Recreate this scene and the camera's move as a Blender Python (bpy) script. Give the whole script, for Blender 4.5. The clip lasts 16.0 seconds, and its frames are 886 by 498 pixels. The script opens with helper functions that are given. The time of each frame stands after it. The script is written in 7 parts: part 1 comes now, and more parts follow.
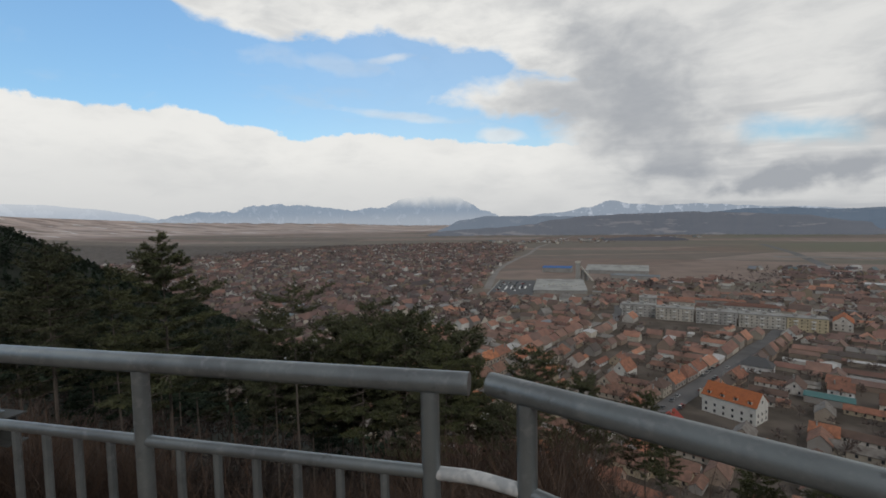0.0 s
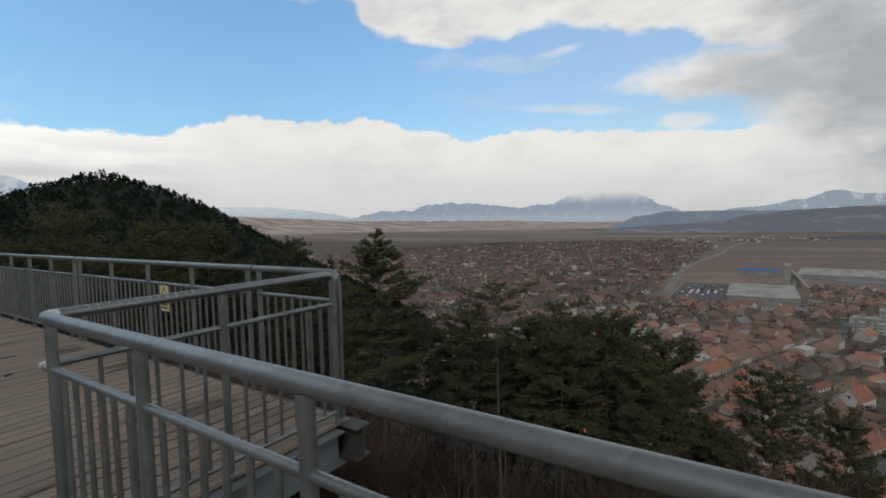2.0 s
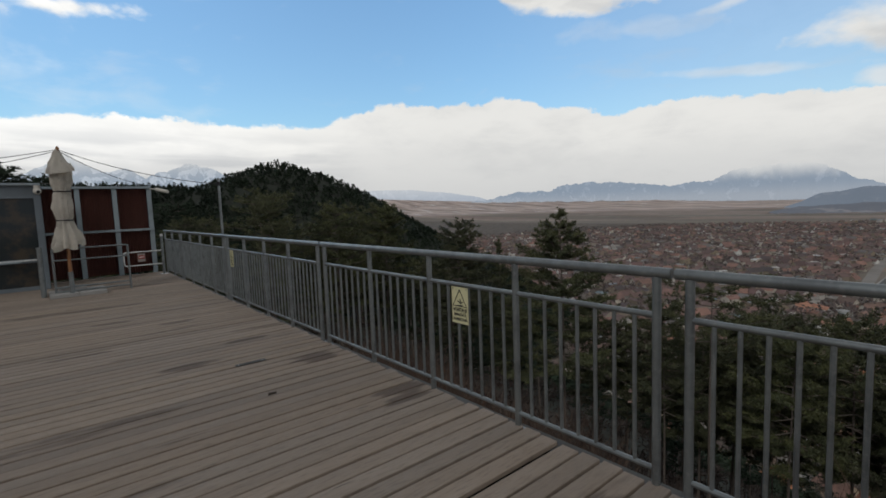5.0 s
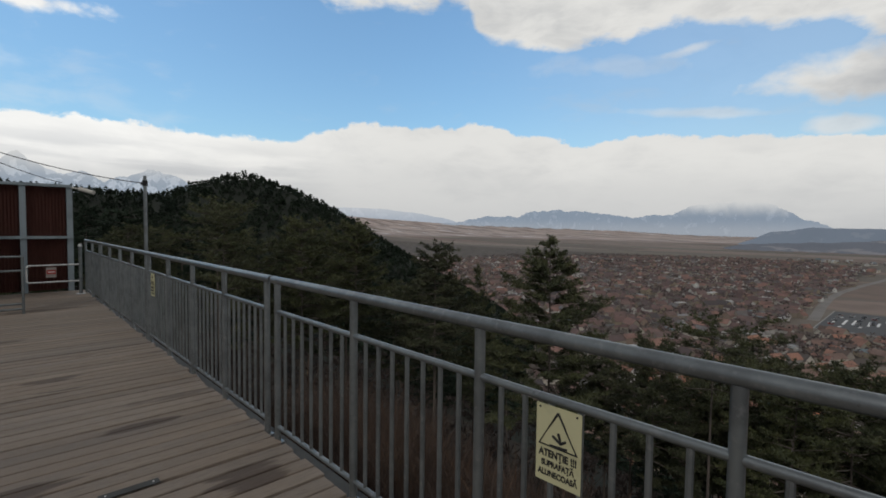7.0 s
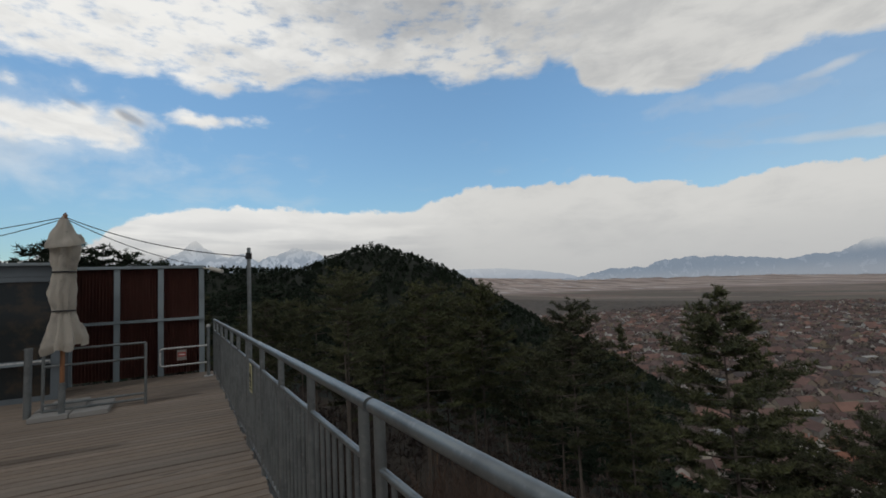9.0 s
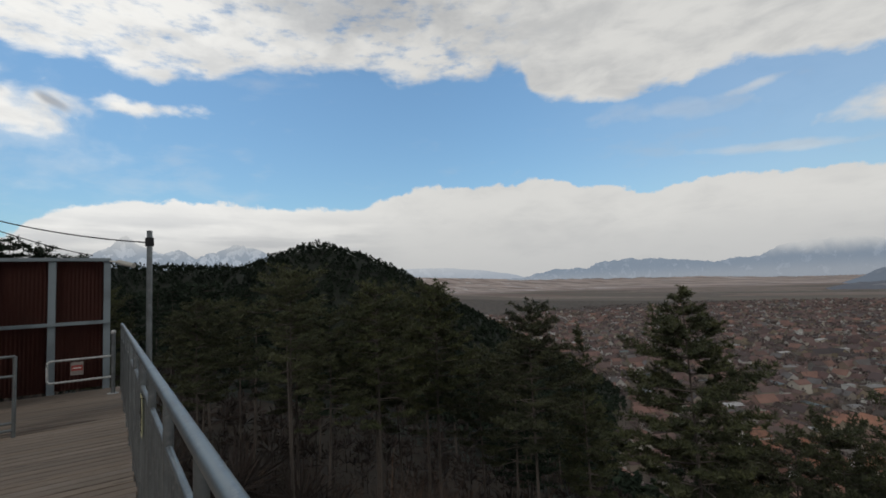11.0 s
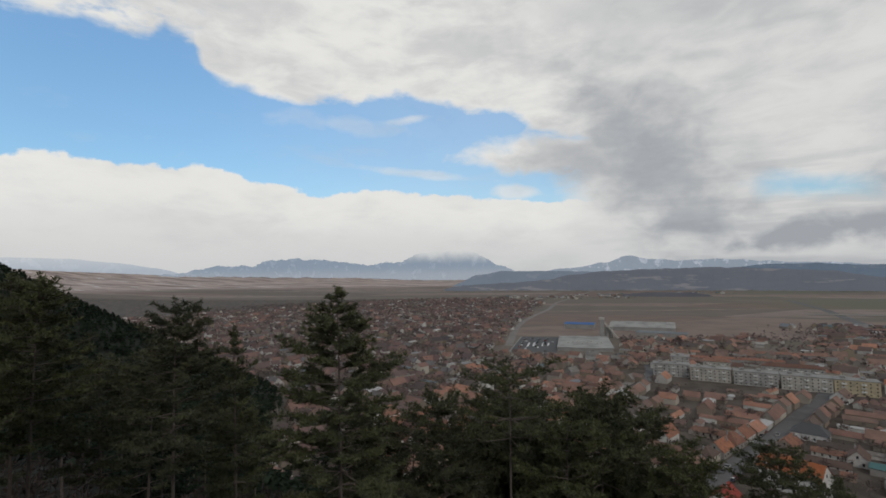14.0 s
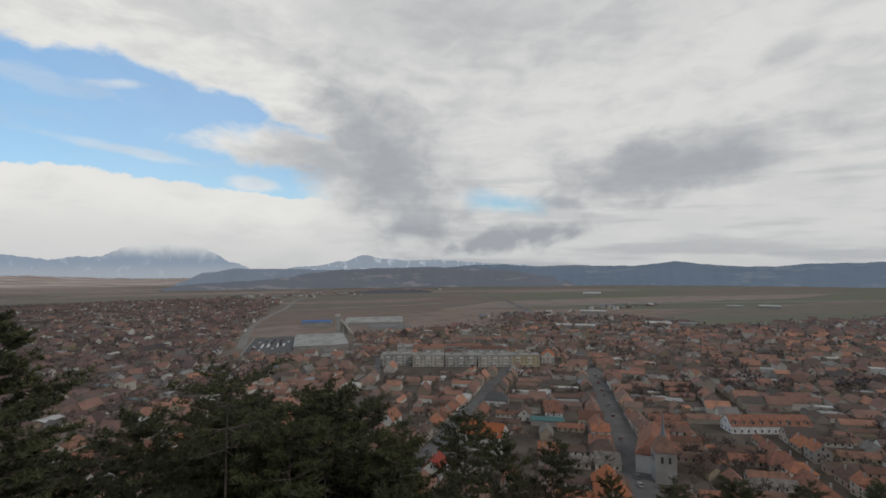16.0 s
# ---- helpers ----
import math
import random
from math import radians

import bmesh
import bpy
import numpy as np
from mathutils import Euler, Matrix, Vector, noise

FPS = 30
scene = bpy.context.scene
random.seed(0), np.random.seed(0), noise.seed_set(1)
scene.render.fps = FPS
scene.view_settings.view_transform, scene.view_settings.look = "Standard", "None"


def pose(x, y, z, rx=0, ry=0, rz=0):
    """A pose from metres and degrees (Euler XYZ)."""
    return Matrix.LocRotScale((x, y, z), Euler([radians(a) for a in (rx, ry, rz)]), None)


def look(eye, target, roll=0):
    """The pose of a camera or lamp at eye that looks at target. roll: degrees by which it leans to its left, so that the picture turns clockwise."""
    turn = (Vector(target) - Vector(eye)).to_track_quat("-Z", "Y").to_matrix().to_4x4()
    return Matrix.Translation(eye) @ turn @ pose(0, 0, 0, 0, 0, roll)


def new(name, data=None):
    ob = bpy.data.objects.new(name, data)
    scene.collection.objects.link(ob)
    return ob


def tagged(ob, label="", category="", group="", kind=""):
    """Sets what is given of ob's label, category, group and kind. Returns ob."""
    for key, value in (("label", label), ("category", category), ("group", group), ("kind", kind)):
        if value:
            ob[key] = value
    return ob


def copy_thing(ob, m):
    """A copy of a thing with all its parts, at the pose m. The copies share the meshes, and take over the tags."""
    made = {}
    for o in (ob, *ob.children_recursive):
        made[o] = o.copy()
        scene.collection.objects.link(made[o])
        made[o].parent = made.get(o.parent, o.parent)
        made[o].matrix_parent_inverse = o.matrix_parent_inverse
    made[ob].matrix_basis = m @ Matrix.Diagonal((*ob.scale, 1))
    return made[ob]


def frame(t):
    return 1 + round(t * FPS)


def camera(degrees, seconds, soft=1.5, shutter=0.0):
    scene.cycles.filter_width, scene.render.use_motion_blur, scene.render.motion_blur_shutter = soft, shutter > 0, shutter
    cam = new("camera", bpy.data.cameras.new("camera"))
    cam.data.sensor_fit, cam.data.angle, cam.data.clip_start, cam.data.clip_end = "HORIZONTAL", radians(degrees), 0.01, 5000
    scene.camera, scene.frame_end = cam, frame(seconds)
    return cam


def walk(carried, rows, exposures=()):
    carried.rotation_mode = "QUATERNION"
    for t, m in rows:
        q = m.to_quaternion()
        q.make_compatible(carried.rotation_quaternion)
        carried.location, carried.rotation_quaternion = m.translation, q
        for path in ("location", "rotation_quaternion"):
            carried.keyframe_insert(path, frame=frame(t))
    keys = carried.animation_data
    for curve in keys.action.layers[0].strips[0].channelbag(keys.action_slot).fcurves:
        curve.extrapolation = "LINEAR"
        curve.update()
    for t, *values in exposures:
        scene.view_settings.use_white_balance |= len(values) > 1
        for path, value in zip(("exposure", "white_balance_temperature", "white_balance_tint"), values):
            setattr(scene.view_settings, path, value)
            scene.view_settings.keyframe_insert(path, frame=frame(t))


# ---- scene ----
import collections

cam = camera(86.7, 16.0, soft=1.7)
PATH = [
    (0, (1.126, 1.591, 1.432), (0.657, 3.531, 1.308), -1.1),
    (0.5, (0.682, 1.652, 1.435), (0.083, 3.558, 1.327), -0.7),
    (0.7, (0.515, 1.704, 1.417), (-0.125, 3.596, 1.318), 0.2),
    (1, (0.254, 1.821, 1.41), (-0.474, 3.681, 1.308), 0.3),
    (1.2, (0.089, 1.873, 1.444), (-0.716, 3.701, 1.33), -0.3),
    (1.5, (-0.184, 1.882, 1.415), (-1.119, 3.647, 1.309), -0.7),
    (2, (-0.663, 1.895, 1.431), (-1.772, 3.555, 1.311), -1.6),
    (2.2, (-0.893, 1.964, 1.388), (-2.069, 3.578, 1.271), -1.9),
    (2.5, (-1.14, 1.975, 1.43), (-2.428, 3.501, 1.312), -1.7),
    (3, (-1.64, 1.939, 1.419), (-3.082, 3.32, 1.303), -1.9),
    (3.5, (-2.142, 2.008, 1.362), (-3.662, 3.3, 1.223), -1.9),
    (3.7, (-2.225, 1.995, 1.431), (-3.774, 3.249, 1.264), -2.2),
    (5.8, (-3.98, 2.347, 1.428), (-5.474, 3.665, 1.249), -1.5),
    (6, (-4.136, 2.468, 1.391), (-5.6, 3.822, 1.246), -0.9),
    (6.5, (-4.475, 2.724, 1.399), (-5.924, 4.098, 1.279), 0.2),
    (7, (-4.875, 2.943, 1.444), (-6.32, 4.323, 1.35), 0.7),
    (7.5, (-5.222, 3.219, 1.476), (-6.729, 4.534, 1.446), -0.3),
    (8, (-5.585, 3.413, 1.474), (-7.214, 4.572, 1.535), -1.6),
    (8.5, (-5.946, 3.533, 1.504), (-7.654, 4.566, 1.643), -2.7),
    (8.7, (-6.08, 3.593, 1.491), (-7.815, 4.572, 1.658), -2.8),
    (10.8, (-7.324, 4.055, 1.493), (-9.003, 5.131, 1.657), -2.6),
    (11, (-7.41, 4.082, 1.497), (-9.029, 5.246, 1.652), -2.5),
    (11.5, (-7.457, 4.097, 1.499), (-8.921, 5.452, 1.64), -1.6),
    (12, (-7.481, 4.105, 1.501), (-8.811, 5.593, 1.636), -0.5),
    (12.5, (-7.528, 4.121, 1.503), (-8.722, 5.721, 1.624), -0.2),
    (13, (-7.408, 4.083, 1.498), (-8.445, 5.79, 1.611), -0.4),
    (13.5, (-7.408, 4.181, 1.491), (-8.253, 5.99, 1.602), -0.5),
    (14, (-7.469, 4.359, 1.498), (-7.995, 6.285, 1.608), -0.9),
    (14.5, (-7.449, 4.387, 1.502), (-7.628, 6.377, 1.61), -0.9),
    (15, (-7.28, 4.272, 1.504), (-7.223, 6.269, 1.614), -0.8),
    (15.5, (-7.165, 4.211, 1.528), (-6.878, 6.187, 1.634), -0.9),
    (16, (-7.135, 4.211, 1.543), (-6.593, 6.135, 1.632), -0.5),
]
EXPOSURES = [(0, 0.0), (3.5, -0.04), (6, -0.06), (7.2, -0.16), (8.5, -0.36), (9.8, -0.36), (11, -0.29), (12, -0.12), (13, -0.08), (14.5, -0.1), (16, -0.08)]
walk(cam, [(t, look(eye, target, roll)) for t, eye, target, roll in PATH], EXPOSURES)

TAU = 2 * math.pi
PLAIN = -95.0


# ---------------------------------------------------------------- world, sun
def sky_world():
    world = bpy.data.worlds.new("sky")
    scene.world = world
    world.use_nodes = True
    nt = world.node_tree
    nt.nodes.clear()
    N, L = nt.nodes.new, nt.links.new

    def val(v):
        n = N("ShaderNodeValue")
        n.outputs[0].default_value = v
        return n.outputs[0]

    def m(op, a, b=None, c=None, clamp=False):
        n = N("ShaderNodeMath")
        n.operation, n.use_clamp = op, clamp
        for i, x in enumerate((a, b, c)):
            if x is None:
                continue
            if isinstance(x, (int, float)):
                n.inputs[i].default_value = x
            else:
                L(x, n.inputs[i])
        return n.outputs[0]

    def step(x, lo, hi):
        n = N("ShaderNodeMapRange")
        n.interpolation_type = "SMOOTHSTEP"
        L(x, n.inputs[0])
        n.inputs[1].default_value, n.inputs[2].default_value = lo, hi
        return n.outputs[0]

    def table(x, pairs):
        """A smooth function of the azimuth, in degrees: a ramp of grey values."""
        n = N("ShaderNodeValToRGB")
        n.color_ramp.interpolation = "LINEAR"
        L(m("DIVIDE", m("ADD", x, 180.0), 360.0), n.inputs[0])
        els = n.color_ramp.elements
        pairs = sorted(pairs)
        els[0].position, els[1].position = (pairs[0][0] + 180) / 360, (pairs[-1][0] + 180) / 360
        els[0].color, els[1].color = [(v / 50,) * 3 + (1,) for v in (pairs[0][1], pairs[-1][1])]
        for a, v in pairs[1:-1]:
            e = els.new((a + 180) / 360)
            e.color = (v / 50,) * 3 + (1,)
        return m("MULTIPLY", n.outputs[0], 50.0)

    tc = N("ShaderNodeTexCoord")
    sep = N("ShaderNodeSeparateXYZ")
    L(tc.outputs["Generated"], sep.inputs[0])
    az = m("MULTIPLY", m("ARCTAN2", m("MULTIPLY", sep.outputs[0], -1.0), sep.outputs[1]), 180 / math.pi)
    el = m("MULTIPLY", m("ARCSINE", sep.outputs[2]), 180 / math.pi)

    # cloud layer coordinates: flattened towards the horizon, as clouds in a sheet are
    comb = N("ShaderNodeCombineXYZ")
    L(m("MULTIPLY", az, 0.1), comb.inputs[0])
    L(m("MULTIPLY", el, 0.26), comb.inputs[1])

    def noise_at(scale, detail, rough, off=0.0, dist=0.0):
        n = N("ShaderNodeTexNoise")
        n.inputs["Scale"].default_value, n.inputs["Detail"].default_value = scale, detail
        n.inputs["Roughness"].default_value, n.inputs["Distortion"].default_value = rough, dist
        add = N("ShaderNodeVectorMath")
        L(comb.outputs[0], add.inputs[0])
        add.inputs[1].default_value = (off, off * 0.7, off * 0.3)
        L(add.outputs[0], n.inputs["Vector"])
        return n.outputs["Fac"]

    big = m("SUBTRACT", noise_at(0.55, 3, 0.5, 3.1), 0.5)
    mid = m("SUBTRACT", noise_at(1.6, 7, 0.58, 7.7, 0.3), 0.5)
    fine = m("SUBTRACT", noise_at(5.0, 6, 0.6, 1.3, 0.4), 0.5)
    rag = m("ADD", m("MULTIPLY", mid, 5.0), m("MULTIPLY", fine, 2.2))

    comb3 = N("ShaderNodeCombineXYZ")
    L(m("MULTIPLY", az, 0.1), comb3.inputs[0])
    L(m("MULTIPLY", el, 0.15), comb3.inputs[1])
    puff = N("ShaderNodeTexNoise")
    puff.inputs["Scale"].default_value, puff.inputs["Detail"].default_value, puff.inputs["Roughness"].default_value, puff.inputs["Distortion"].default_value = 2.2, 6, 0.52, 0.2
    L(comb3.outputs[0], puff.inputs["Vector"])
    puff = m("MULTIPLY", m("SUBTRACT", puff.outputs["Fac"], 0.5), 7.0)

    # small, round-topped billows
    comb4 = N("ShaderNodeCombineXYZ")
    L(m("MULTIPLY", az, 0.42), comb4.inputs[0])
    L(m("MULTIPLY", el, 0.55), comb4.inputs[1])
    bil = N("ShaderNodeTexNoise")
    bil.inputs["Scale"].default_value, bil.inputs["Detail"].default_value, bil.inputs["Roughness"].default_value = 1.0, 6, 0.6
    L(comb4.outputs[0], bil.inputs["Vector"])
    billow = m("MULTIPLY", m("SUBTRACT", bil.outputs["Fac"], 0.5), 4.0)

    bank = table(az, [(-180, 14), (-60, 12), (-5, 9), (2, 8.5), (9.4, 9.2), (15, 9.7), (18, 10), (26, 10.4), (29.3, 9.6), (30.6, 9.4), (33, 10.4), (38.5, 11.1), (41, 11.9),
                      (43.5, 12.3), (46, 11.7), (53, 12), (56.7, 12.1), (59, 11.3), (61.5, 10.8), (63, 9.9), (65, 9.5), (72, 9.7), (79, 10), (86.8, 10.2), (92.8, 9.2), (95.6, 8.1), (97.3, 6.3), (103, 4.5), (125, 9), (180, 14)])
    upper = table(az, [(-180, 16), (-20, 15), (-2, 14.6), (0.8, 15.4), (3, 16.7), (7.2, 18.5), (12.6, 19.6), (17.8, 20.85), (21.5, 20.8), (27.5, 20.3), (35.9, 19.8), (39.6, 20.6), (41.5, 21.1), (43.5, 24.5), (46.5, 25.4), (48, 24.0),
                       (53.4, 24), (58.8, 23.9), (61.7, 25.2), (69.4, 25), (77.6, 24.2), (81, 23.3), (86.3, 22.0), (89.3, 22.7), (98.4, 22.9), (103, 22.2), (130, 24), (180, 16)])
    # the low white bank: crisp, billowing upper edge
    in_bank = step(m("SUBTRACT", m("ADD", bank, m("MULTIPLY", billow, 0.55)), el), -0.16, 0.3)
    # the high sheet with a ragged lower edge
    in_upper = step(m("SUBTRACT", m("ADD", el, m("MULTIPLY", m("ADD", rag, puff), 0.42)), upper), -0.45, 0.9)
    # the sheet closes towards the right
    closed = step(m("ADD", m("SUBTRACT", m("MULTIPLY", az, -1.0), 1.0), m("MULTIPLY", rag, 1.6)), -6.0, 3.0)

    def patch(a0, e0, wa, we, lean=0.0, lo=0.25, hi=1.15, rough=0.45):
        """A soft-edged, ragged oval about an azimuth and an elevation."""
        da, de = m("SUBTRACT", az, a0), m("SUBTRACT", el, e0)
        de = m("SUBTRACT", de, m("MULTIPLY", da, lean))
        r = m("ADD", m("POWER", m("DIVIDE", da, wa), 2.0), m("POWER", m("DIVIDE", de, we), 2.0))
        r = m("SUBTRACT", m("SQRT", r), m("MULTIPLY", puff, rough * 0.3))
        return m("SUBTRACT", 1.0, step(r, lo, hi))

    tongue = patch(1.0, 13.9, 12.5, 3.0, 0.03, 0.5, 1.1, 0.6)
    wisps = m("MAXIMUM", m("MAXIMUM", patch(86.9, 19.3, 5.0, 0.9, -0.06, 0.35, 1.15, 1.4), patch(95.0, 18.9, 4.0, 1.2, 0.2, 0.1, 1.2, 1.4)), patch(102.0, 17.2, 10.0, 3.2, -0.02, 0.05, 1.25, 1.9))
    wisps2 = m("MULTIPLY", patch(104.0, 16.0, 14.0, 5.5, 0.0, 0.1, 1.2, 0.9), 0.5)
    streak = m("MULTIPLY", patch(17.0, 12.1, 12.0, 0.75, 0.11, 0.1, 1.2, 0.9), 0.55)
    for row in ((27.0, 17.8, 10.0, 1.5, 0.03, 0.34), (19.3, 18.6, 3.4, 0.75, -0.15, 0.6), (6.5, 9.9, 5.0, 1.1, 0.1, 0.75), (1.8, 16.1, 3.0, 0.6, 0.1, 0.7)):
        streak = m("MAXIMUM", streak, m("MULTIPLY", patch(*row[:5], 0.15, 1.2, 0.9), row[5]))
    hole = patch(-23.5, 7.9, 6.5, 1.5, 0.12, 0.0, 1.2, 0.9)
    gaps = m("MULTIPLY", step(m("SUBTRACT", noise_at(3.0, 6, 0.6, 11.3, 0.0), 0.5), -0.02, 0.26), m("MULTIPLY", step(az, 38.0, 54.0), 0.75))
    in_upper = m("MULTIPLY", in_upper, m("SUBTRACT", 1.0, gaps))
    cloud = m("MAXIMUM", m("MAXIMUM", in_bank, in_upper), m("MAXIMUM", closed, m("MAXIMUM", tongue, m("MAXIMUM", wisps, m("MAXIMUM", wisps2, streak)))))
    cloud = m("MULTIPLY", cloud, m("SUBTRACT", 1.0, m("MULTIPLY", hole, 0.9)))
    veil = m("ADD", m("MULTIPLY", step(m("ADD", mid, big), 0.02, 0.35), 0.2), m("MULTIPLY", m("SUBTRACT", 1.0, step(az, 12.0, 48.0)), 0.16))
    cloud = m("MAXIMUM", cloud, veil)

    # greyness of the clouds: thick, shaded undersides
    grey = m("MULTIPLY", patch(-9.0, 12.6, 10.0, 10.0, 0.55, 0.1, 1.25, 0.8), 0.88)
    for g in (m("MULTIPLY", patch(-40.0, 10.9, 15.5, 4.3, -0.1, 0.25, 1.15, 0.7), 0.88),
              m("MULTIPLY", patch(-24.0, 3.7, 10.0, 1.7, -0.1, 0.1, 1.15, 1.2), 0.85),
              m("MULTIPLY", patch(-13.5, 6.2, 6.5, 3.2, 0.0, 0.2, 1.1, 0.9), 0.75),
              m("MULTIPLY", patch(-30.0, 7.8, 5.0, 1.5, 0.0, 0.1, 1.15, 1.1), 0.8),
              m("MULTIPLY", patch(-53.0, 20.5, 4.0, 1.6, -0.2, 0.2, 1.1, 0.6), 0.45),
              m("MULTIPLY", patch(-1.0, 12.8, 9.0, 3.6, 0.0, 0.1, 1.2, 0.8), 0.6),
              m("MULTIPLY", patch(64.0, 31.0, 16.0, 4.0, 0.0, 0.2, 1.1, 0.6), 0.6),
              m("MULTIPLY", patch(94.5, 18.7, 1.9, 0.6, 0.45, 0.3, 1.1, 0.5), 0.95),
              m("MULTIPLY", patch(99.4, 19.5, 1.5, 0.5, 0.4, 0.3, 1.1, 0.5), 0.8),
              m("MULTIPLY", patch(-20.0, 29.0, 40.0, 7.0, 0.0, 0.2, 1.2, 0.6), 0.35)):
        grey = m("MAXIMUM", grey, g)
    sheet = m("MULTIPLY", step(m("ADD", mid, m("MULTIPLY", big, 0.9)), -0.16, 0.26), m("ADD", m("MULTIPLY", step(el, 8.0, 15.0), 0.26), 0.15))
    grey = m("ADD", grey, m("MULTIPLY", sheet, m("SUBTRACT", 1.0, grey)), clamp=True)
    grey = m("ADD", grey, m("MULTIPLY", m("MULTIPLY", fine, grey), 0.25), clamp=True)
    deep = m("MULTIPLY", m("MULTIPLY", step(m("SUBTRACT", m("ADD", bank, m("MULTIPLY", rag, 0.9)), el), 1.2, 6.0), in_bank), 0.17)
    grey = m("ADD", grey, deep, clamp=True)
    base = m("MULTIPLY", m("MULTIPLY", closed, step(el, 1.0, 9.0)), 0.2)
    grey = m("ADD", grey, m("MULTIPLY", base, m("SUBTRACT", 1.0, grey)), clamp=True)
    # layered streaks low in the closed sheet
    comb2 = N("ShaderNodeCombineXYZ")
    L(m("MULTIPLY", az, 0.055), comb2.inputs[0])
    L(m("MULTIPLY", m("SUBTRACT", el, m("MULTIPLY", az, 0.03)), 0.5), comb2.inputs[1])
    st = N("ShaderNodeTexNoise")
    st.inputs["Scale"].default_value, st.inputs["Detail"].default_value, st.inputs["Roughness"].default_value = 1.0, 4, 0.5
    L(comb2.outputs[0], st.inputs["Vector"])
    layers = m("MULTIPLY", m("MULTIPLY", step(st.outputs["Fac"], 0.46, 0.62), m("SUBTRACT", 1.0, step(az, -14.0, 2.0))), m("MULTIPLY", m("SUBTRACT", 1.0, step(el, 8.0, 17.0)), 0.4))
    grey = m("ADD", grey, m("MULTIPLY", layers, m("SUBTRACT", 1.0, grey)), clamp=True)
    lens = m("MULTIPLY", m("MULTIPLY", step(st.outputs["Fac"], 0.4, 0.62), step(az, 56.0, 70.0)), m("MULTIPLY", m("SUBTRACT", 1.0, step(el, 6.5, 10.2)), 0.42))
    grey = m("ADD", grey, m("MULTIPLY", lens, m("SUBTRACT", 1.0, grey)), clamp=True)
    low = m("MULTIPLY", m("SUBTRACT", 1.0, step(m("ADD", el, m("MULTIPLY", rag, 0.35)), -1.0, 7.5)), 0.26)
    grey = m("ADD", grey, low, clamp=True)

    sky = N("ShaderNodeTexSky")
    sky.sky_type = "NISHITA"
    sky.sun_disc = False
    sky.sun_elevation, sky.sun_rotation = radians(SUN_EL), radians(SUN_AZ)
    sky.air_density, sky.dust_density, sky.ozone_density = 1.0, 0.6, 1.5
    clear = N("ShaderNodeMapRange")
    L(el, clear.inputs[0])
    clear.inputs[1].default_value, clear.inputs[2].default_value, clear.inputs[3].default_value, clear.inputs[4].default_value = 5.0, 24.0, 0.68, 1.1
    deepen = N("ShaderNodeVectorMath")
    deepen.operation = "SCALE"
    L(sky.outputs[0], deepen.inputs[0])
    L(m("MULTIPLY", clear.outputs[0], m("ADD", m("MULTIPLY", step(az, 52.0, 98.0), 0.34), 1.0)), deepen.inputs["Scale"])
    blue = N("ShaderNodeMix")
    blue.data_type, blue.blend_type = "RGBA", "MULTIPLY"
    blue.inputs[0].default_value = 1.0
    L(deepen.outputs[0], blue.inputs[6])
    blue.inputs[7].default_value = BLUE
    shade = N("ShaderNodeValToRGB")
    els = shade.color_ramp.elements
    els[0].position, els[0].color = 0.0, (*CLOUD_LIT, 1)
    els[1].position, els[1].color = 1.0, (*CLOUD_DARK, 1)
    L(grey, shade.inputs[0])
    # clouds are lit more strongly towards the hidden sun
    glow = N("ShaderNodeVectorMath")
    glow.operation = "SCALE"
    L(shade.outputs[0], glow.inputs[0])
    L(m("ADD", m("MULTIPLY", m("MULTIPLY", step(az, 48.0, 92.0), step(el, 2.0, 8.5)), 0.33), 1.0), glow.inputs["Scale"])
    mix = N("ShaderNodeMix")
    mix.data_type = "RGBA"
    L(cloud, mix.inputs[0])
    L(blue.outputs[2], mix.inputs[6])
    L(glow.outputs[0], mix.inputs[7])
    # a heavy, dark cloud cover overhead and behind, unseen, added to dim the land
    heavy = m("MAXIMUM", step(m("ADD", el, m("MULTIPLY", rag, 1.5)), 31.0, 46.0), m("MAXIMUM", step(m("ADD", az, m("MULTIPLY", rag, 3.0)), 108.0, 128.0), step(m("MULTIPLY", az, -1.0), 72.0, 92.0)))
    dark = N("ShaderNodeValToRGB")
    dark.color_ramp.elements[0].color, dark.color_ramp.elements[1].color = (*HEAVY_LOW, 1), (*HEAVY_HIGH, 1)
    L(m("ADD", m("ADD", mid, big), 0.5, clamp=True), dark.inputs[0])
    mix2 = N("ShaderNodeMix")
    mix2.data_type = "RGBA"
    L(heavy, mix2.inputs[0])
    L(mix.outputs[2], mix2.inputs[6])
    L(dark.outputs[0], mix2.inputs[7])
    bg = N("ShaderNodeBackground")
    L(mix2.outputs[2], bg.inputs[0])
    bg.inputs[1].default_value = SKY_STRENGTH
    out = N("ShaderNodeOutputWorld")
    L(bg.outputs[0], out.inputs[0])


SUN_EL, SUN_AZ = 38.0, 150.0
SKY_STRENGTH = 0.10
BLUE = (1.34, 1.62, 1.65, 1)
HEAVY_LOW, HEAVY_HIGH = (1.9, 2.0, 2.15), (2.7, 2.8, 2.95)
CLOUD_LIT = (8.3, 8.25, 8.0)
CLOUD_DARK = (3.7, 3.9, 4.2)
sky_world()
sun = new("sun", bpy.data.lights.new("sun", "SUN"))
sun.data.energy, sun.data.angle, sun.data.color = 0.8, radians(14), (1.0, 0.97, 0.93)
sun.matrix_world = look((0, 0, 60), (60 - 60 - math.sin(radians(SUN_AZ)) * 40, -math.cos(radians(SUN_AZ)) * 40, 60 - 40 * math.tan(radians(SUN_EL))))


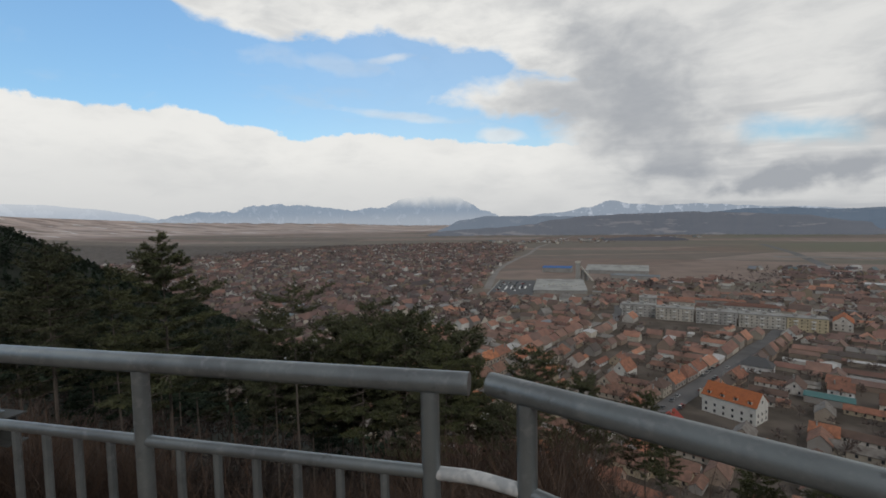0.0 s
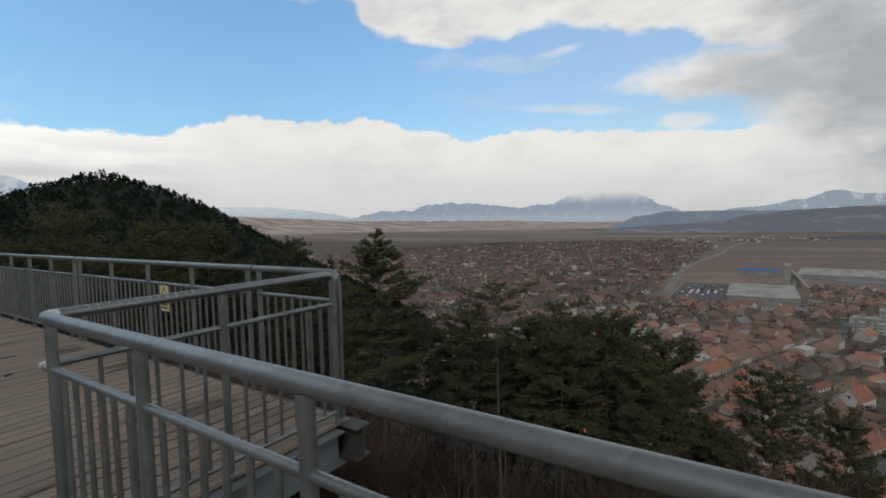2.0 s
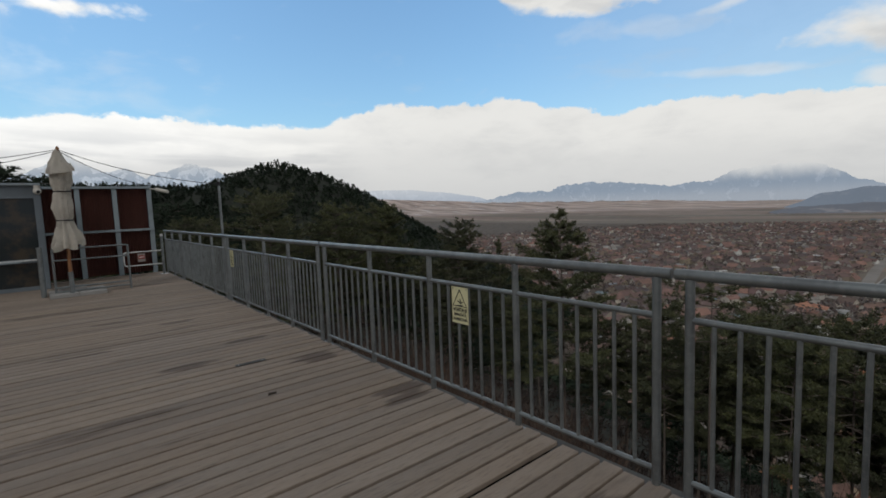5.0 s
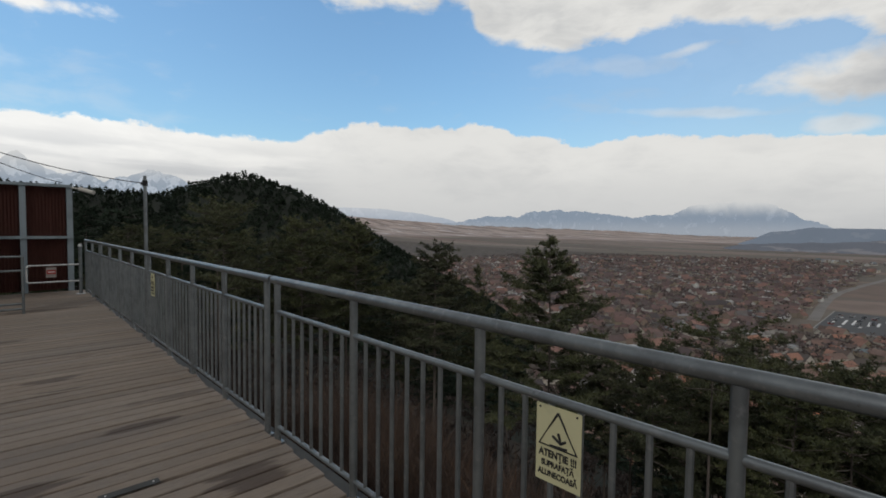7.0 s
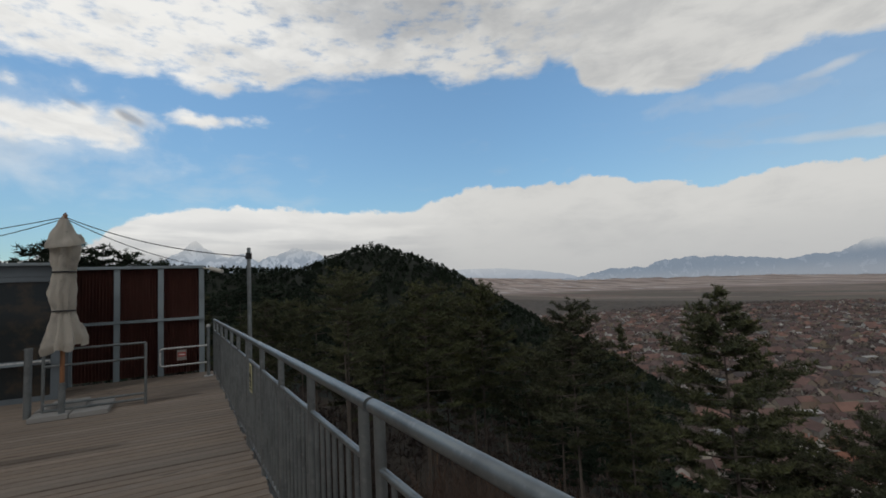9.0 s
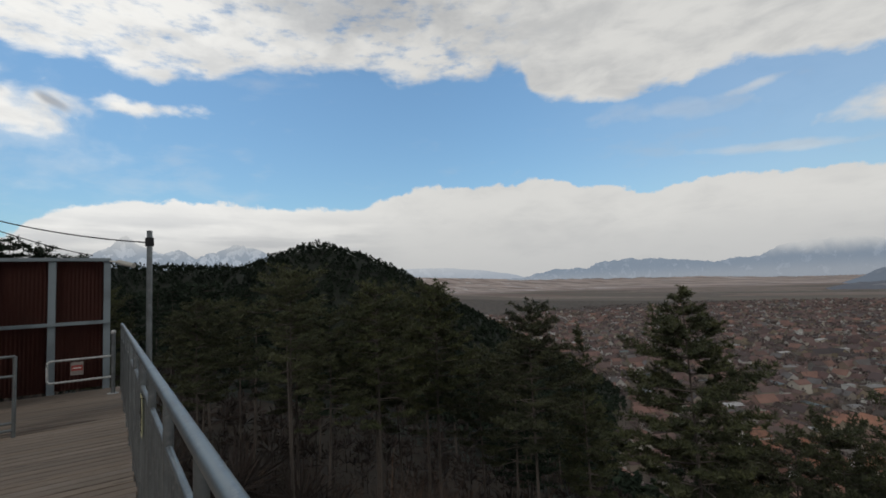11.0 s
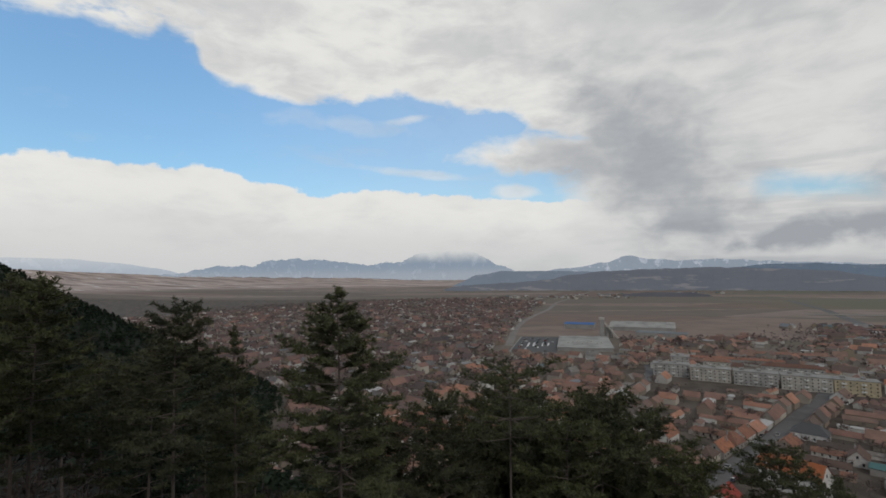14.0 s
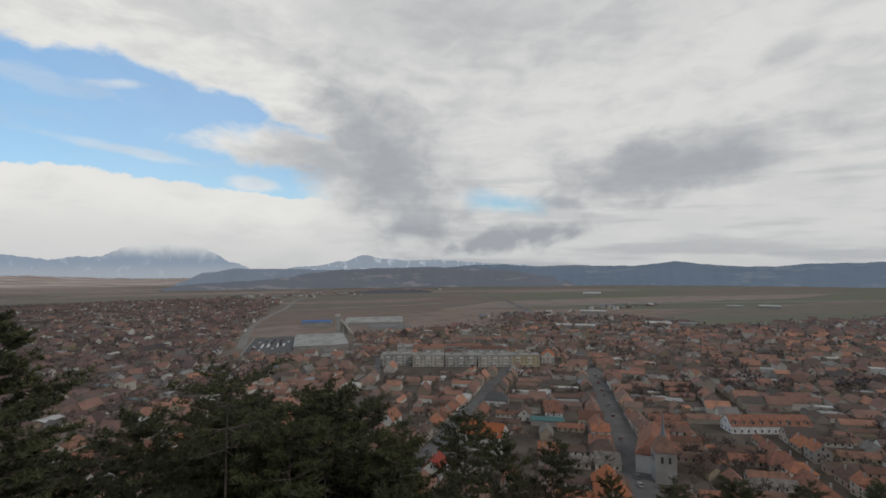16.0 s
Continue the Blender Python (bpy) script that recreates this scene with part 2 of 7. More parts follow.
# ---------------------------------------------------------------- materials
def material(name, base, rough=0.7, metal=0.0, var=(), bump=0.0, bump_scale=40.0, rand=0.0, island=0.0, coat=0.0, stretch=(1, 1, 1), spec=0.4):
    """A principled surface. var: rows of (colour, noise scale, low, high, strength) laid over the base. rand / island: change of
    brightness from object to object or from piece to piece."""
    mat = bpy.data.materials.new(name)
    mat.use_nodes = True
    nt = mat.node_tree
    N, L = nt.nodes.new, nt.links.new
    bsdf = nt.nodes["Principled BSDF"]
    bsdf.inputs["Roughness"].default_value, bsdf.inputs["Metallic"].default_value = rough, metal
    bsdf.inputs["Specular IOR Level"].default_value = spec
    tc = N("ShaderNodeTexCoord")
    mp = N("ShaderNodeMapping")
    mp.inputs["Scale"].default_value = stretch
    geo = N("ShaderNodeNewGeometry")
    L(geo.outputs["Position"], mp.inputs[0])
    rgb = N("ShaderNodeRGB")
    rgb.outputs[0].default_value = (*base, 1)
    col = rgb.outputs[0]
    for i, (tint, scale, lo, hi, amount) in enumerate(var):
        n = N("ShaderNodeTexNoise")
        n.inputs["Scale"].default_value, n.inputs["Detail"].default_value, n.inputs["Roughness"].default_value = scale, 6, 0.6
        add = N("ShaderNodeVectorMath")
        L(mp.outputs[0], add.inputs[0])
        add.inputs[1].default_value = (i * 3.7, i * 1.9, i * 5.3)
        L(add.outputs[0], n.inputs["Vector"])
        r = N("ShaderNodeMapRange")
        r.interpolation_type = "SMOOTHSTEP"
        L(n.outputs["Fac"], r.inputs[0])
        r.inputs[1].default_value, r.inputs[2].default_value, r.inputs[4].default_value = lo, hi, amount
        mx = N("ShaderNodeMix")
        mx.data_type = "RGBA"
        L(r.outputs[0], mx.inputs[0])
        L(col, mx.inputs[6])
        mx.inputs[7].default_value = (*tint, 1)
        col = mx.outputs[2]
    for amount, source in ((rand, "object"), (island, "island")):
        if not amount:
            continue
        if source == "object":
            rnd = N("ShaderNodeObjectInfo").outputs["Random"]
        else:
            rnd = geo.outputs["Random Per Island"]
        hsv = N("ShaderNodeHueSaturation")
        r = N("ShaderNodeMapRange")
        L(rnd, r.inputs[0])
        r.inputs[3].default_value, r.inputs[4].default_value = 1 - amount, 1 + amount
        L(r.outputs[0], hsv.inputs["Value"])
        r2 = N("ShaderNodeMapRange")
        mm = N("ShaderNodeMath")
        mm.operation = "FRACT"
        m7 = N("ShaderNodeMath")
        m7.operation = "MULTIPLY"
        L(rnd, m7.inputs[0])
        m7.inputs[1].default_value = 7.31
        L(m7.outputs[0], mm.inputs[0])
        L(mm.outputs[0], r2.inputs[0])
        r2.inputs[3].default_value, r2.inputs[4].default_value = 1 - amount, 1 + amount * 0.6
        L(r2.outputs[0], hsv.inputs["Saturation"])
        L(col, hsv.inputs["Color"])
        col = hsv.outputs[0]
    L(col, bsdf.inputs["Base Color"])
    if bump:
        n = N("ShaderNodeTexNoise")
        n.inputs["Scale"].default_value, n.inputs["Detail"].default_value = bump_scale, 5
        L(mp.outputs[0], n.inputs["Vector"])
        b = N("ShaderNodeBump")
        b.inputs["Strength"].default_value, b.inputs["Distance"].default_value = bump, 0.02
        L(n.outputs["Fac"], b.inputs["Height"])
        L(b.outputs[0], bsdf.inputs["Normal"])
    return mat


def palette_material(name, colours, rough=0.85, by="object", grain=((0.2, 0.14, 0.11), 1.2, 0.35), weights=None):
    """One of several colours for each object or piece, with weathering over it."""
    mat = material(name, (0.5, 0.5, 0.5), rough)
    nt = mat.node_tree
    N, L = nt.nodes.new, nt.links.new
    bsdf = nt.nodes["Principled BSDF"]
    rnd = N("ShaderNodeObjectInfo").outputs["Random"] if by == "object" else N("ShaderNodeNewGeometry").outputs["Random Per Island"]
    ramp = N("ShaderNodeValToRGB")
    ramp.color_ramp.interpolation = "CONSTANT"
    L(rnd, ramp.inputs[0])
    els = ramp.color_ramp.elements
    while len(els) < len(colours):
        els.new(0.5)
    for i, c in enumerate(colours):
        els[i].position = i / len(colours)
    for i, c in enumerate(colours):
        els[i].color = (*c, 1)
    tint, scale, amount = grain
    geo = N("ShaderNodeNewGeometry")
    n = N("ShaderNodeTexNoise")
    n.inputs["Scale"].default_value, n.inputs["Detail"].default_value = scale, 6
    L(geo.outputs["Position"], n.inputs["Vector"])
    r = N("ShaderNodeMapRange")
    L(n.outputs["Fac"], r.inputs[0])
    r.inputs[1].default_value, r.inputs[2].default_value, r.inputs[4].default_value = 0.35, 0.7, amount
    mx = N("ShaderNodeMix")
    mx.data_type = "RGBA"
    L(r.outputs[0], mx.inputs[0])
    L(ramp.outputs[0], mx.inputs[6])
    mx.inputs[7].default_value = (*tint, 1)
    L(mx.outputs[2], bsdf.inputs["Base Color"])
    return mat


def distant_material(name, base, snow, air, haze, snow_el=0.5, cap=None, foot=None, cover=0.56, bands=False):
    """Distant mountains, a backdrop: rock and woods with some snow. The haze before them is mixed in as surface
    emission.
    """
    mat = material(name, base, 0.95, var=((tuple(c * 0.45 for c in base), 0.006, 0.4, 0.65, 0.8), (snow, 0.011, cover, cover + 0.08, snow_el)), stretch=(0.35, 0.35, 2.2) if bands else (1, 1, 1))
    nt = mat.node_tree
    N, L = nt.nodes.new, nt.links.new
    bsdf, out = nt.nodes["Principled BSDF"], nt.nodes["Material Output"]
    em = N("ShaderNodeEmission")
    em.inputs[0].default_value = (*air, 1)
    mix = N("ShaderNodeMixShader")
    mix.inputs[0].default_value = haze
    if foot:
        # the haze emission gets paler and stronger on the lower slopes
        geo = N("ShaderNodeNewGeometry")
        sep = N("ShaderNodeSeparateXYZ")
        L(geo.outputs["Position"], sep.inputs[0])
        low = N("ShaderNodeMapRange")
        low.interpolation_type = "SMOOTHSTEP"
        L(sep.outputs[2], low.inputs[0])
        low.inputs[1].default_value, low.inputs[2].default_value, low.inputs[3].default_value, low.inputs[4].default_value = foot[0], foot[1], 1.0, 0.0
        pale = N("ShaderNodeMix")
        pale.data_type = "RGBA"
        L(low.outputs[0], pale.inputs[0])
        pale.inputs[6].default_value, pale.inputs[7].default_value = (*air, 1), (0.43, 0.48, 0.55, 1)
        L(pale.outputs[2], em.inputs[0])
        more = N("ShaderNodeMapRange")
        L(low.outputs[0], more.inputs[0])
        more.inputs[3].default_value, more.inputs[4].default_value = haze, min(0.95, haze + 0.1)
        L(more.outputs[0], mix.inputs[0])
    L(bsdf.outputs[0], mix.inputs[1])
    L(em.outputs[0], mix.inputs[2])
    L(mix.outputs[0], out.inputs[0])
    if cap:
        # cloud over the highest tops, painted onto the slope as white emission
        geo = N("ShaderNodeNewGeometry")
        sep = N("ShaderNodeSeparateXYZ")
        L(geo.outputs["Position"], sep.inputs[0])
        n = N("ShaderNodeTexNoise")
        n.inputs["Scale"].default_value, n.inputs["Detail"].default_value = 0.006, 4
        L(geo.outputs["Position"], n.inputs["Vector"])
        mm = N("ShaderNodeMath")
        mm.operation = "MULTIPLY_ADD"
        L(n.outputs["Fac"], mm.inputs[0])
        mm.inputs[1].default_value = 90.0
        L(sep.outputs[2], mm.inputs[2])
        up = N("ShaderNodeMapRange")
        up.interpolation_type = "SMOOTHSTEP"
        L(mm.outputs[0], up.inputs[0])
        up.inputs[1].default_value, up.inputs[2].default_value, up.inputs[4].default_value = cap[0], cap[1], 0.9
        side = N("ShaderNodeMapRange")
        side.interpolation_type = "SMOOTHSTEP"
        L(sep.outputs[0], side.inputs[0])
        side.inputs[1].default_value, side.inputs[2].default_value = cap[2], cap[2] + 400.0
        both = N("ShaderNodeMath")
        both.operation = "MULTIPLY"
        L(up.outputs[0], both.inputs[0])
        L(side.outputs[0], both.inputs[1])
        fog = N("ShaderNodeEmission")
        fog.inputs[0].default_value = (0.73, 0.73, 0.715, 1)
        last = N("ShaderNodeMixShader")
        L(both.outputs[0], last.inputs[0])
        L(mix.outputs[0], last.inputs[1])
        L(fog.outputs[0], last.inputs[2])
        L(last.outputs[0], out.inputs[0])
    return mat


M_STEEL = material("galvanised_painted_steel", (0.26, 0.285, 0.292), 0.4, 0.75, (((0.17, 0.182, 0.19), 6.0, 0.38, 0.66, 0.75), ((0.36, 0.37, 0.375), 34.0, 0.52, 0.7, 0.5), ((0.1, 0.102, 0.102), 22.0, 0.64, 0.74, 0.5)), 0.04, 160)
M_STEEL_WORN = material("worn_bare_steel", (0.62, 0.62, 0.61), 0.45, 0.2, (((0.34, 0.36, 0.38), 22.0, 0.45, 0.6, 0.7),))
M_BEAM = material("grey_blue_beam_paint", (0.27, 0.32, 0.35), 0.55, 0.1, (((0.16, 0.18, 0.19), 3.0, 0.45, 0.75, 0.6), ((0.24, 0.14, 0.09), 9.0, 0.66, 0.75, 0.5)), 0.1, 60)
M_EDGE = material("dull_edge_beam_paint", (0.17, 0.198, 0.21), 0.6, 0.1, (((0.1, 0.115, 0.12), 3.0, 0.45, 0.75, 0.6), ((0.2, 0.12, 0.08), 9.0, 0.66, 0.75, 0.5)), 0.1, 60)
M_SILL = material("near_black_beam_paint", (0.07, 0.072, 0.07), 0.75, 0.1, (((0.045, 0.04, 0.036), 4.0, 0.4, 0.7, 0.7), ((0.11, 0.12, 0.125), 9.0, 0.6, 0.75, 0.5)), 0.1, 60)
M_PLANK = material("weathered_deck_board", (0.265, 0.212, 0.168), 0.72, 0, (((0.33, 0.275, 0.225), 2.2, 0.4, 0.75, 0.5), ((0.13, 0.1, 0.078), 16.0, 0.45, 0.75, 0.55), ((0.19, 0.155, 0.128), 0.3, 0.46, 0.62, 0.55), ((0.075, 0.052, 0.04), 0.55, 0.6, 0.67, 0.7), ((0.075, 0.055, 0.042), 1.6, 0.64, 0.70, 0.7)), 0.35, 34, rand=0.11, stretch=(4.0, 0.6, 1))


def damp_stains(mat, spots):
    """Dark damp stains that run along the boards. spots: middle and half sizes of each."""
    nt = mat.node_tree
    N, L = nt.nodes.new, nt.links.new
    bsdf = nt.nodes["Principled BSDF"]
    geo, sep = N("ShaderNodeNewGeometry"), N("ShaderNodeSeparateXYZ")
    L(geo.outputs["Position"], sep.inputs[0])

    def m(op, a, b):
        n = N("ShaderNodeMath")
        n.operation = op
        for i, v in enumerate((a, b)):
            if isinstance(v, (int, float)):
                n.inputs[i].default_value = v
            else:
                L(v, n.inputs[i])
        return n.outputs[0]

    total = None
    for x, y, w, h in spots:
        r = m("ADD", m("POWER", m("DIVIDE", m("SUBTRACT", sep.outputs[0], x), w), 2.0), m("POWER", m("DIVIDE", m("SUBTRACT", sep.outputs[1], y), h), 2.0))
        v = m("SUBTRACT", 1.0, m("MINIMUM", r, 1.0))
        total = v if total is None else m("MAXIMUM", total, v)
    mp = N("ShaderNodeMapping")
    mp.inputs["Scale"].default_value = (9.0, 1.3, 1)
    L(geo.outputs["Position"], mp.inputs[0])
    n = N("ShaderNodeTexNoise")
    n.inputs["Scale"].default_value, n.inputs["Detail"].default_value = 1.0, 5
    L(mp.outputs[0], n.inputs["Vector"])
    r = N("ShaderNodeMapRange")
    r.interpolation_type = "SMOOTHSTEP"
    L(m("ADD", m("MULTIPLY", total, 0.55), n.outputs["Fac"]), r.inputs[0])
    r.inputs[1].default_value, r.inputs[2].default_value, r.inputs[4].default_value = 0.83, 0.96, 0.72
    old = bsdf.inputs["Base Color"].links[0].from_socket
    mx = N("ShaderNodeMix")
    mx.data_type = "RGBA"
    L(r.outputs[0], mx.inputs[0])
    L(old, mx.inputs[6])
    mx.inputs[7].default_value = (0.062, 0.042, 0.034, 1)
    L(mx.outputs[2], bsdf.inputs["Base Color"])


damp_stains(M_PLANK, [(-8.17, 3.0, 0.13, 0.5), (-8.74, 3.66, 0.13, 0.4), (-7.55, 3.95, 0.26, 0.34), (-6.15, 4.1, 0.3, 0.42), (-9.4, 2.1, 0.13, 0.55), (-11.05, 2.6, 0.1, 0.4), (-10.4, 3.3, 0.13, 0.45), (-4.3, 3.9, 0.25, 0.4)])
M_CORTEN = material("rust_brown_sheet", (0.2, 0.086, 0.07), 0.75, 0.1, (((0.12, 0.055, 0.047), 2.5, 0.4, 0.7, 0.6), ((0.25, 0.12, 0.09), 18.0, 0.55, 0.75, 0.5)), 0.3, 50, stretch=(1, 1, 0.2))
M_PAVILION = material("blue_grey_panel", (0.17, 0.20, 0.225), 0.5, 0.2, (((0.11, 0.13, 0.15), 1.2, 0.4, 0.7, 0.5),))
# patches paint a dim brown interior and bluish reflections into the glass colour
M_DARKGLASS = material("dark_window_glass", (0.022, 0.028, 0.032), 0.05, 0.0, (((0.07, 0.055, 0.04), 1.4, 0.5, 0.62, 0.8), ((0.05, 0.075, 0.09), 0.7, 0.55, 0.7, 0.6)), spec=0.45)
M_CANVAS = material("off_white_canvas", (0.74, 0.7, 0.63), 0.9, 0, (((0.42, 0.39, 0.35), 3.0, 0.45, 0.75, 0.7), ((0.3, 0.27, 0.24), 14, 0.62, 0.75, 0.5)), 0.2, 30)
M_WOODPOLE = material("varnished_wood", (0.28, 0.13, 0.06), 0.5)
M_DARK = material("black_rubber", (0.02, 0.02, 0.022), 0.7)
M_CABLE = material("black_cable", (0.03, 0.03, 0.033), 0.6)
M_SIGN = material("yellow_sign_plate", (0.62, 0.59, 0.36), 0.5, 0, (((0.42, 0.4, 0.24), 9, 0.5, 0.75, 0.5),))
M_INK = material("black_print", (0.02, 0.02, 0.02), 0.6)
M_RED = material("red_print", (0.36, 0.06, 0.05), 0.6)
M_WHITE = material("white_print", (0.75, 0.75, 0.73), 0.6)
M_BARK = material("pine_bark", (0.125, 0.105, 0.09), 0.95, 0, (((0.17, 0.14, 0.12), 5, 0.45, 0.7, 0.7), ((0.05, 0.038, 0.03), 16, 0.5, 0.75, 0.6)), 0.6, 14, stretch=(1, 1, 0.3))
M_NEEDLE = material("pine_needles", (0.099, 0.107, 0.048), 0.85, 0, (((0.05, 0.061, 0.032), 0.9, 0.4, 0.65, 0.8), ((0.148, 0.142, 0.058), 1.6, 0.56, 0.72, 0.6)), island=0.25, rand=0.15)
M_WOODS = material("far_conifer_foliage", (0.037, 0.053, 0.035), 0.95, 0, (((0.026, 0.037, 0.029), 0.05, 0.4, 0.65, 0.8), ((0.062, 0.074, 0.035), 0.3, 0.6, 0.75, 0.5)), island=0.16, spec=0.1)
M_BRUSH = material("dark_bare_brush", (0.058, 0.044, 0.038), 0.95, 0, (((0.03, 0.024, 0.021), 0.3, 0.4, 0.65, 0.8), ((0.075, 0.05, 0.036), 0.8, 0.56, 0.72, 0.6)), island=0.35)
M_TWIG = material("bare_brown_twigs", (0.088, 0.058, 0.044), 0.9, 0, (((0.16, 0.102, 0.066), 1.0, 0.45, 0.7, 0.7),), island=0.35)
M_BARETREE = material("bare_town_trees", (0.15, 0.118, 0.105), 0.95, 0, (((0.075, 0.072, 0.055), 0.05, 0.5, 0.7, 0.7),), island=0.3)
# paler and mauve: distance haze is put into the colour of these trees
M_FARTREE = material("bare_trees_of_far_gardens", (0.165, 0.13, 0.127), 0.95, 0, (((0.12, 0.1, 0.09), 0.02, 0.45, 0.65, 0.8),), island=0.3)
ROOFS = [(0.27, 0.118, 0.078), (0.19, 0.092, 0.068), (0.31, 0.135, 0.085), (0.15, 0.098, 0.08), (0.24, 0.11, 0.076), (0.42, 0.165, 0.085), (0.17, 0.105, 0.084),
         (0.26, 0.13, 0.09), (0.12, 0.095, 0.085), (0.35, 0.14, 0.08), (0.2, 0.115, 0.088), (0.23, 0.1, 0.072), (0.2, 0.18, 0.165), (0.25, 0.12, 0.085), (0.21, 0.115, 0.085), (0.18, 0.1, 0.08), (0.24, 0.125, 0.09)]
ROOFS = [tuple((0.8 if sum(r) < 0.36 else 1.04) * k * c for k, c in zip((1.3, 1.36, 1.36), r)) for r in ROOFS]
# greyer, bluer roofs for the far town: haze mixed into their colour
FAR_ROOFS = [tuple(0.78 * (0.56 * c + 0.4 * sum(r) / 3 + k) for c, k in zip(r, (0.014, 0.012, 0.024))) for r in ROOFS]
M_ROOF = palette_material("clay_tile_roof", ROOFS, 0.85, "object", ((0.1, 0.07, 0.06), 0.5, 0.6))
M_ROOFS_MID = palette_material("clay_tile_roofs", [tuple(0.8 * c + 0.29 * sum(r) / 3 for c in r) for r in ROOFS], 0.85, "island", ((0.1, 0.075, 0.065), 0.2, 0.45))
M_ROOFS = palette_material("hazed_clay_roofs", FAR_ROOFS, 0.85, "island", ((0.1, 0.075, 0.065), 0.12, 0.55))
WALLS = [(0.4, 0.36, 0.3), (0.33, 0.28, 0.23), (0.55, 0.53, 0.5), (0.3, 0.25, 0.2), (0.38, 0.32, 0.23), (0.28, 0.265, 0.25), (0.42, 0.38, 0.33), (0.33, 0.25, 0.2), (0.66, 0.65, 0.62), (0.6, 0.56, 0.48)]
M_WALL = palette_material("plaster_wall", [tuple(min(0.78, 1.25 * c) for c in w) for w in WALLS], 0.9, "object", ((0.3, 0.26, 0.22), 0.35, 0.5))
M_WALLS = palette_material("plaster_walls", [tuple(min(0.75, c * k) for c in w) for w, k in zip(WALLS, (0.95, 0.9, 1.1, 0.9, 0.9, 1.0, 0.9, 1.0, 1.15, 1.1))], 0.9, "island", ((0.3, 0.26, 0.22), 0.1, 0.5))
M_WHITEWALL = material("white_plaster", (0.68, 0.67, 0.63), 0.9, 0, (((0.5, 0.48, 0.44), 0.5, 0.45, 0.75, 0.6),))
M_ORANGE = material("new_orange_tiles", (0.42, 0.14, 0.055), 0.8, 0, (((0.3, 0.1, 0.05), 0.8, 0.4, 0.7, 0.7),))
M_CONCRETE = material("grey_concrete", (0.36, 0.355, 0.34), 0.9, 0, (((0.24, 0.235, 0.225), 0.15, 0.4, 0.7, 0.6),))
M_BLOCK_GREY = material("grey_facade", (0.47, 0.46, 0.44), 0.9, 0, (((0.2, 0.195, 0.19), 0.2, 0.4, 0.7, 0.6),))
M_BLOCK_PALE = material("pale_facade", (0.57, 0.54, 0.48), 0.9, 0, (((0.27, 0.26, 0.245), 0.2, 0.4, 0.7, 0.6),))
M_BLOCK_YELLOW = material("yellowish_facade", (0.56, 0.48, 0.33), 0.9, 0, (((0.3, 0.27, 0.2), 0.2, 0.4, 0.7, 0.6),))
M_WINDOW = material("window_dark", (0.05, 0.055, 0.06), 0.2)
M_TRIM = material("pale_trim", (0.55, 0.53, 0.48), 0.8)
M_ASPHALT = material("asphalt", (0.165, 0.163, 0.165), 0.92, 0, (((0.09, 0.09, 0.092), 0.08, 0.4, 0.7, 0.6), ((0.2, 0.195, 0.19), 0.6, 0.55, 0.75, 0.4)))
M_GRAVELROAD = material("pale_road", (0.27, 0.25, 0.23), 0.95, 0, (((0.18, 0.17, 0.16), 0.05, 0.4, 0.7, 0.6),))
M_SHED = material("pale_sheet_roof", (0.58, 0.585, 0.58), 0.6, 0.1, (((0.28, 0.29, 0.3), 0.05, 0.4, 0.7, 0.6),))
M_SHOPROOF = material("dull_flat_roof", (0.42, 0.42, 0.4), 0.9, 0, (((0.2, 0.2, 0.19), 0.06, 0.4, 0.7, 0.7),))
M_CARPARK = material("dark_asphalt", (0.11, 0.112, 0.116), 0.9, 0, (((0.1, 0.1, 0.1), 0.1, 0.4, 0.7, 0.5),))
M_SHED_DARK = material("blue_grey_sheet_roof", (0.24, 0.26, 0.28), 0.7, 0.1, (((0.16, 0.17, 0.18), 0.05, 0.4, 0.7, 0.7),))
M_SHEDS = palette_material("sheet_roofs", [(0.4, 0.41, 0.41), (0.24, 0.27, 0.3), (0.55, 0.55, 0.54), (0.14, 0.2, 0.22), (0.3, 0.3, 0.3), (0.6, 0.6, 0.6)], 0.7, "island")
M_BLUE = material("blue_sheet_roof", (0.04, 0.15, 0.42), 0.6)
M_CAR = palette_material("car_paint", [(0.55, 0.55, 0.55), (0.06, 0.06, 0.07), (0.3, 0.31, 0.33), (0.65, 0.65, 0.63), (0.09, 0.1, 0.14), (0.35, 0.04, 0.03), (0.2, 0.21, 0.22)], 0.3, "object", ((0.2, 0.2, 0.2), 0.5, 0.1))
# dark green close to the woods, so gaps between the trees do not show
M_FLOOR = material("dark_green_forest_floor", (0.024, 0.03, 0.021), 0.97, 0, (((0.016, 0.018, 0.014), 0.2, 0.4, 0.65, 0.8),), 0.5, 3.0)
M_SOIL = material("dry_slope_soil", (0.05, 0.039, 0.027), 0.97, 0, (((0.035, 0.028, 0.02), 0.35, 0.4, 0.68, 0.8), ((0.07, 0.05, 0.034), 1.6, 0.5, 0.75, 0.6), ((0.035, 0.038, 0.02), 0.12, 0.52, 0.7, 0.6)), 0.5, 3.0)


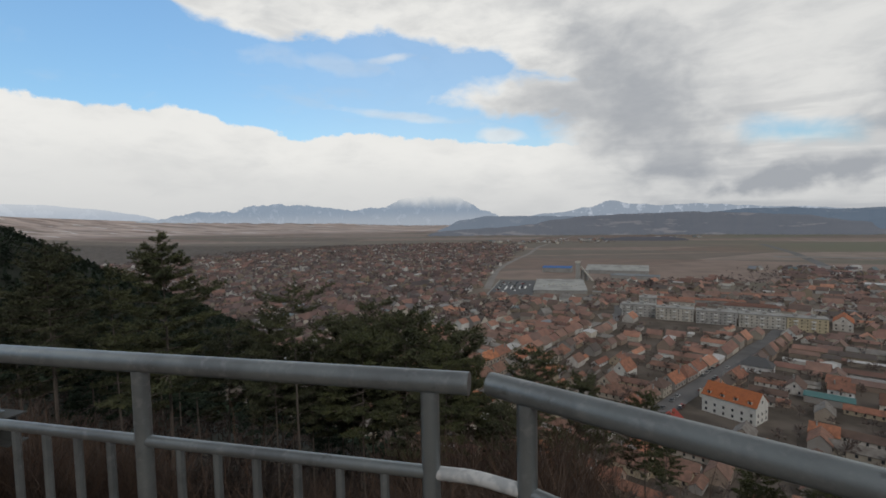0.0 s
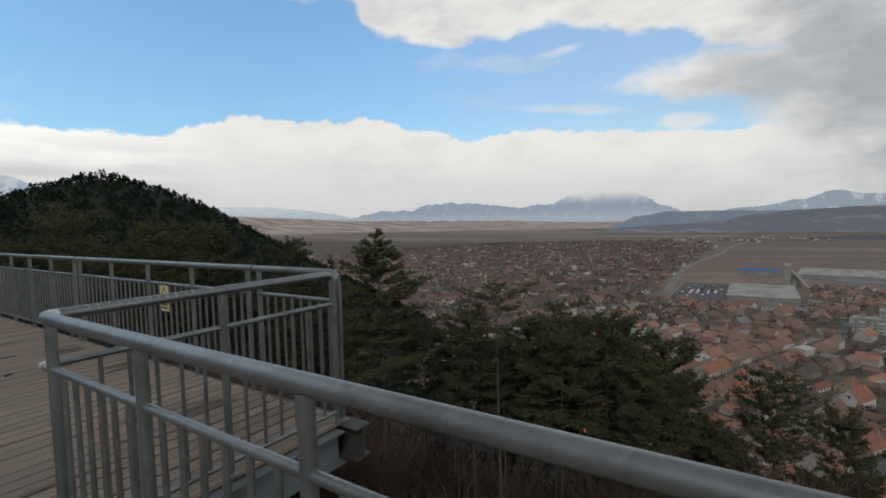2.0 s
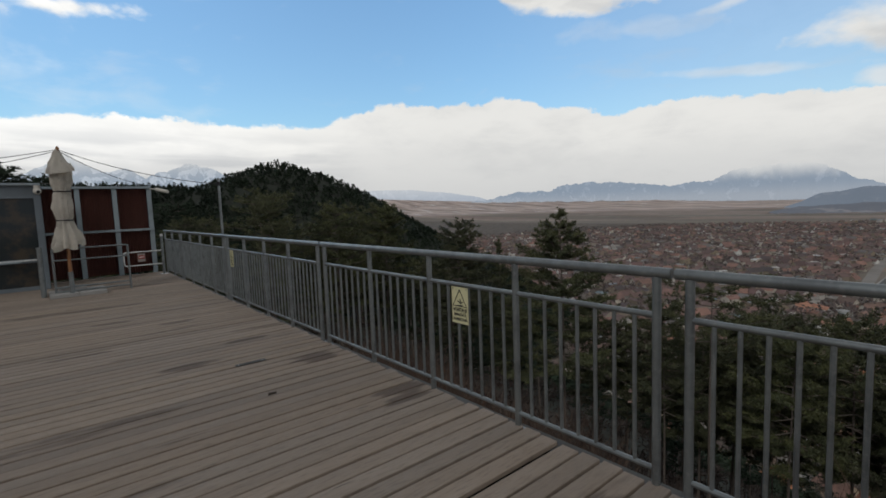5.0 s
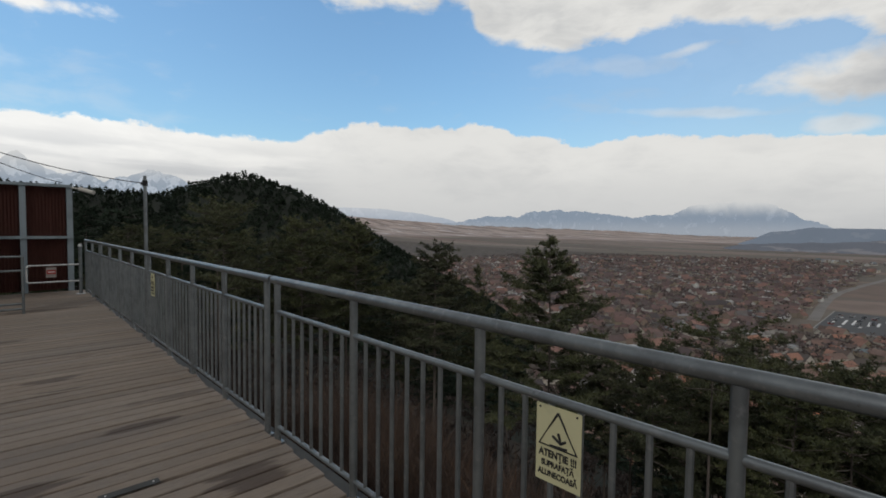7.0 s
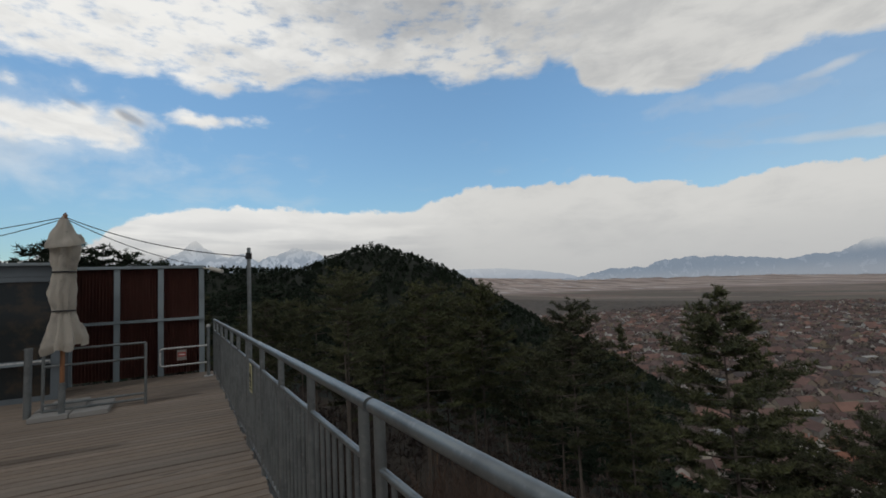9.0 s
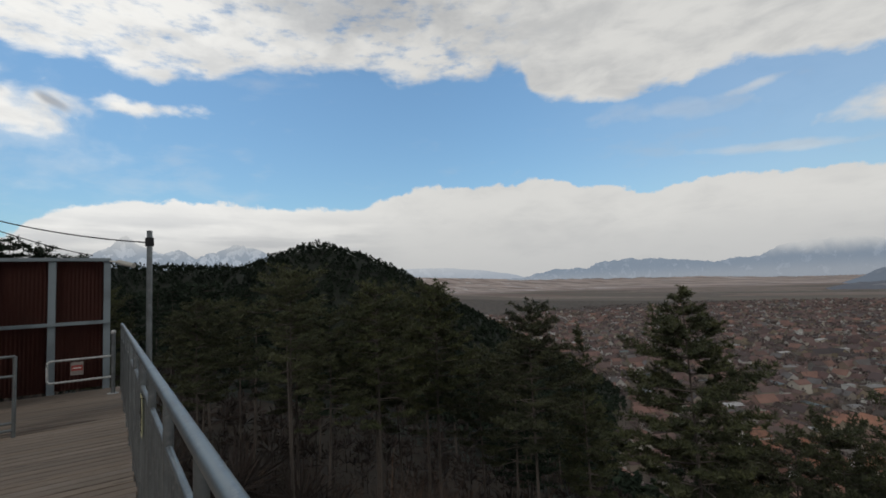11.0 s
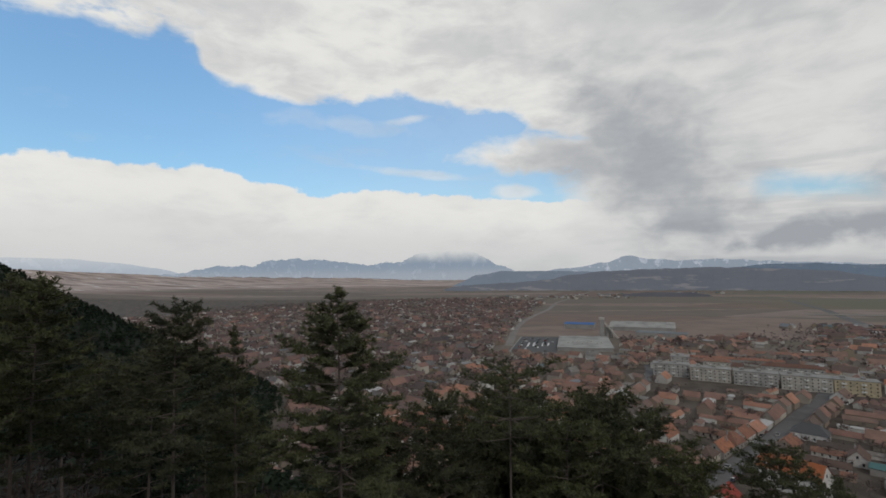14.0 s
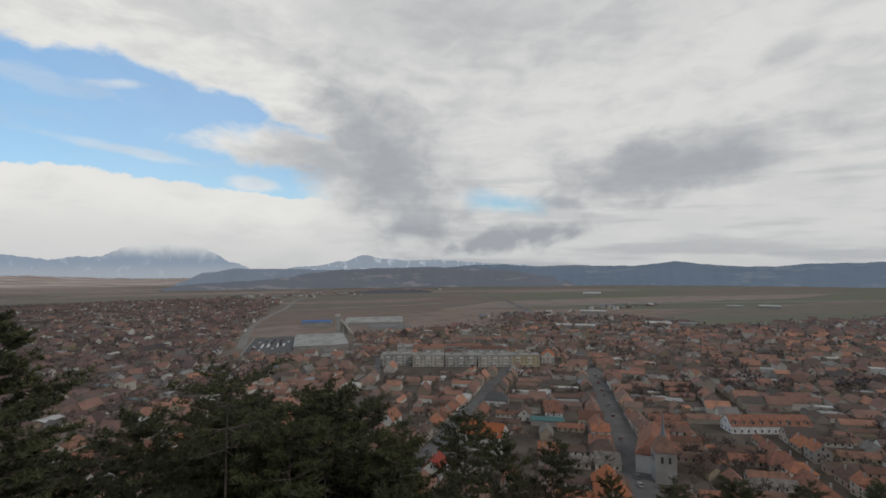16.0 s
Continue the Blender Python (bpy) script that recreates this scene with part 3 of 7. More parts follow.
def ground_material():
    mat = material("plain_ground", (0.15, 0.115, 0.085), 0.97)
    nt = mat.node_tree
    N, L = nt.nodes.new, nt.links.new
    bsdf = nt.nodes["Principled BSDF"]
    geo = N("ShaderNodeNewGeometry")
    mp = N("ShaderNodeMapping")
    mp.inputs["Rotation"].default_value = (0, 0, radians(14))
    mp.inputs["Scale"].default_value = (0.0011, 0.0052, 0)
    L(geo.outputs["Position"], mp.inputs[0])
    vor = N("ShaderNodeTexVoronoi")
    vor.inputs["Scale"].default_value = 1.0
    L(mp.outputs[0], vor.inputs["Vector"])
    sep = N("ShaderNodeSeparateColor")
    L(vor.outputs["Color"], sep.inputs[0])
    ramp = N("ShaderNodeValToRGB")
    ramp.color_ramp.interpolation = "CONSTANT"
    L(sep.outputs[0], ramp.inputs[0])
    cols = [tuple(1.25 * c for c in k) for k in ((0.18, 0.128, 0.105), (0.17, 0.142, 0.118), (0.23, 0.172, 0.145), (0.155, 0.138, 0.108), (0.19, 0.138, 0.115), (0.25, 0.2, 0.172), (0.16, 0.132, 0.112), (0.21, 0.153, 0.13), (0.15, 0.13, 0.108))]
    els = ramp.color_ramp.elements
    while len(els) < len(cols):
        els.new(0.5)
    for i, c in enumerate(cols):
        els[i].position = i / len(cols)
    for i, c in enumerate(cols):
        els[i].color = (*c, 1)
    n = N("ShaderNodeTexNoise")
    n.inputs["Scale"].default_value, n.inputs["Detail"].default_value = 0.02, 8
    L(geo.outputs["Position"], n.inputs["Vector"])
    r = N("ShaderNodeMapRange")
    L(n.outputs["Fac"], r.inputs[0])
    r.inputs[1].default_value, r.inputs[2].default_value, r.inputs[4].default_value = 0.4, 0.75, 0.7
    mx = N("ShaderNodeMix")
    mx.data_type = "RGBA"
    L(r.outputs[0], mx.inputs[0])
    L(ramp.outputs[0], mx.inputs[6])
    mx.inputs[7].default_value = (0.15, 0.125, 0.102, 1)
    # winter-green fields on one side of the plain
    px = N("ShaderNodeSeparateXYZ")
    L(geo.outputs["Position"], px.inputs[0])
    east = N("ShaderNodeMapRange")
    east.interpolation_type = "SMOOTHSTEP"
    L(px.outputs[0], east.inputs[0])
    east.inputs[1].default_value, east.inputs[2].default_value = 350.0, 800.0
    grass = N("ShaderNodeMapRange")
    L(sep.outputs[1], grass.inputs[0])
    grass.inputs[1].default_value, grass.inputs[2].default_value, grass.inputs[4].default_value = 0.5, 0.52, 0.8
    eg = N("ShaderNodeMath")
    eg.operation = "MULTIPLY"
    L(east.outputs[0], eg.inputs[0])
    L(grass.outputs[0], eg.inputs[1])
    mxg = N("ShaderNodeMix")
    mxg.data_type = "RGBA"
    L(eg.outputs[0], mxg.inputs[0])
    L(mx.outputs[2], mxg.inputs[6])
    mxg.inputs[7].default_value = (0.15, 0.165, 0.112, 1)
    mx = mxg
    # dry straw-coloured fields farther out, paled to put sunlight and haze into their colour
    sep2 = N("ShaderNodeVectorMath")
    sep2.operation = "LENGTH"
    L(geo.outputs["Position"], sep2.inputs[0])
    far = N("ShaderNodeMapRange")
    far.interpolation_type = "SMOOTHSTEP"
    L(sep2.outputs["Value"], far.inputs[0])
    far.inputs[1].default_value, far.inputs[2].default_value = 3250.0, 3650.0
    n2 = N("ShaderNodeTexNoise")
    n2.inputs["Scale"].default_value, n2.inputs["Detail"].default_value = 2.6, 6
    L(mp.outputs[0], n2.inputs["Vector"])
    r2 = N("ShaderNodeMapRange")
    L(n2.outputs["Fac"], r2.inputs[0])
    r2.inputs[1].default_value, r2.inputs[2].default_value = 0.3, 0.56
    both = N("ShaderNodeMath")
    both.operation = "MULTIPLY"
    L(far.outputs[0], both.inputs[0])
    L(r2.outputs[0], both.inputs[1])
    mx2 = N("ShaderNodeMix")
    mx2.data_type = "RGBA"
    L(both.outputs[0], mx2.inputs[0])
    L(mx.outputs[2], mx2.inputs[6])
    mx2.inputs[7].default_value = (0.6, 0.49, 0.44, 1)
    # scrub and old snow lying in streaks on the uplands
    for off, lo, hi, amount, tint in ((4.0, 0.5, 0.62, 0.75, (0.3, 0.245, 0.23, 1)), (9.0, 0.63, 0.67, 0.8, (0.85, 0.85, 0.87, 1))):
        mp4 = N("ShaderNodeMapping")
        mp4.inputs["Location"].default_value = (off, off, 0)
        mp4.inputs["Scale"].default_value = (0.0011, 0.0042, 0)
        mp4.inputs["Rotation"].default_value = (0, 0, radians(40))
        L(geo.outputs["Position"], mp4.inputs[0])
        n4 = N("ShaderNodeTexNoise")
        n4.inputs["Scale"].default_value, n4.inputs["Detail"].default_value = 3.2, 5
        L(mp4.outputs[0], n4.inputs["Vector"])
        r4 = N("ShaderNodeMapRange")
        L(n4.outputs["Fac"], r4.inputs[0])
        r4.inputs[1].default_value, r4.inputs[2].default_value, r4.inputs[4].default_value = lo, hi, amount
        m4 = N("ShaderNodeMath")
        m4.operation = "MULTIPLY"
        L(far.outputs[0], m4.inputs[0])
        L(r4.outputs[0], m4.inputs[1])
        over = N("ShaderNodeMix")
        over.data_type = "RGBA"
        L(m4.outputs[0], over.inputs[0])
        L(mx2.outputs[2], over.inputs[6])
        over.inputs[7].default_value = tint
        mx2 = over
    # dark garden soil, hedges and yards among the houses

    def ease(x, lo, hi):
        q = N("ShaderNodeMapRange")
        q.interpolation_type = "SMOOTHSTEP"
        L(x, q.inputs[0])
        q.inputs[1].default_value, q.inputs[2].default_value = lo, hi
        return q.outputs[0]

    def op(kind, a, b):
        q = N("ShaderNodeMath")
        q.operation = kind
        L(a, q.inputs[0])
        L(b, q.inputs[1])
        return q.outputs[0]

    gardens = op("MAXIMUM", ease(sep2.outputs["Value"], 620.0, 540.0), op("MULTIPLY", ease(px.outputs[0], -95.0, -125.0), ease(px.outputs[1], 1850.0, 1700.0)))
    n3 = N("ShaderNodeTexNoise")
    n3.inputs["Scale"].default_value, n3.inputs["Detail"].default_value = 0.06, 6
    L(geo.outputs["Position"], n3.inputs["Vector"])
    soil = N("ShaderNodeMix")
    soil.data_type = "RGBA"
    L(ease(n3.outputs["Fac"], 0.35, 0.65), soil.inputs[0])
    soil.inputs[6].default_value, soil.inputs[7].default_value = (0.085, 0.07, 0.057, 1), (0.15, 0.125, 0.105, 1)
    mx3 = N("ShaderNodeMix")
    mx3.data_type = "RGBA"
    L(gardens, mx3.inputs[0])
    L(mx2.outputs[2], mx3.inputs[6])
    L(soil.outputs[2], mx3.inputs[7])
    L(mx3.outputs[2], bsdf.inputs["Base Color"])
    return mat


M_GROUND = ground_material()


# ---------------------------------------------------------------- mesh tools
def thing(name, label, category, group="", kind=""):
    return tagged(new(name), label, category, group, kind)


def mesh_of(bm, mat, smooth=False):
    me = bpy.data.meshes.new("m")
    bm.normal_update()
    bm.to_mesh(me)
    bm.free()
    for m_ in mat if isinstance(mat, (list, tuple)) else [mat]:
        me.materials.append(m_)
    if smooth:
        me.polygons.foreach_set("use_smooth", [True] * len(me.polygons))
        me.set_sharp_from_angle(angle=radians(40))
    return me


def part(name, bm, mat, parent, label="", smooth=False):
    ob = new(name, bm if isinstance(bm, bpy.types.Mesh) else mesh_of(bm, mat, smooth))
    ob.parent = parent
    if label:
        ob["label"] = label
    return ob


def box(bm, x0, x1, y0, y1, z0, z1, bevel=0.0):
    made = bmesh.ops.create_cube(bm, size=1.0)["verts"]
    for v in made:
        v.co = Vector((x0 + (v.co.x + 0.5) * (x1 - x0), y0 + (v.co.y + 0.5) * (y1 - y0), z0 + (v.co.z + 0.5) * (z1 - z0)))
    if bevel:
        edges = {e for v in made for e in v.link_edges}
        bmesh.ops.bevel(bm, geom=list(edges), offset=bevel, segments=2, affect="EDGES")
    return bm


def tube(bm, pts, radius, sides=12, caps=True, end_radius=None):
    """A pipe along a line of points."""
    pts = [Vector(p) for p in pts]
    rings = []
    for i, p in enumerate(pts):
        a, b = pts[max(i - 1, 0)], pts[min(i + 1, len(pts) - 1)]
        ahead = (b - a).normalized()
        side = ahead.cross(Vector((0, 0, 1)))
        if side.length < 0.05:
            side = ahead.cross(Vector((0, 1, 0)))
        side.normalize()
        up = side.cross(ahead)
        r = radius if end_radius is None else radius + (end_radius - radius) * i / (len(pts) - 1)
        rings.append([bm.verts.new(p + (side * math.cos(TAU * k / sides) + up * math.sin(TAU * k / sides)) * r) for k in range(sides)])
    for one, two in zip(rings, rings[1:]):
        for k in range(sides):
            bm.faces.new((one[k], one[(k + 1) % sides], two[(k + 1) % sides], two[k]))
    if caps:
        bm.faces.new(rings[0][::-1])
        bm.faces.new(rings[-1])
    return bm


def bend(pts, radius, steps=5):
    """The points of a line with its corners rounded."""
    pts = [Vector(p) for p in pts]
    out = [pts[0]]
    for a, b, c in zip(pts, pts[1:], pts[2:]):
        d0, d1 = (a - b).normalized(), (c - b).normalized()
        p0, p1 = b + d0 * radius, b + d1 * radius
        for k in range(steps + 1):
            t = k / steps
            out.append(p0 * (1 - t) ** 2 + b * (2 * t * (1 - t)) + p1 * t * t)
    return out + [pts[-1]]


def grid_mesh(name, verts, nu, nv, mat, smooth=True):
    faces = [(i * nv + j, i * nv + j + 1, (i + 1) * nv + j + 1, (i + 1) * nv + j) for i in range(nu - 1) for j in range(nv - 1)]
    me = bpy.data.meshes.new(name)
    me.from_pydata([tuple(v) for v in verts], [], faces)
    me.materials.append(mat)
    if smooth:
        me.polygons.foreach_set("use_smooth", [True] * len(me.polygons))
    return me


def raw_mesh(name, verts, faces, mats, slots=None):
    me = bpy.data.meshes.new(name)
    me.from_pydata(verts, [], faces)
    for m_ in mats if isinstance(mats, (list, tuple)) else [mats]:
        me.materials.append(m_)
    if slots is not None:
        me.polygons.foreach_set("material_index", slots)
    return me


# ---------------------------------------------------------------- terrain
def smooth01(t):
    t = min(max(t, 0.0), 1.0)
    return t * t * (3 - 2 * t)


def ridge(x, y, a, b, za, zb, slope):
    """Height of a ridge from a to b, falling away on either side."""
    ax, ay = a
    dx, dy = b[0] - ax, b[1] - ay
    t = min(max(((x - ax) * dx + (y - ay) * dy) / (dx * dx + dy * dy), 0), 1)
    d = math.hypot(x - ax - t * dx, y - ay - t * dy)
    return za + (zb - za) * t - slope * (math.sqrt(d * d + 900) - 30)


# how high the fields climb towards the far ranges, by azimuth
UPLAND_AZ = (-40, 0, 10, 19, 28, 37, 46, 52, 58, 80, 100)
UPLAND = (34, 34, 50, 66, 98, 120, 134, 165, 196, 196, 34)


def height(x, y):
    r = math.hypot(x, y)
    far = min(max((r - 2300) / 2600, 0.0), 1.2)
    rise = float(np.interp(math.degrees(math.atan2(-x, y)), UPLAND_AZ, UPLAND)) if far else 0.0
    plain = PLAIN + rise * far * far + far * 7 * noise.noise((x * 0.0018, y * 0.0018, 2.1)) + (0.25 * noise.noise((x * 0.004, y * 0.004, 0.3)) if r > 300 else 0)
    castle = -3.4 - 0.62 * max(0.0, math.hypot(max(abs(x + 4) - 11, 0.0), y + 12) - 17.0)
    cone = ridge(x, y, (-409, 156), (-455, 115), 41, 24, 0.6)
    left = ridge(x, y, (-470, 80), (-560, -260), 25, 46, 0.5)
    saddle = ridge(x, y, (-15, -12), (-430, 110), -8, -16, 0.6) if x < -10 else -200
    hills = max(castle, cone, left, saddle)
    if hills > plain:
        hills += 3.0 * noise.noise((x * 0.02, y * 0.02, 1.7)) * smooth01((math.hypot(x, y) - 30) / 60)
    d = hills - plain
    h = plain + (d if d > 6 else (d + 6) ** 2 / 24 if d > -6 else 0)
    return h


def build_ground():
    radii = [0.5 * 1.0 + 2.2 * k for k in range(24)] + [56 + 5.5 * k for k in range(34)] + [246 * 1.055 ** k for k in range(1, 57)]
    radii = [r for r in radii if r < 4900] + [4900]
    na = 260
    verts = []
    for r in radii:
        for j in range(na + 1):
            a = TAU * j / na
            x, y = r * math.cos(a), r * math.sin(a)
            verts.append((x, y, height(x, y)))
    me = grid_mesh("ground", verts, len(radii), na + 1, M_GROUND)
    me.materials.append(M_SOIL)
    me.materials.append(M_FLOOR)
    idx = np.zeros(len(me.polygons), dtype=np.int32)
    for p in me.polygons:
        c = p.center
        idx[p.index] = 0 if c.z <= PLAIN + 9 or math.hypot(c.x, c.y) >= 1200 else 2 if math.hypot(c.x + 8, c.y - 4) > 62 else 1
    me.polygons.foreach_set("material_index", idx)
    me.flip_normals()
    tagged(new("ground", me), "brown winter plain of fields and dry wooded slopes", "ground", kind="structure")


build_ground()


def ridge_line(name, label, dist, depth, base_el, crest, mat, rough=0.12, spur=0.6, seed=0.0):
    """A range of hills on the skyline. crest: (azimuth, elevation) in degrees of its main tops and saddles, joined by rough slopes."""
    rows = 14
    crest = sorted(crest)
    az0, az1 = crest[0][0], crest[-1][0]
    steps = int((az1 - az0) * 9) + 20
    verts = []
    for i in range(steps + 1):
        az = az0 + (az1 - az0) * i / steps
        k = max(n for n in range(len(crest) - 1) if crest[n][0] <= az + 1e-6)
        (a0, e0), (a1, e1) = crest[k], crest[k + 1]
        t = (az - a0) / (a1 - a0)
        el = e0 + (e1 - e0) * (0.5 * t + 0.5 * smooth01(t))
        tall = max(el - base_el, 0.0)
        el += min(rough, tall * 0.5) * (noise.fractal((az * 0.55, seed, 0.0), 0.9, 2.1, 6) + 0.25 * noise.noise((az * 4.0, seed, 5.0)))
        a = radians(az)
        for j in range(rows):
            t = j / (rows - 1)
            up = min(t / 0.85, 1.0)
            lift = up ** 1.15 if t <= 0.85 else 1 - (t - 0.85) / 0.15 * 0.5
            r = dist + depth * t + depth * 0.5 * noise.noise((az * 1.1, up * 1.2, seed + 3)) * spur
            wob = spur * up * (1 - up) * (1.2 * noise.noise((az * 0.8 + up, up * 3.0, seed + 3)) + 0.6 * noise.noise((az * 2.6, up * 6.0, seed + 9)))
            e = base_el - 0.25 + (el - base_el + 0.25) * max(0.0, lift + wob)
            verts.append((-math.sin(a) * r, math.cos(a) * r, 1.5 + r * math.tan(radians(e))))
    me = grid_mesh(name, verts, steps + 1, rows, mat)
    tagged(new(name, me), label, "mountain", kind="structure")


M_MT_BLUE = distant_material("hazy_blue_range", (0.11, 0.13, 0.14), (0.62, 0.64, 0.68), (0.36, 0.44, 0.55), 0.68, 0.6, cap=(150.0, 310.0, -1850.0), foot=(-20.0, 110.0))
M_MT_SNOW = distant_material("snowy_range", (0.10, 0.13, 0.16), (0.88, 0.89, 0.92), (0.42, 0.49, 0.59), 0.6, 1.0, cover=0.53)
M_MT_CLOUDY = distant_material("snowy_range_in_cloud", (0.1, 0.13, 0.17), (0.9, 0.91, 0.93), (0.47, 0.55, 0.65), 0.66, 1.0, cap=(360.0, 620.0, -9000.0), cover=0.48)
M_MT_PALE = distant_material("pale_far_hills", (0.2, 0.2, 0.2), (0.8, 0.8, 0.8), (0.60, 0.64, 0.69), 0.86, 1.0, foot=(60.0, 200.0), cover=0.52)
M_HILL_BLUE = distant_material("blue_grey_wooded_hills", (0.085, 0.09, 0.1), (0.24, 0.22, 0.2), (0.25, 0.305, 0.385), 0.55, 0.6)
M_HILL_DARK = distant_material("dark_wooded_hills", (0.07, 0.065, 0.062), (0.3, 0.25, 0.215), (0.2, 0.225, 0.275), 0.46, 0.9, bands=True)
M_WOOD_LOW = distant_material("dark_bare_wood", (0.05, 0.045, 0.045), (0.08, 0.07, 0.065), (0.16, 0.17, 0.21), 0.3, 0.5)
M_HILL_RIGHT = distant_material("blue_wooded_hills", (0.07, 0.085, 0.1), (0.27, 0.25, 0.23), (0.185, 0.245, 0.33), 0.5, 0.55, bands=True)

# mostly haze: a soft blue-grey band put into these hills' emission
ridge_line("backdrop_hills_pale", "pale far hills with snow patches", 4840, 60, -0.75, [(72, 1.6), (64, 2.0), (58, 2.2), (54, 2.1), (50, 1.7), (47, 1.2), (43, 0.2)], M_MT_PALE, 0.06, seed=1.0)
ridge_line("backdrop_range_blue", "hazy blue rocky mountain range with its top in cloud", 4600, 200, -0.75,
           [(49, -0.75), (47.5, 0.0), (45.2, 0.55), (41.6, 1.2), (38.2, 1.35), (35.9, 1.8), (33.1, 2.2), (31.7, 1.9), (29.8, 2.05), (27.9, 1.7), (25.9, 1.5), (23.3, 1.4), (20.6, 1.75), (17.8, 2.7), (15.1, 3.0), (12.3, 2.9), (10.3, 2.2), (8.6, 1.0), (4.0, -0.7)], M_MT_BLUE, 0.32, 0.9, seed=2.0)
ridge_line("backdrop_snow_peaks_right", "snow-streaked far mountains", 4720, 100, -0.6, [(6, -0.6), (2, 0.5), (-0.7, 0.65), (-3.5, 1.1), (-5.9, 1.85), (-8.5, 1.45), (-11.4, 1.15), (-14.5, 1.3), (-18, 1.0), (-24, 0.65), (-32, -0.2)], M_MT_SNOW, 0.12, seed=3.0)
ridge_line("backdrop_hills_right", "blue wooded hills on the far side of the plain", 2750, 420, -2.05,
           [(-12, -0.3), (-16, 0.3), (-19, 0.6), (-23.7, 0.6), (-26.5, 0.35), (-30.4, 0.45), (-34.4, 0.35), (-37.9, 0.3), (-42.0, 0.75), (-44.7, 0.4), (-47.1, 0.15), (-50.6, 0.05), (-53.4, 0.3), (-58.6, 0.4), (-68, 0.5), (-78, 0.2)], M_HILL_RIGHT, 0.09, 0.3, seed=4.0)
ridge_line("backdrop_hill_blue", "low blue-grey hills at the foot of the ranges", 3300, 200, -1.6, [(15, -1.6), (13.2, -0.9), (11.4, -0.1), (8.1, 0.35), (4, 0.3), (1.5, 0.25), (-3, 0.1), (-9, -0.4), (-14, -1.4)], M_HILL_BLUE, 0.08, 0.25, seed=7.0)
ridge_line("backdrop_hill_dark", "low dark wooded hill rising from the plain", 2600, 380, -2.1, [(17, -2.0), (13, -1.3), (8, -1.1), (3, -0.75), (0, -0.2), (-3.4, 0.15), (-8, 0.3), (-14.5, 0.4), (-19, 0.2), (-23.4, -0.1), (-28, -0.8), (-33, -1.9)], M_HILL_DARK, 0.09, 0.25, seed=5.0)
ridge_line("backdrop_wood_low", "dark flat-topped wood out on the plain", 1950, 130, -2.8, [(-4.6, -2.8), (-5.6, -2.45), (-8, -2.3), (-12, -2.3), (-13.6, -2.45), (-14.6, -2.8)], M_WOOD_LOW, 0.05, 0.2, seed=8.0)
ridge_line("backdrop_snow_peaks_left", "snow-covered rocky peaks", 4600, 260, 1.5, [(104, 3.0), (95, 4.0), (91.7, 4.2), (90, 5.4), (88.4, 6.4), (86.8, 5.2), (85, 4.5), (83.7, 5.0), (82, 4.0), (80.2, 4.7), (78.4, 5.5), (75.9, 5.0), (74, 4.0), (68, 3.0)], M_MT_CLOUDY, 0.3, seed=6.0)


# ---------------------------------------------------------------- terrace: frame and railings
EDGE_Y, NOTCH_X, NOTCH_Y = 4.30, -3.165, 2.58
RAIL_Z, MID_Z, LOW_Z = 1.074, 0.864, 0.08
CORNER = Vector((0.96, 2.60, 0))
SLANT = Vector((0.884, -0.467, 0))


def post(parent, x, y, top=RAIL_Z, foot=0.0):
    bm = bmesh.new()
    tube(bm, [(x, y, foot + 0.008), (x, y, top - 0.02)], 0.0212, 14)
    p = part("post", bm, M_STEEL, parent, smooth=True)
    bm = bmesh.new()
    box(bm, x - 0.036, x + 0.036, y - 0.036, y + 0.036, foot, foot + 0.008, 0.002)
    part("base_plate", bm, M_STEEL, p)


def bars(parent, a, b, count):
    """Mid rail, low rail and the upright bars between two posts."""
    a, b = Vector(a), Vector(b)
    for name, z, r in (("mid_rail", MID_Z, 0.0155), ("low_rail", LOW_Z, 0.0145)):
        bm = bmesh.new()
        tube(bm, [(a.x, a.y, z), (b.x, b.y, z)], r, 10)
        part(name, bm, M_STEEL, parent, smooth=True)
    for k in range(count):
        p = a.lerp(b, (k + 1) / (count + 1))
        bm = bmesh.new()
        tube(bm, [(p.x, p.y, LOW_Z), (p.x, p.y, MID_Z)], 0.0108, 8, caps=False)
        part("baluster", bm, M_STEEL, parent, smooth=True)


def railing(label, top, posts, counts, foot=0.0):
    ob = thing("railing", label, "railing", "steel terrace railings")
    bm = bmesh.new()
    tube(bm, top, 0.0258, 18)
    part("handrail", bm, M_STEEL, ob, smooth=True)
    for x, y in posts:
        post(ob, x, y, foot=foot)
    for (a, b), n in zip(zip(posts, posts[1:]), counts):
        bars(ob, (a[0], a[1], 0), (b[0], b[1], 0), n)
    return ob


def along(x0, x1, y, n):
    return [(x0 + (x1 - x0) * k / n, y) for k in range(n + 1)]


R, SILL = RAIL_Z, -0.03
# the long outer edge, in sections that nearly touch
railing("grey painted steel railing with a bent-down end at the corner",
                 bend([(-4.205, EDGE_Y, R), (-3.205, EDGE_Y, R), (-3.205, EDGE_Y, 0.6)], 0.07), [(-4.14, EDGE_Y), (-3.205, EDGE_Y)], [8], SILL)
for xs in ((-7.895, -6.97, -6.08, -5.20, -4.295), (-11.50, -10.63, -9.76, -8.90, -8.06), (-15.10, -14.23, -13.36, -12.50, -11.63)):
    railing("long grey painted steel railing section with upright bars", [(xs[0] - 0.062, EDGE_Y, R), (xs[-1] + 0.072, EDGE_Y, R)], [(x, EDGE_Y) for x in xs], [7] * 4, SILL)
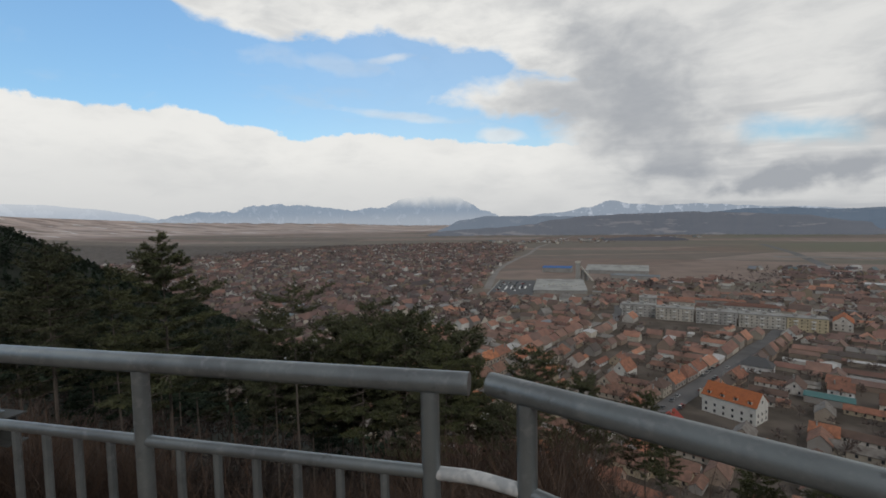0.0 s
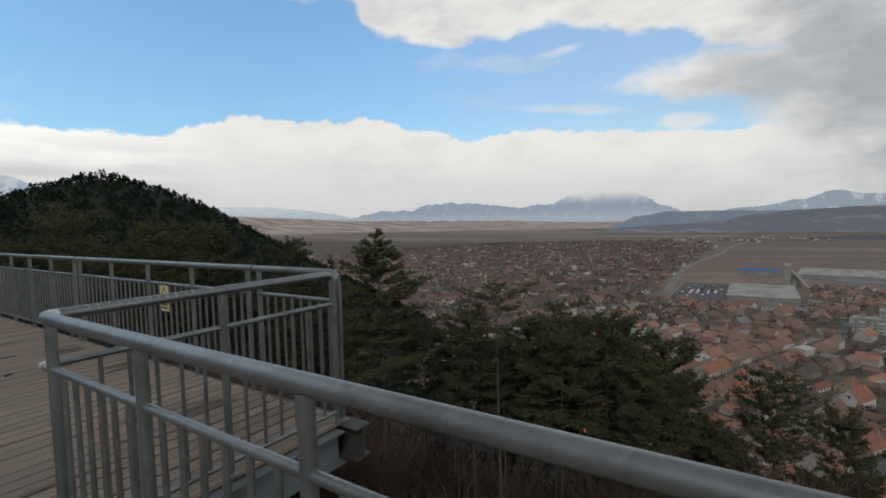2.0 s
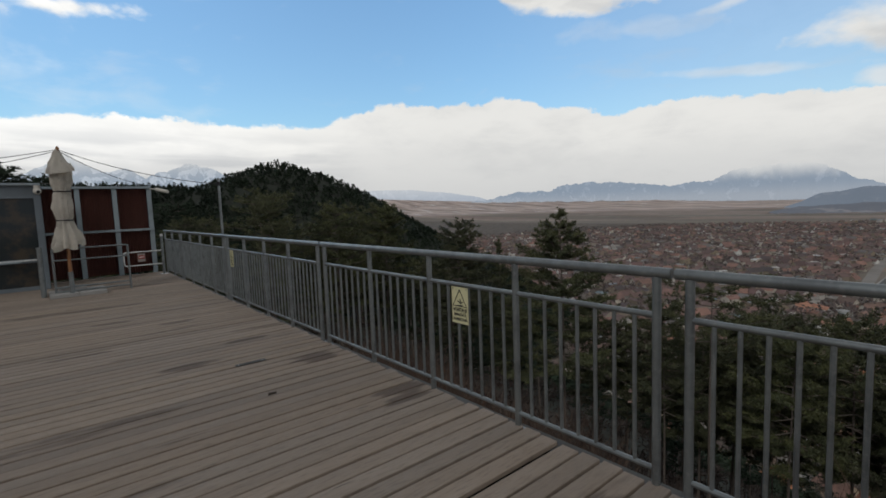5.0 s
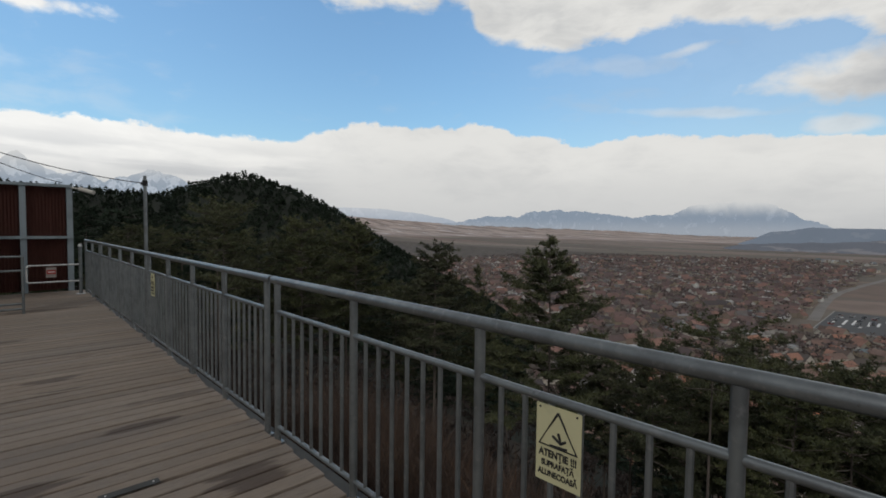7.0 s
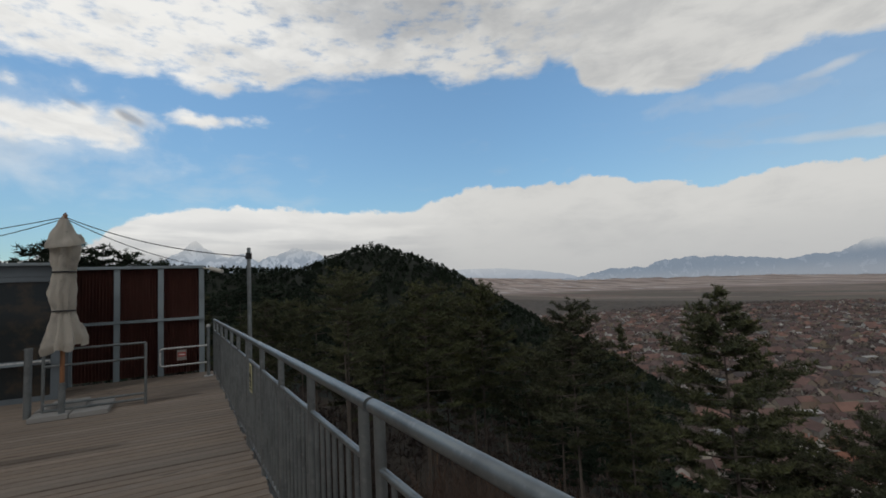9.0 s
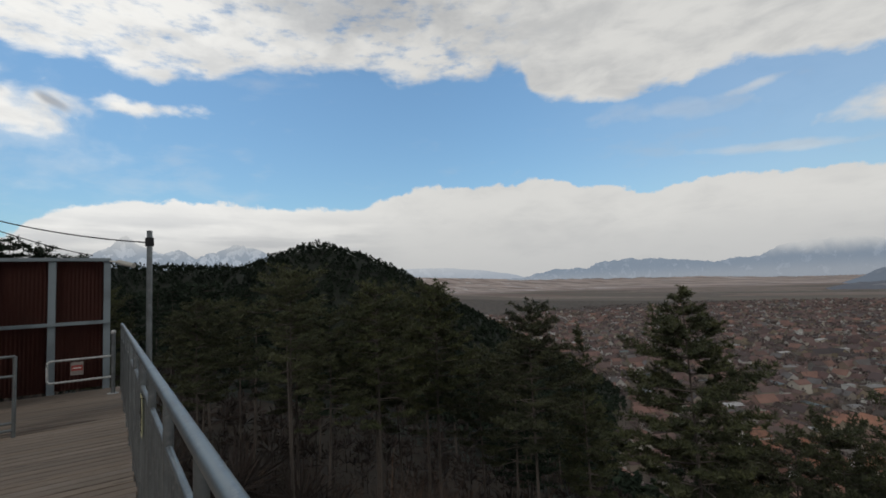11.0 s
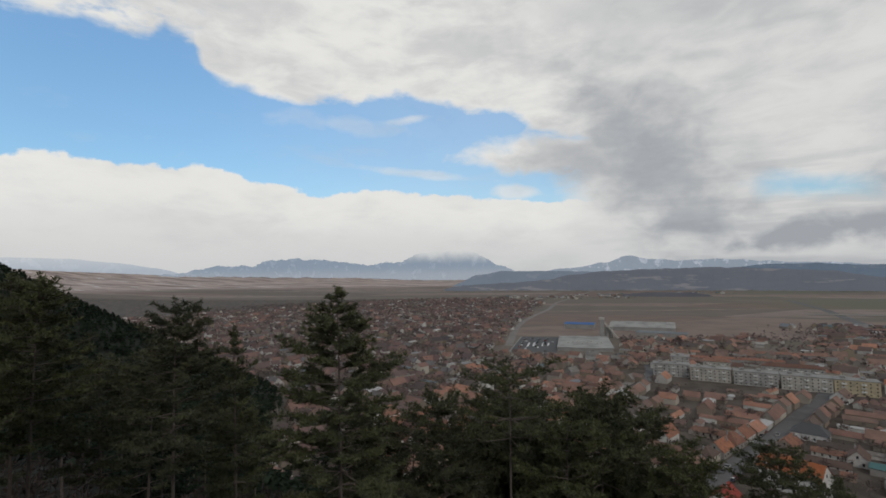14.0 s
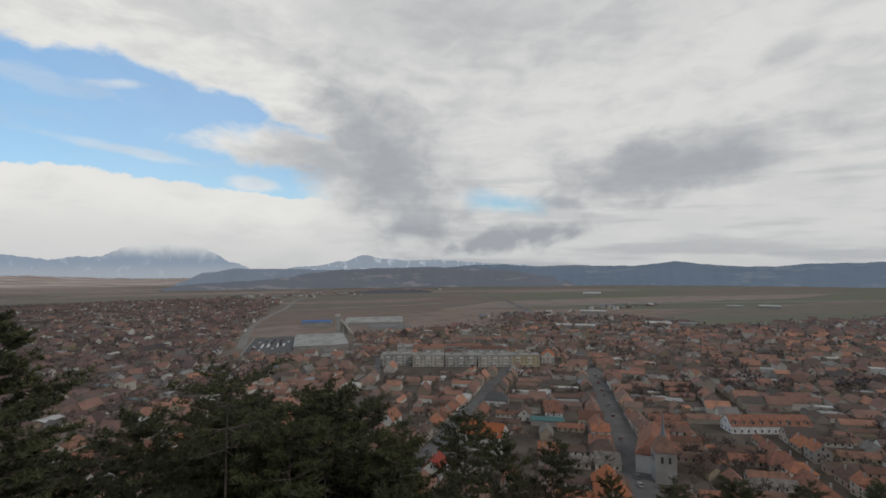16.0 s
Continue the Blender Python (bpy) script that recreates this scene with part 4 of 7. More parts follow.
railing("short grey steel railing section beside the rust-brown screen", [(-17.10, EDGE_Y, R), (-15.17, EDGE_Y, R)], along(-17.03, -15.235, EDGE_Y, 2), [7] * 2, SILL)
# round the notch: corner post, bent handrail with a worn strip
notch = railing("grey steel railing bent round the inner corner, paint worn off",
                bend([(0.94, NOTCH_Y, R), (NOTCH_X, NOTCH_Y, R), (NOTCH_X, 4.21, R), (NOTCH_X, 4.21, 0.6)], 0.065),
                [(0.85, NOTCH_Y), (0.062, NOTCH_Y), (-0.724, NOTCH_Y), (-1.505, NOTCH_Y), (-2.29, NOTCH_Y), (-3.07, NOTCH_Y)], [6, 6, 6, 6, 6])
for a, b, n in (((NOTCH_X, 2.66), (NOTCH_X, 3.38), 5), ((NOTCH_X, 3.38), (NOTCH_X, 4.21), 6)):
    bars(notch, (*a, 0), (*b, 0), n)
post(notch, NOTCH_X, 3.38)
post(notch, NOTCH_X, 4.21)
bm = bmesh.new()
tube(bm, bend([(-3.07, NOTCH_Y, MID_Z), (NOTCH_X - 0.02, NOTCH_Y - 0.01, MID_Z), (NOTCH_X, 2.67, MID_Z)], 0.05), 0.0185, 10)
part("mid_rail", bm, M_STEEL, notch, smooth=True)
bm = bmesh.new()
rng = random.Random(44)
for k in range(15):
    # short bare ticks across the top of the tube
    y, a0, a1 = 2.74 + 0.042 * k + rng.uniform(-0.014, 0.014), rng.uniform(0.1, 0.7), rng.uniform(1.2, 2.2)
    wide = rng.uniform(0.005, 0.014)
    arc = [a0 + (a1 - a0) * q / 5 for q in range(6)]
    rows = [[bm.verts.new((NOTCH_X + 0.0268 * math.cos(a), yy + 0.006 * math.sin(3 * a), R + 0.0268 * math.sin(a))) for a in arc] for yy in (y, y + wide)]
    for q in range(5):
        bm.faces.new((rows[0][q], rows[1][q], rows[1][q + 1], rows[0][q + 1]))
bmesh.ops.solidify(bm, geom=list(bm.faces), thickness=0.0006)
part("worn_patch", bm, M_STEEL_WORN, notch, "bare scratched metal where paint has worn off")
bm = bmesh.new()
tube(bm, [(NOTCH_X + 0.065 - 0.065 * math.sin(a), NOTCH_Y + 0.065 - 0.065 * math.cos(a), R) for a in (0.25, 0.5, 0.785, 1.07, 1.35)], 0.0262, 18, caps=False)
part("worn_elbow", bm, M_STEEL_WORN, notch, "rubbed bare metal at the bend", smooth=True)
bm = bmesh.new()
tube(bm, [(NOTCH_X + 0.03, NOTCH_Y - 0.008, MID_Z), (NOTCH_X - 0.012, NOTCH_Y - 0.004, MID_Z), (NOTCH_X - 0.022, NOTCH_Y + 0.02, MID_Z)], 0.0195, 12)
part("worn_elbow", bm, M_STEEL_WORN, notch, "rubbed bare metal at the bend", smooth=True)
# the slanting stretch
s0, s1 = CORNER + SLANT * 0.03, CORNER + SLANT * 3.2
sl_posts = [tuple((CORNER + SLANT * d).xy) for d in (0.12, 0.9, 1.68, 2.46, 3.15)]
railing("grey steel railing slanting away from the terrace corner", [(s0.x, s0.y, R), (s1.x, s1.y, R)], sl_posts, [6, 6, 6, 6])

bm = bmesh.new()
tube(bm, bend([(0.85, NOTCH_Y, MID_Z), (CORNER.x - 0.01, NOTCH_Y, MID_Z), (*sl_posts[0], MID_Z)], 0.03), 0.0155, 10)
part("mid_rail", bm, M_STEEL_WORN, notch, "bare metal stub of rail joining the corner posts", smooth=True)


def steel_beam(a, b, side, top=-0.045, deep=0.22, paint=None):
    """An edge beam of I-section, with its web plates."""
    ob = thing("steel_beam", "grey-blue painted steel edge beam under the deck", "beam", "deck beams", "structure")
    a, b = Vector(a), Vector(b)
    d = (b - a).normalized()
    n = Vector((-d.y, d.x, 0)) * side
    for name, off, w, z0, z1 in (("flange", 0.0, 0.075, top - 0.012, top), ("web", 0.0, 0.005, top - deep, top - 0.012), ("flange", 0.0, 0.075, top - deep - 0.012, top - deep)):
        bm = bmesh.new()
        vs = []
        for z in (z0, z1):
            vs.append([bm.verts.new(p + n * (w * s) + Vector((0, 0, z))) for p, s in ((a, -1), (b, -1), (b, 1), (a, 1))])
        lo, hi = vs
        bm.faces.new(lo[::-1]), bm.faces.new(hi)
        for k in range(4):
            bm.faces.new((lo[k], lo[(k + 1) % 4], hi[(k + 1) % 4], hi[k]))
        bmesh.ops.recalc_face_normals(bm, faces=bm.faces)
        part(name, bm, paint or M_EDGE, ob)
    return ob


# the darkness of the gap beside the boards is put into this beam's colour
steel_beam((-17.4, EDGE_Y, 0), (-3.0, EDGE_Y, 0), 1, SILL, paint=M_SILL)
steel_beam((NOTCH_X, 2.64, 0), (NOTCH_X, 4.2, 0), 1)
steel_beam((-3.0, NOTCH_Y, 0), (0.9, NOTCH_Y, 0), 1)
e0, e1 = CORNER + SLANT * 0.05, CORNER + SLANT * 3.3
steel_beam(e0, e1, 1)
for x in (-16, -12.5, -9, -5.5):
    ob = thing("steel_column", "grey-blue steel column carrying the deck", "column", "deck columns", "structure")
    bm = bmesh.new()
    tube(bm, [(x, EDGE_Y - 0.6, height(x, EDGE_Y - 0.6) - 0.5), (x, EDGE_Y - 0.6, -0.05)], 0.09, 14)
    part("shaft", bm, M_EDGE, ob, smooth=True)

# ---------------------------------------------------------------- rust-brown screen, pavilion
WALL_X = -17.5
screen = thing("rust_screen", "rust-brown ribbed metal screen in a grey steel frame", "screen")
ys = [4.09, 3.352, 2.614, 1.876, 1.138]
for y in ys:
    bm = bmesh.new()
    box(bm, WALL_X - 0.05, WALL_X + 0.06, y - 0.05, y + 0.05, 0.0, 2.2, 0.004)
    part("frame_post", bm, M_BEAM, screen)
for z in (2.2, 1.13):
    bm = bmesh.new()
    box(bm, WALL_X - 0.03, WALL_X + (0.09 if z > 2 else 0.1), ys[-1], ys[0] + 0.05, z - 0.028, z + 0.028, 0.004)
    part("frame_rail", bm, M_BEAM, screen)
for y1, y0 in zip(ys, ys[1:]):
    bm = bmesh.new()
    w = (y1 - y0 - 0.1)
    n = 12
    outline = []
    for k in range(n * 4 + 1):
        outline.append((y0 + 0.05 + w * k / (n * 4), 0.007 if k % 4 in (1, 2) else 0.0))
    for z0, z1 in ((0.04, 1.10), (1.16, 2.17)):
        low = [bm.verts.new((WALL_X - 0.02 + d, y, z0)) for y, d in outline]
        top = [bm.verts.new((WALL_X - 0.02 + d, y, z1)) for y, d in outline]
        for k in range(len(outline) - 1):
            bm.faces.new((low[k], low[k + 1], top[k + 1], top[k]))
    bmesh.ops.solidify(bm, geom=list(bm.faces), thickness=0.02)
    part("panel", bm, M_CORTEN, screen, "rust-brown ribbed sheet")
# bracket lamp at the screen's top corner
cctv = thing("security_camera", "pale grey security camera on the screen's corner", "security camera")
bm = bmesh.new()
tube(bm, [(WALL_X + 0.08, 4.12, 2.17), (WALL_X + 0.2, 4.3, 2.14)], 0.015, 8)
part("bracket", bm, M_TRIM, cctv)
bm = bmesh.new()
tube(bm, [(WALL_X + 0.16, 4.25, 2.15), (WALL_X + 0.42, 4.46, 2.07)], 0.042, 12)
part("body", bm, M_TRIM, cctv, smooth=True)

pav = thing("pavilion", "blue-grey metal pavilion with dark glazing", "pavilion")
PX, PY0, PY1 = -16.2, -3.2, 1.98
bm = bmesh.new()
box(bm, -19.5, PX - 0.02, PY0, PY1 - 0.1, 2.0, 2.18, 0.01)
part("roof", bm, M_PAVILION, pav)
bm = bmesh.new()
box(bm, -19.5, PX + 0.06, PY0, PY1, 2.18, 2.23, 0.006)
part("roof_edge", bm, M_BEAM, pav)
for y in (PY1 - 0.07, 0.55, -1.0, -2.6):
    bm = bmesh.new()
    box(bm, PX - 0.12, PX, y - 0.06, y + 0.06, 0.0, 2.0, 0.006)
    part("column", bm, M_PAVILION, pav)
bm = bmesh.new()
box(bm, -19.5, PX - 0.1, PY1 - 0.18, PY1 - 0.1, 0, 2.0, 0.004)
part("side_wall", bm, M_PAVILION, pav)
for y0, y1 in ((-2.54, -1.06), (-0.94, 0.49), (0.61, PY1 - 0.13)):
    bm = bmesh.new()
    box(bm, PX - 0.08, PX - 0.05, y0, y1, 0.08, 1.92)
    part("pane", bm, M_DARKGLASS, pav)
    for z in (0.04, 0.62, 1.96):
        bm = bmesh.new()
        box(bm, PX - 0.09, PX - 0.02, y0, y1, z - 0.04, z + 0.04, 0.004)
        part("glazing_bar", bm, M_PAVILION, pav)
bm = bmesh.new()
box(bm, -19.5, -19.4, PY0, PY1 - 0.2, 0, 2.0)
part("back_wall", bm, M_PAVILION, pav)
bm = bmesh.new()
tube(bm, [(PX + 0.1, -2.6, 0.64), (PX + 0.1, 1.86, 0.64)], 0.017, 10)
hand = part("handrail", bm, M_STEEL_WORN, pav, "bright steel tube", smooth=True)
for y in (-2.4, -0.9, 0.5, 1.84):
    part("bracket", tube(bmesh.new(), [(PX - 0.01, y, 0.6), (PX + 0.1, y, 0.64)], 0.008, 6), M_STEEL_WORN, hand)
part("sill_plate", box(bmesh.new(), PX - 0.02, PX + 0.2, 1.24, 1.55, 0.6, 0.63, 0.004), M_BEAM, pav, "grey sheet-metal ledge")
dome = thing("dome_camera", "small white dome camera under the pavilion's roof edge", "security camera")
bm = bmesh.new()
bmesh.ops.create_uvsphere(bm, u_segments=14, v_segments=10, radius=0.07, matrix=Matrix.Translation((PX + 0.06, PY1 - 0.06, 2.06)))
tube(bm, [(PX + 0.06, PY1 - 0.06, 2.06), (PX + 0.06, PY1 - 0.06, 2.18)], 0.05, 12)
part("housing", bm, M_TRIM, dome, smooth=True)
bm = bmesh.new()
bmesh.ops.create_uvsphere(bm, u_segments=12, v_segments=8, radius=0.035, matrix=Matrix.Translation((PX + 0.115, PY1 - 0.04, 2.045)))
part("lens", bm, M_DARK, dome, smooth=True)

# ---------------------------------------------------------------- folded parasol, barriers, bollard
UX, UY = -14.5, 2.29
para = thing("parasol", "folded off-white canvas parasol tied with two straps", "parasol")


def canvas(bm, levels, folds=9, seed=0):
    rng = random.Random(seed)
    phase = [rng.uniform(0, TAU) for _ in range(4)]
    rings = []
    sides = 54
    fine_levels = [tuple(p + (q - p) * k / 4 for p, q in zip(one, two)) for one, two in zip(levels, levels[1:]) for k in range(4)] + [levels[-1]]
    for z, r, deep in fine_levels:
        z, r = 1.07 * z - 0.105, 1.18 * r
        ring = []
        for k in range(sides):
            a = TAU * k / sides
            w = 1 + deep * (math.cos(folds * a + phase[0]) * 0.6 + 0.4 * math.cos((folds - 4) * a + phase[1] + z * 3)) + 0.10 * math.cos(2 * a + phase[2])
            crease = 0.022 * noise.noise((math.cos(a) * 2.2, math.sin(a) * 2.2 + seed, z * 7.0)) + 0.012 * noise.noise((math.cos(a) * 6.0, math.sin(a) * 6.0 + seed, z * 15.0))
            sway = 0.014 * math.sin(z * 6.0 + 1.0)
            rr = r * 0.86 * w + crease * min(1.0, r / 0.1)
            ring.append(bm.verts.new((UX + rr * math.cos(a) * 0.85, UY + sway + rr * math.sin(a), z + (0.05 * math.cos(a - 2.4) if r > 0.18 else 0) + (0.03 * math.cos(5 * a + phase[3]) if deep > 0.2 else 0))))
        rings.append(ring)
    for one, two in zip(rings, rings[1:]):
        for k in range(sides):
            bm.faces.new((one[k], one[(k + 1) % sides], two[(k + 1) % sides], two[k]))
    return rings


bm = bmesh.new()
rings = canvas(bm, [(0.97, 0.20, 0.32), (1.05, 0.215, 0.28), (1.2, 0.17, 0.22), (1.36, 0.125, 0.15), (1.44, 0.108, 0.08), (1.52, 0.125, 0.12), (1.66, 0.142, 0.14), (1.8, 0.13, 0.12), (1.93, 0.115, 0.06), (2.0, 0.12, 0.1), (2.12, 0.145, 0.14), (2.3, 0.15, 0.16), (2.44, 0.11, 0.12), (2.6, 0.05, 0.08), (2.66, 0.02, 0.0)], seed=4)
bmesh.ops.solidify(bm, geom=list(bm.faces), thickness=-0.006)
part("canopy", bm, M_CANVAS, para, smooth=True)
bm = bmesh.new()
flap = [(2.28, 0.23, 0.1), (2.34, 0.205, 0.12), (2.46, 0.13, 0.1), (2.6, 0.06, 0.06), (2.67, 0.022, 0.0)]
canvas(bm, flap, 8, 9)
bmesh.ops.solidify(bm, geom=list(bm.faces), thickness=-0.006)
part("top_flap", bm, M_CANVAS, para, "flared vent cap of the same canvas", smooth=True)
for z, r in ((1.436, 0.138), (1.97, 0.145)):
    bm = bmesh.new()
    ring = [(UX + r * 0.76 * math.cos(TAU * k / 30), UY + 0.014 * math.sin(z * 6.0 + 1.0) + r * 0.92 * math.sin(TAU * k / 30), z) for k in range(31)]
    tube(bm, ring, 0.012, 6, caps=False)
    part("strap", bm, M_CABLE, para, smooth=True)
bm = bmesh.new()
tube(bm, [(UX, UY, 0.06), (UX, UY, 2.78)], 0.028, 12)
part("pole", bm, M_WOODPOLE, para, smooth=True)
bm = bmesh.new()
tube(bm, [(UX, UY, 0.06), (UX, UY, 0.47)], 0.04, 12)
part("sleeve", bm, M_STEEL, para, smooth=True)
bm = bmesh.new()
tube(bm, [(UX, UY, 2.72), (UX, UY, 2.8)], 0.032, 10, end_radius=0.012)
part("finial", bm, M_WOODPOLE, para, smooth=True)
for k, (x0, y0, z0) in enumerate(((-0.72, -0.36, 0.0), (-0.28, -0.34, 0.0), (-0.72, 0.1, 0.0), (-0.28, 0.1, 0.0), (-0.7, -0.2, 0.066))):
    slab = box(bmesh.new(), UX + x0, UX + x0 + 0.42, UY + y0, UY + y0 + 0.43, z0, z0 + 0.064, 0.008)
    part("ballast_slab", slab, M_CONCRETE, para, "grey concrete slab" if k == 0 else "")

bar = thing("barrier", "low grey tubular steel barrier", "barrier")
bx, by0, by1 = -14.7, 2.05, 3.24
for name, y in (("post", by0), ("post", by1)):
    bm = bmesh.new()
    tube(bm, [(bx, y, 0.0), (bx, y, 0.9)], 0.02, 10)
    part(name, bm, M_STEEL, bar, smooth=True)
for z in (0.9, 0.68, 0.16, 0.08):
    bm = bmesh.new()
    tube(bm, [(bx, by0, z), (bx, by1, z)], 0.017, 10)
    part("rail", bm, M_STEEL, bar, smooth=True)
boll = thing("bollard", "plain round grey steel bollard", "bollard")
bm = bmesh.new()
tube(bm, [(-14.79, 1.87, 0), (-14.79, 1.87, 0.92)], 0.045, 14)
part("shaft", bm, M_STEEL, boll, smooth=True)
bm = bmesh.new()
tube(bm, [(-14.79, 1.87, 0.92), (-14.79, 1.87, 0.945)], 0.05, 14)
part("cap", bm, M_STEEL, boll, smooth=True)
arm = thing("access_gate", "small swing gate of bent grey steel tube", "gate")
bm = bmesh.new()
tube(bm, bend([(-16.8, 4.19, 0.60), (-16.8, 3.36, 0.60), (-16.8, 3.36, 0.27), (-16.8, 4.19, 0.27)], 0.06), 0.017, 10)
part("frame", bm, M_STEEL_WORN, arm, "bright galvanised tube", smooth=True)
bm = bmesh.new()
tube(bm, [(-16.8, 4.18, 0.0), (-16.8, 4.18, 0.95)], 0.03, 12)
part("hinge_post", bm, M_STEEL, arm, smooth=True)
bm = bmesh.new()
bmesh.ops.create_uvsphere(bm, u_segments=14, v_segments=10, radius=0.038, matrix=Matrix.Translation((-16.8, 4.18, 0.975)))
part("knob", bm, M_STEEL_WORN, arm, "bright steel ball", smooth=True)
part("foot_plate", tube(bmesh.new(), [(-16.8, 4.18, 0.001), (-16.8, 4.18, 0.012)], 0.08, 16), M_STEEL_WORN, arm)
plate = part("notice", box(bmesh.new(), -16.786, -16.78, 3.64, 3.8, 0.36, 0.56, 0.001), material("faded_notice", (0.3, 0.27, 0.25), 0.6, 0, (((0.2, 0.16, 0.14), 30, 0.45, 0.7, 0.6),)), arm, "faded notice with a red band")
part("stripe", box(bmesh.new(), -16.779, -16.776, 3.65, 3.79, 0.43, 0.51), M_RED, plate)
part("bar", box(bmesh.new(), -16.7755, -16.774, 3.67, 3.77, 0.462, 0.478), M_WHITE, plate)

scrap = thing("wood_scrap", "small curled scrap of wood lying on the deck", "debris")
bm = bmesh.new()
rows = [[bm.verts.new((-6.88 + 0.012 * math.cos(a) * (1 - 0.4 * k / 4), 3.27 + 0.017 * k, 0.013 + 0.012 * math.sin(a) * (1 - 0.4 * k / 4))) for a in (-1.4, -0.6, 0.2, 1.0, 1.8)] for k in range(5)]
for one, two in zip(rows, rows[1:]):
    for k in range(4):
        bm.faces.new((one[k], one[k + 1], two[k + 1], two[k]))
bmesh.ops.solidify(bm, geom=list(bm.faces), thickness=0.003)
part("curl", bm, M_BARK, scrap)
patch_strip = thing("repair_strip", "short weathered metal strip screwed over a deck joint", "strip")
part("strip", box(bmesh.new(), -7.86, -7.8, 3.3, 3.58, 0.001, 0.005, 0.001), M_SILL, patch_strip)
for y in (3.33, 3.55):
    part("screw", tube(bmesh.new(), [(-7.83, y, 0.004), (-7.83, y, 0.007)], 0.006, 8), M_STEEL_WORN, patch_strip)

# ---------------------------------------------------------------- lamp pole with cables
POLE = (-12.0, 4.37)
mast = thing("utility_pole", "slim grey steel pole carrying cables beside the railing", "pole")
bm = bmesh.new()
tube(bm, [(*POLE, height(*POLE) - 0.5), (*POLE, 2.06)], 0.026, 12, end_radius=0.021)
part("shaft", bm, M_STEEL, mast, smooth=True)
bm = bmesh.new()
tube(bm, [(POLE[0], POLE[1], 1.93), (POLE[0], POLE[1], 2.0)], 0.032, 12)
box(bm, POLE[0] - 0.16, POLE[0] - 0.03, POLE[1] - 0.02, POLE[1] + 0.02, 1.95, 1.985)
part("clamp", bm, M_DARK, mast)


def cable(name, a, b, sag, label):
    ob = thing(name, label, "cable", "overhead cables")
    a, b = Vector(a), Vector(b)
    pts = []
    for k in range(15):
        t = k / 14
        p = a.lerp(b, t)
        p.z -= sag * 4 * t * (1 - t)
        pts.append(p)
    part("wire", tube(bmesh.new(), pts, 0.0062, 6), M_CABLE, ob, smooth=True)


cable("cable", (POLE[0] - 0.1, POLE[1], 1.97), (UX, UY, 2.74), 0.10, "thin black cable slung from pole to parasol")
cable("cable", (-16.5, 3.9, 2.2), (UX, UY, 2.72), 0.08, "thin black cable slung from screen to parasol")
cable("cable", (UX, UY, 2.74), (-16.3, -2.6, 2.28), 0.14, "thin black cable slung from parasol to pavilion")
cable("cable", (UX, UY, 2.72), (-16.3, -1.0, 2.23), 0.12, "thin black cable slung from parasol to pavilion")


# ---------------------------------------------------------------- warning signs on the railing
def glyphs(text, size, mat, parent, place, name="lettering"):
    cu = bpy.data.curves.new("t", "FONT")
    cu.body, cu.size, cu.align_x, cu.extrude = text, size, "CENTER", 0.0004
    cu.offset = 0.045 * size
    ob = bpy.data.objects.new("t", cu)
    scene.collection.objects.link(ob)
    bpy.context.view_layer.update()
    me = bpy.data.meshes.new_from_object(ob.evaluated_get(bpy.context.evaluated_depsgraph_get()))
    bpy.data.objects.remove(ob)
    me.materials.clear()
    me.materials.append(mat)
    o = part(name, me, mat, parent)
    o.matrix_local = place
    return o


def warning_sign(x, face_y):
    ob = thing("warning_sign", "yellow slippery-surface warning plate tied to the railing", "sign", "warning signs")
    w, z0, z1 = 0.086, 0.585, 0.85
    # local frame: plate in the xz plane, facing -y
    plate = part("plate", box(bmesh.new(), x - w, x + w, face_y, face_y + 0.003, z0, z1, 0.001), M_SIGN, ob)
    bm = bmesh.new()
    c = [Vector((x, face_y - 0.001, z1 - 0.018)), Vector((x - 0.072, face_y - 0.001, z1 - 0.138)), Vector((x + 0.072, face_y - 0.001, z1 - 0.138))]
    tube(bm, c + [c[0]], 0.0045, 4)
    part("triangle", bm, M_INK, plate)
    bm = bmesh.new()
    tube(bm, [(x - 0.03, face_y - 0.001, z1 - 0.135), (x + 0.035, face_y - 0.001, z1 - 0.13)], 0.004, 5)
    tube(bm, [(x - 0.02, face_y - 0.001, z1 - 0.10), (x + 0.012, face_y - 0.001, z1 - 0.118), (x + 0.03, face_y - 0.001, z1 - 0.105)], 0.005, 5)
    tube(bm, [(x + 0.002, face_y - 0.001, z1 - 0.085), (x + 0.012, face_y - 0.001, z1 - 0.118)], 0.005, 5)
    part("pictogram", bm, M_INK, plate)
    for k, (text, size) in enumerate((("ATENŢIE !!!", 0.031), ("SUPRAFAŢĂ", 0.025), ("ALUNECOASĂ", 0.025))):
        m4 = Matrix.Translation((x, face_y - 0.0012, z1 - 0.176 - 0.033 * k)) @ Euler((radians(90), 0, 0)).to_matrix().to_4x4() @ Matrix.Diagonal((0.92, 1.1, 1, 1))
        glyphs(text, size, M_INK, plate, m4)
    for sx in (-0.07, 0.07):
        part("tie", tube(bmesh.new(), [(x + sx, face_y - 0.002, z1 - 0.012), (x + sx, face_y + 0.03, z1 - 0.012)], 0.004, 6), M_DARK, ob)


warning_sign(-5.71, EDGE_Y - 0.022)
warning_sign(-11.24, EDGE_Y - 0.022)


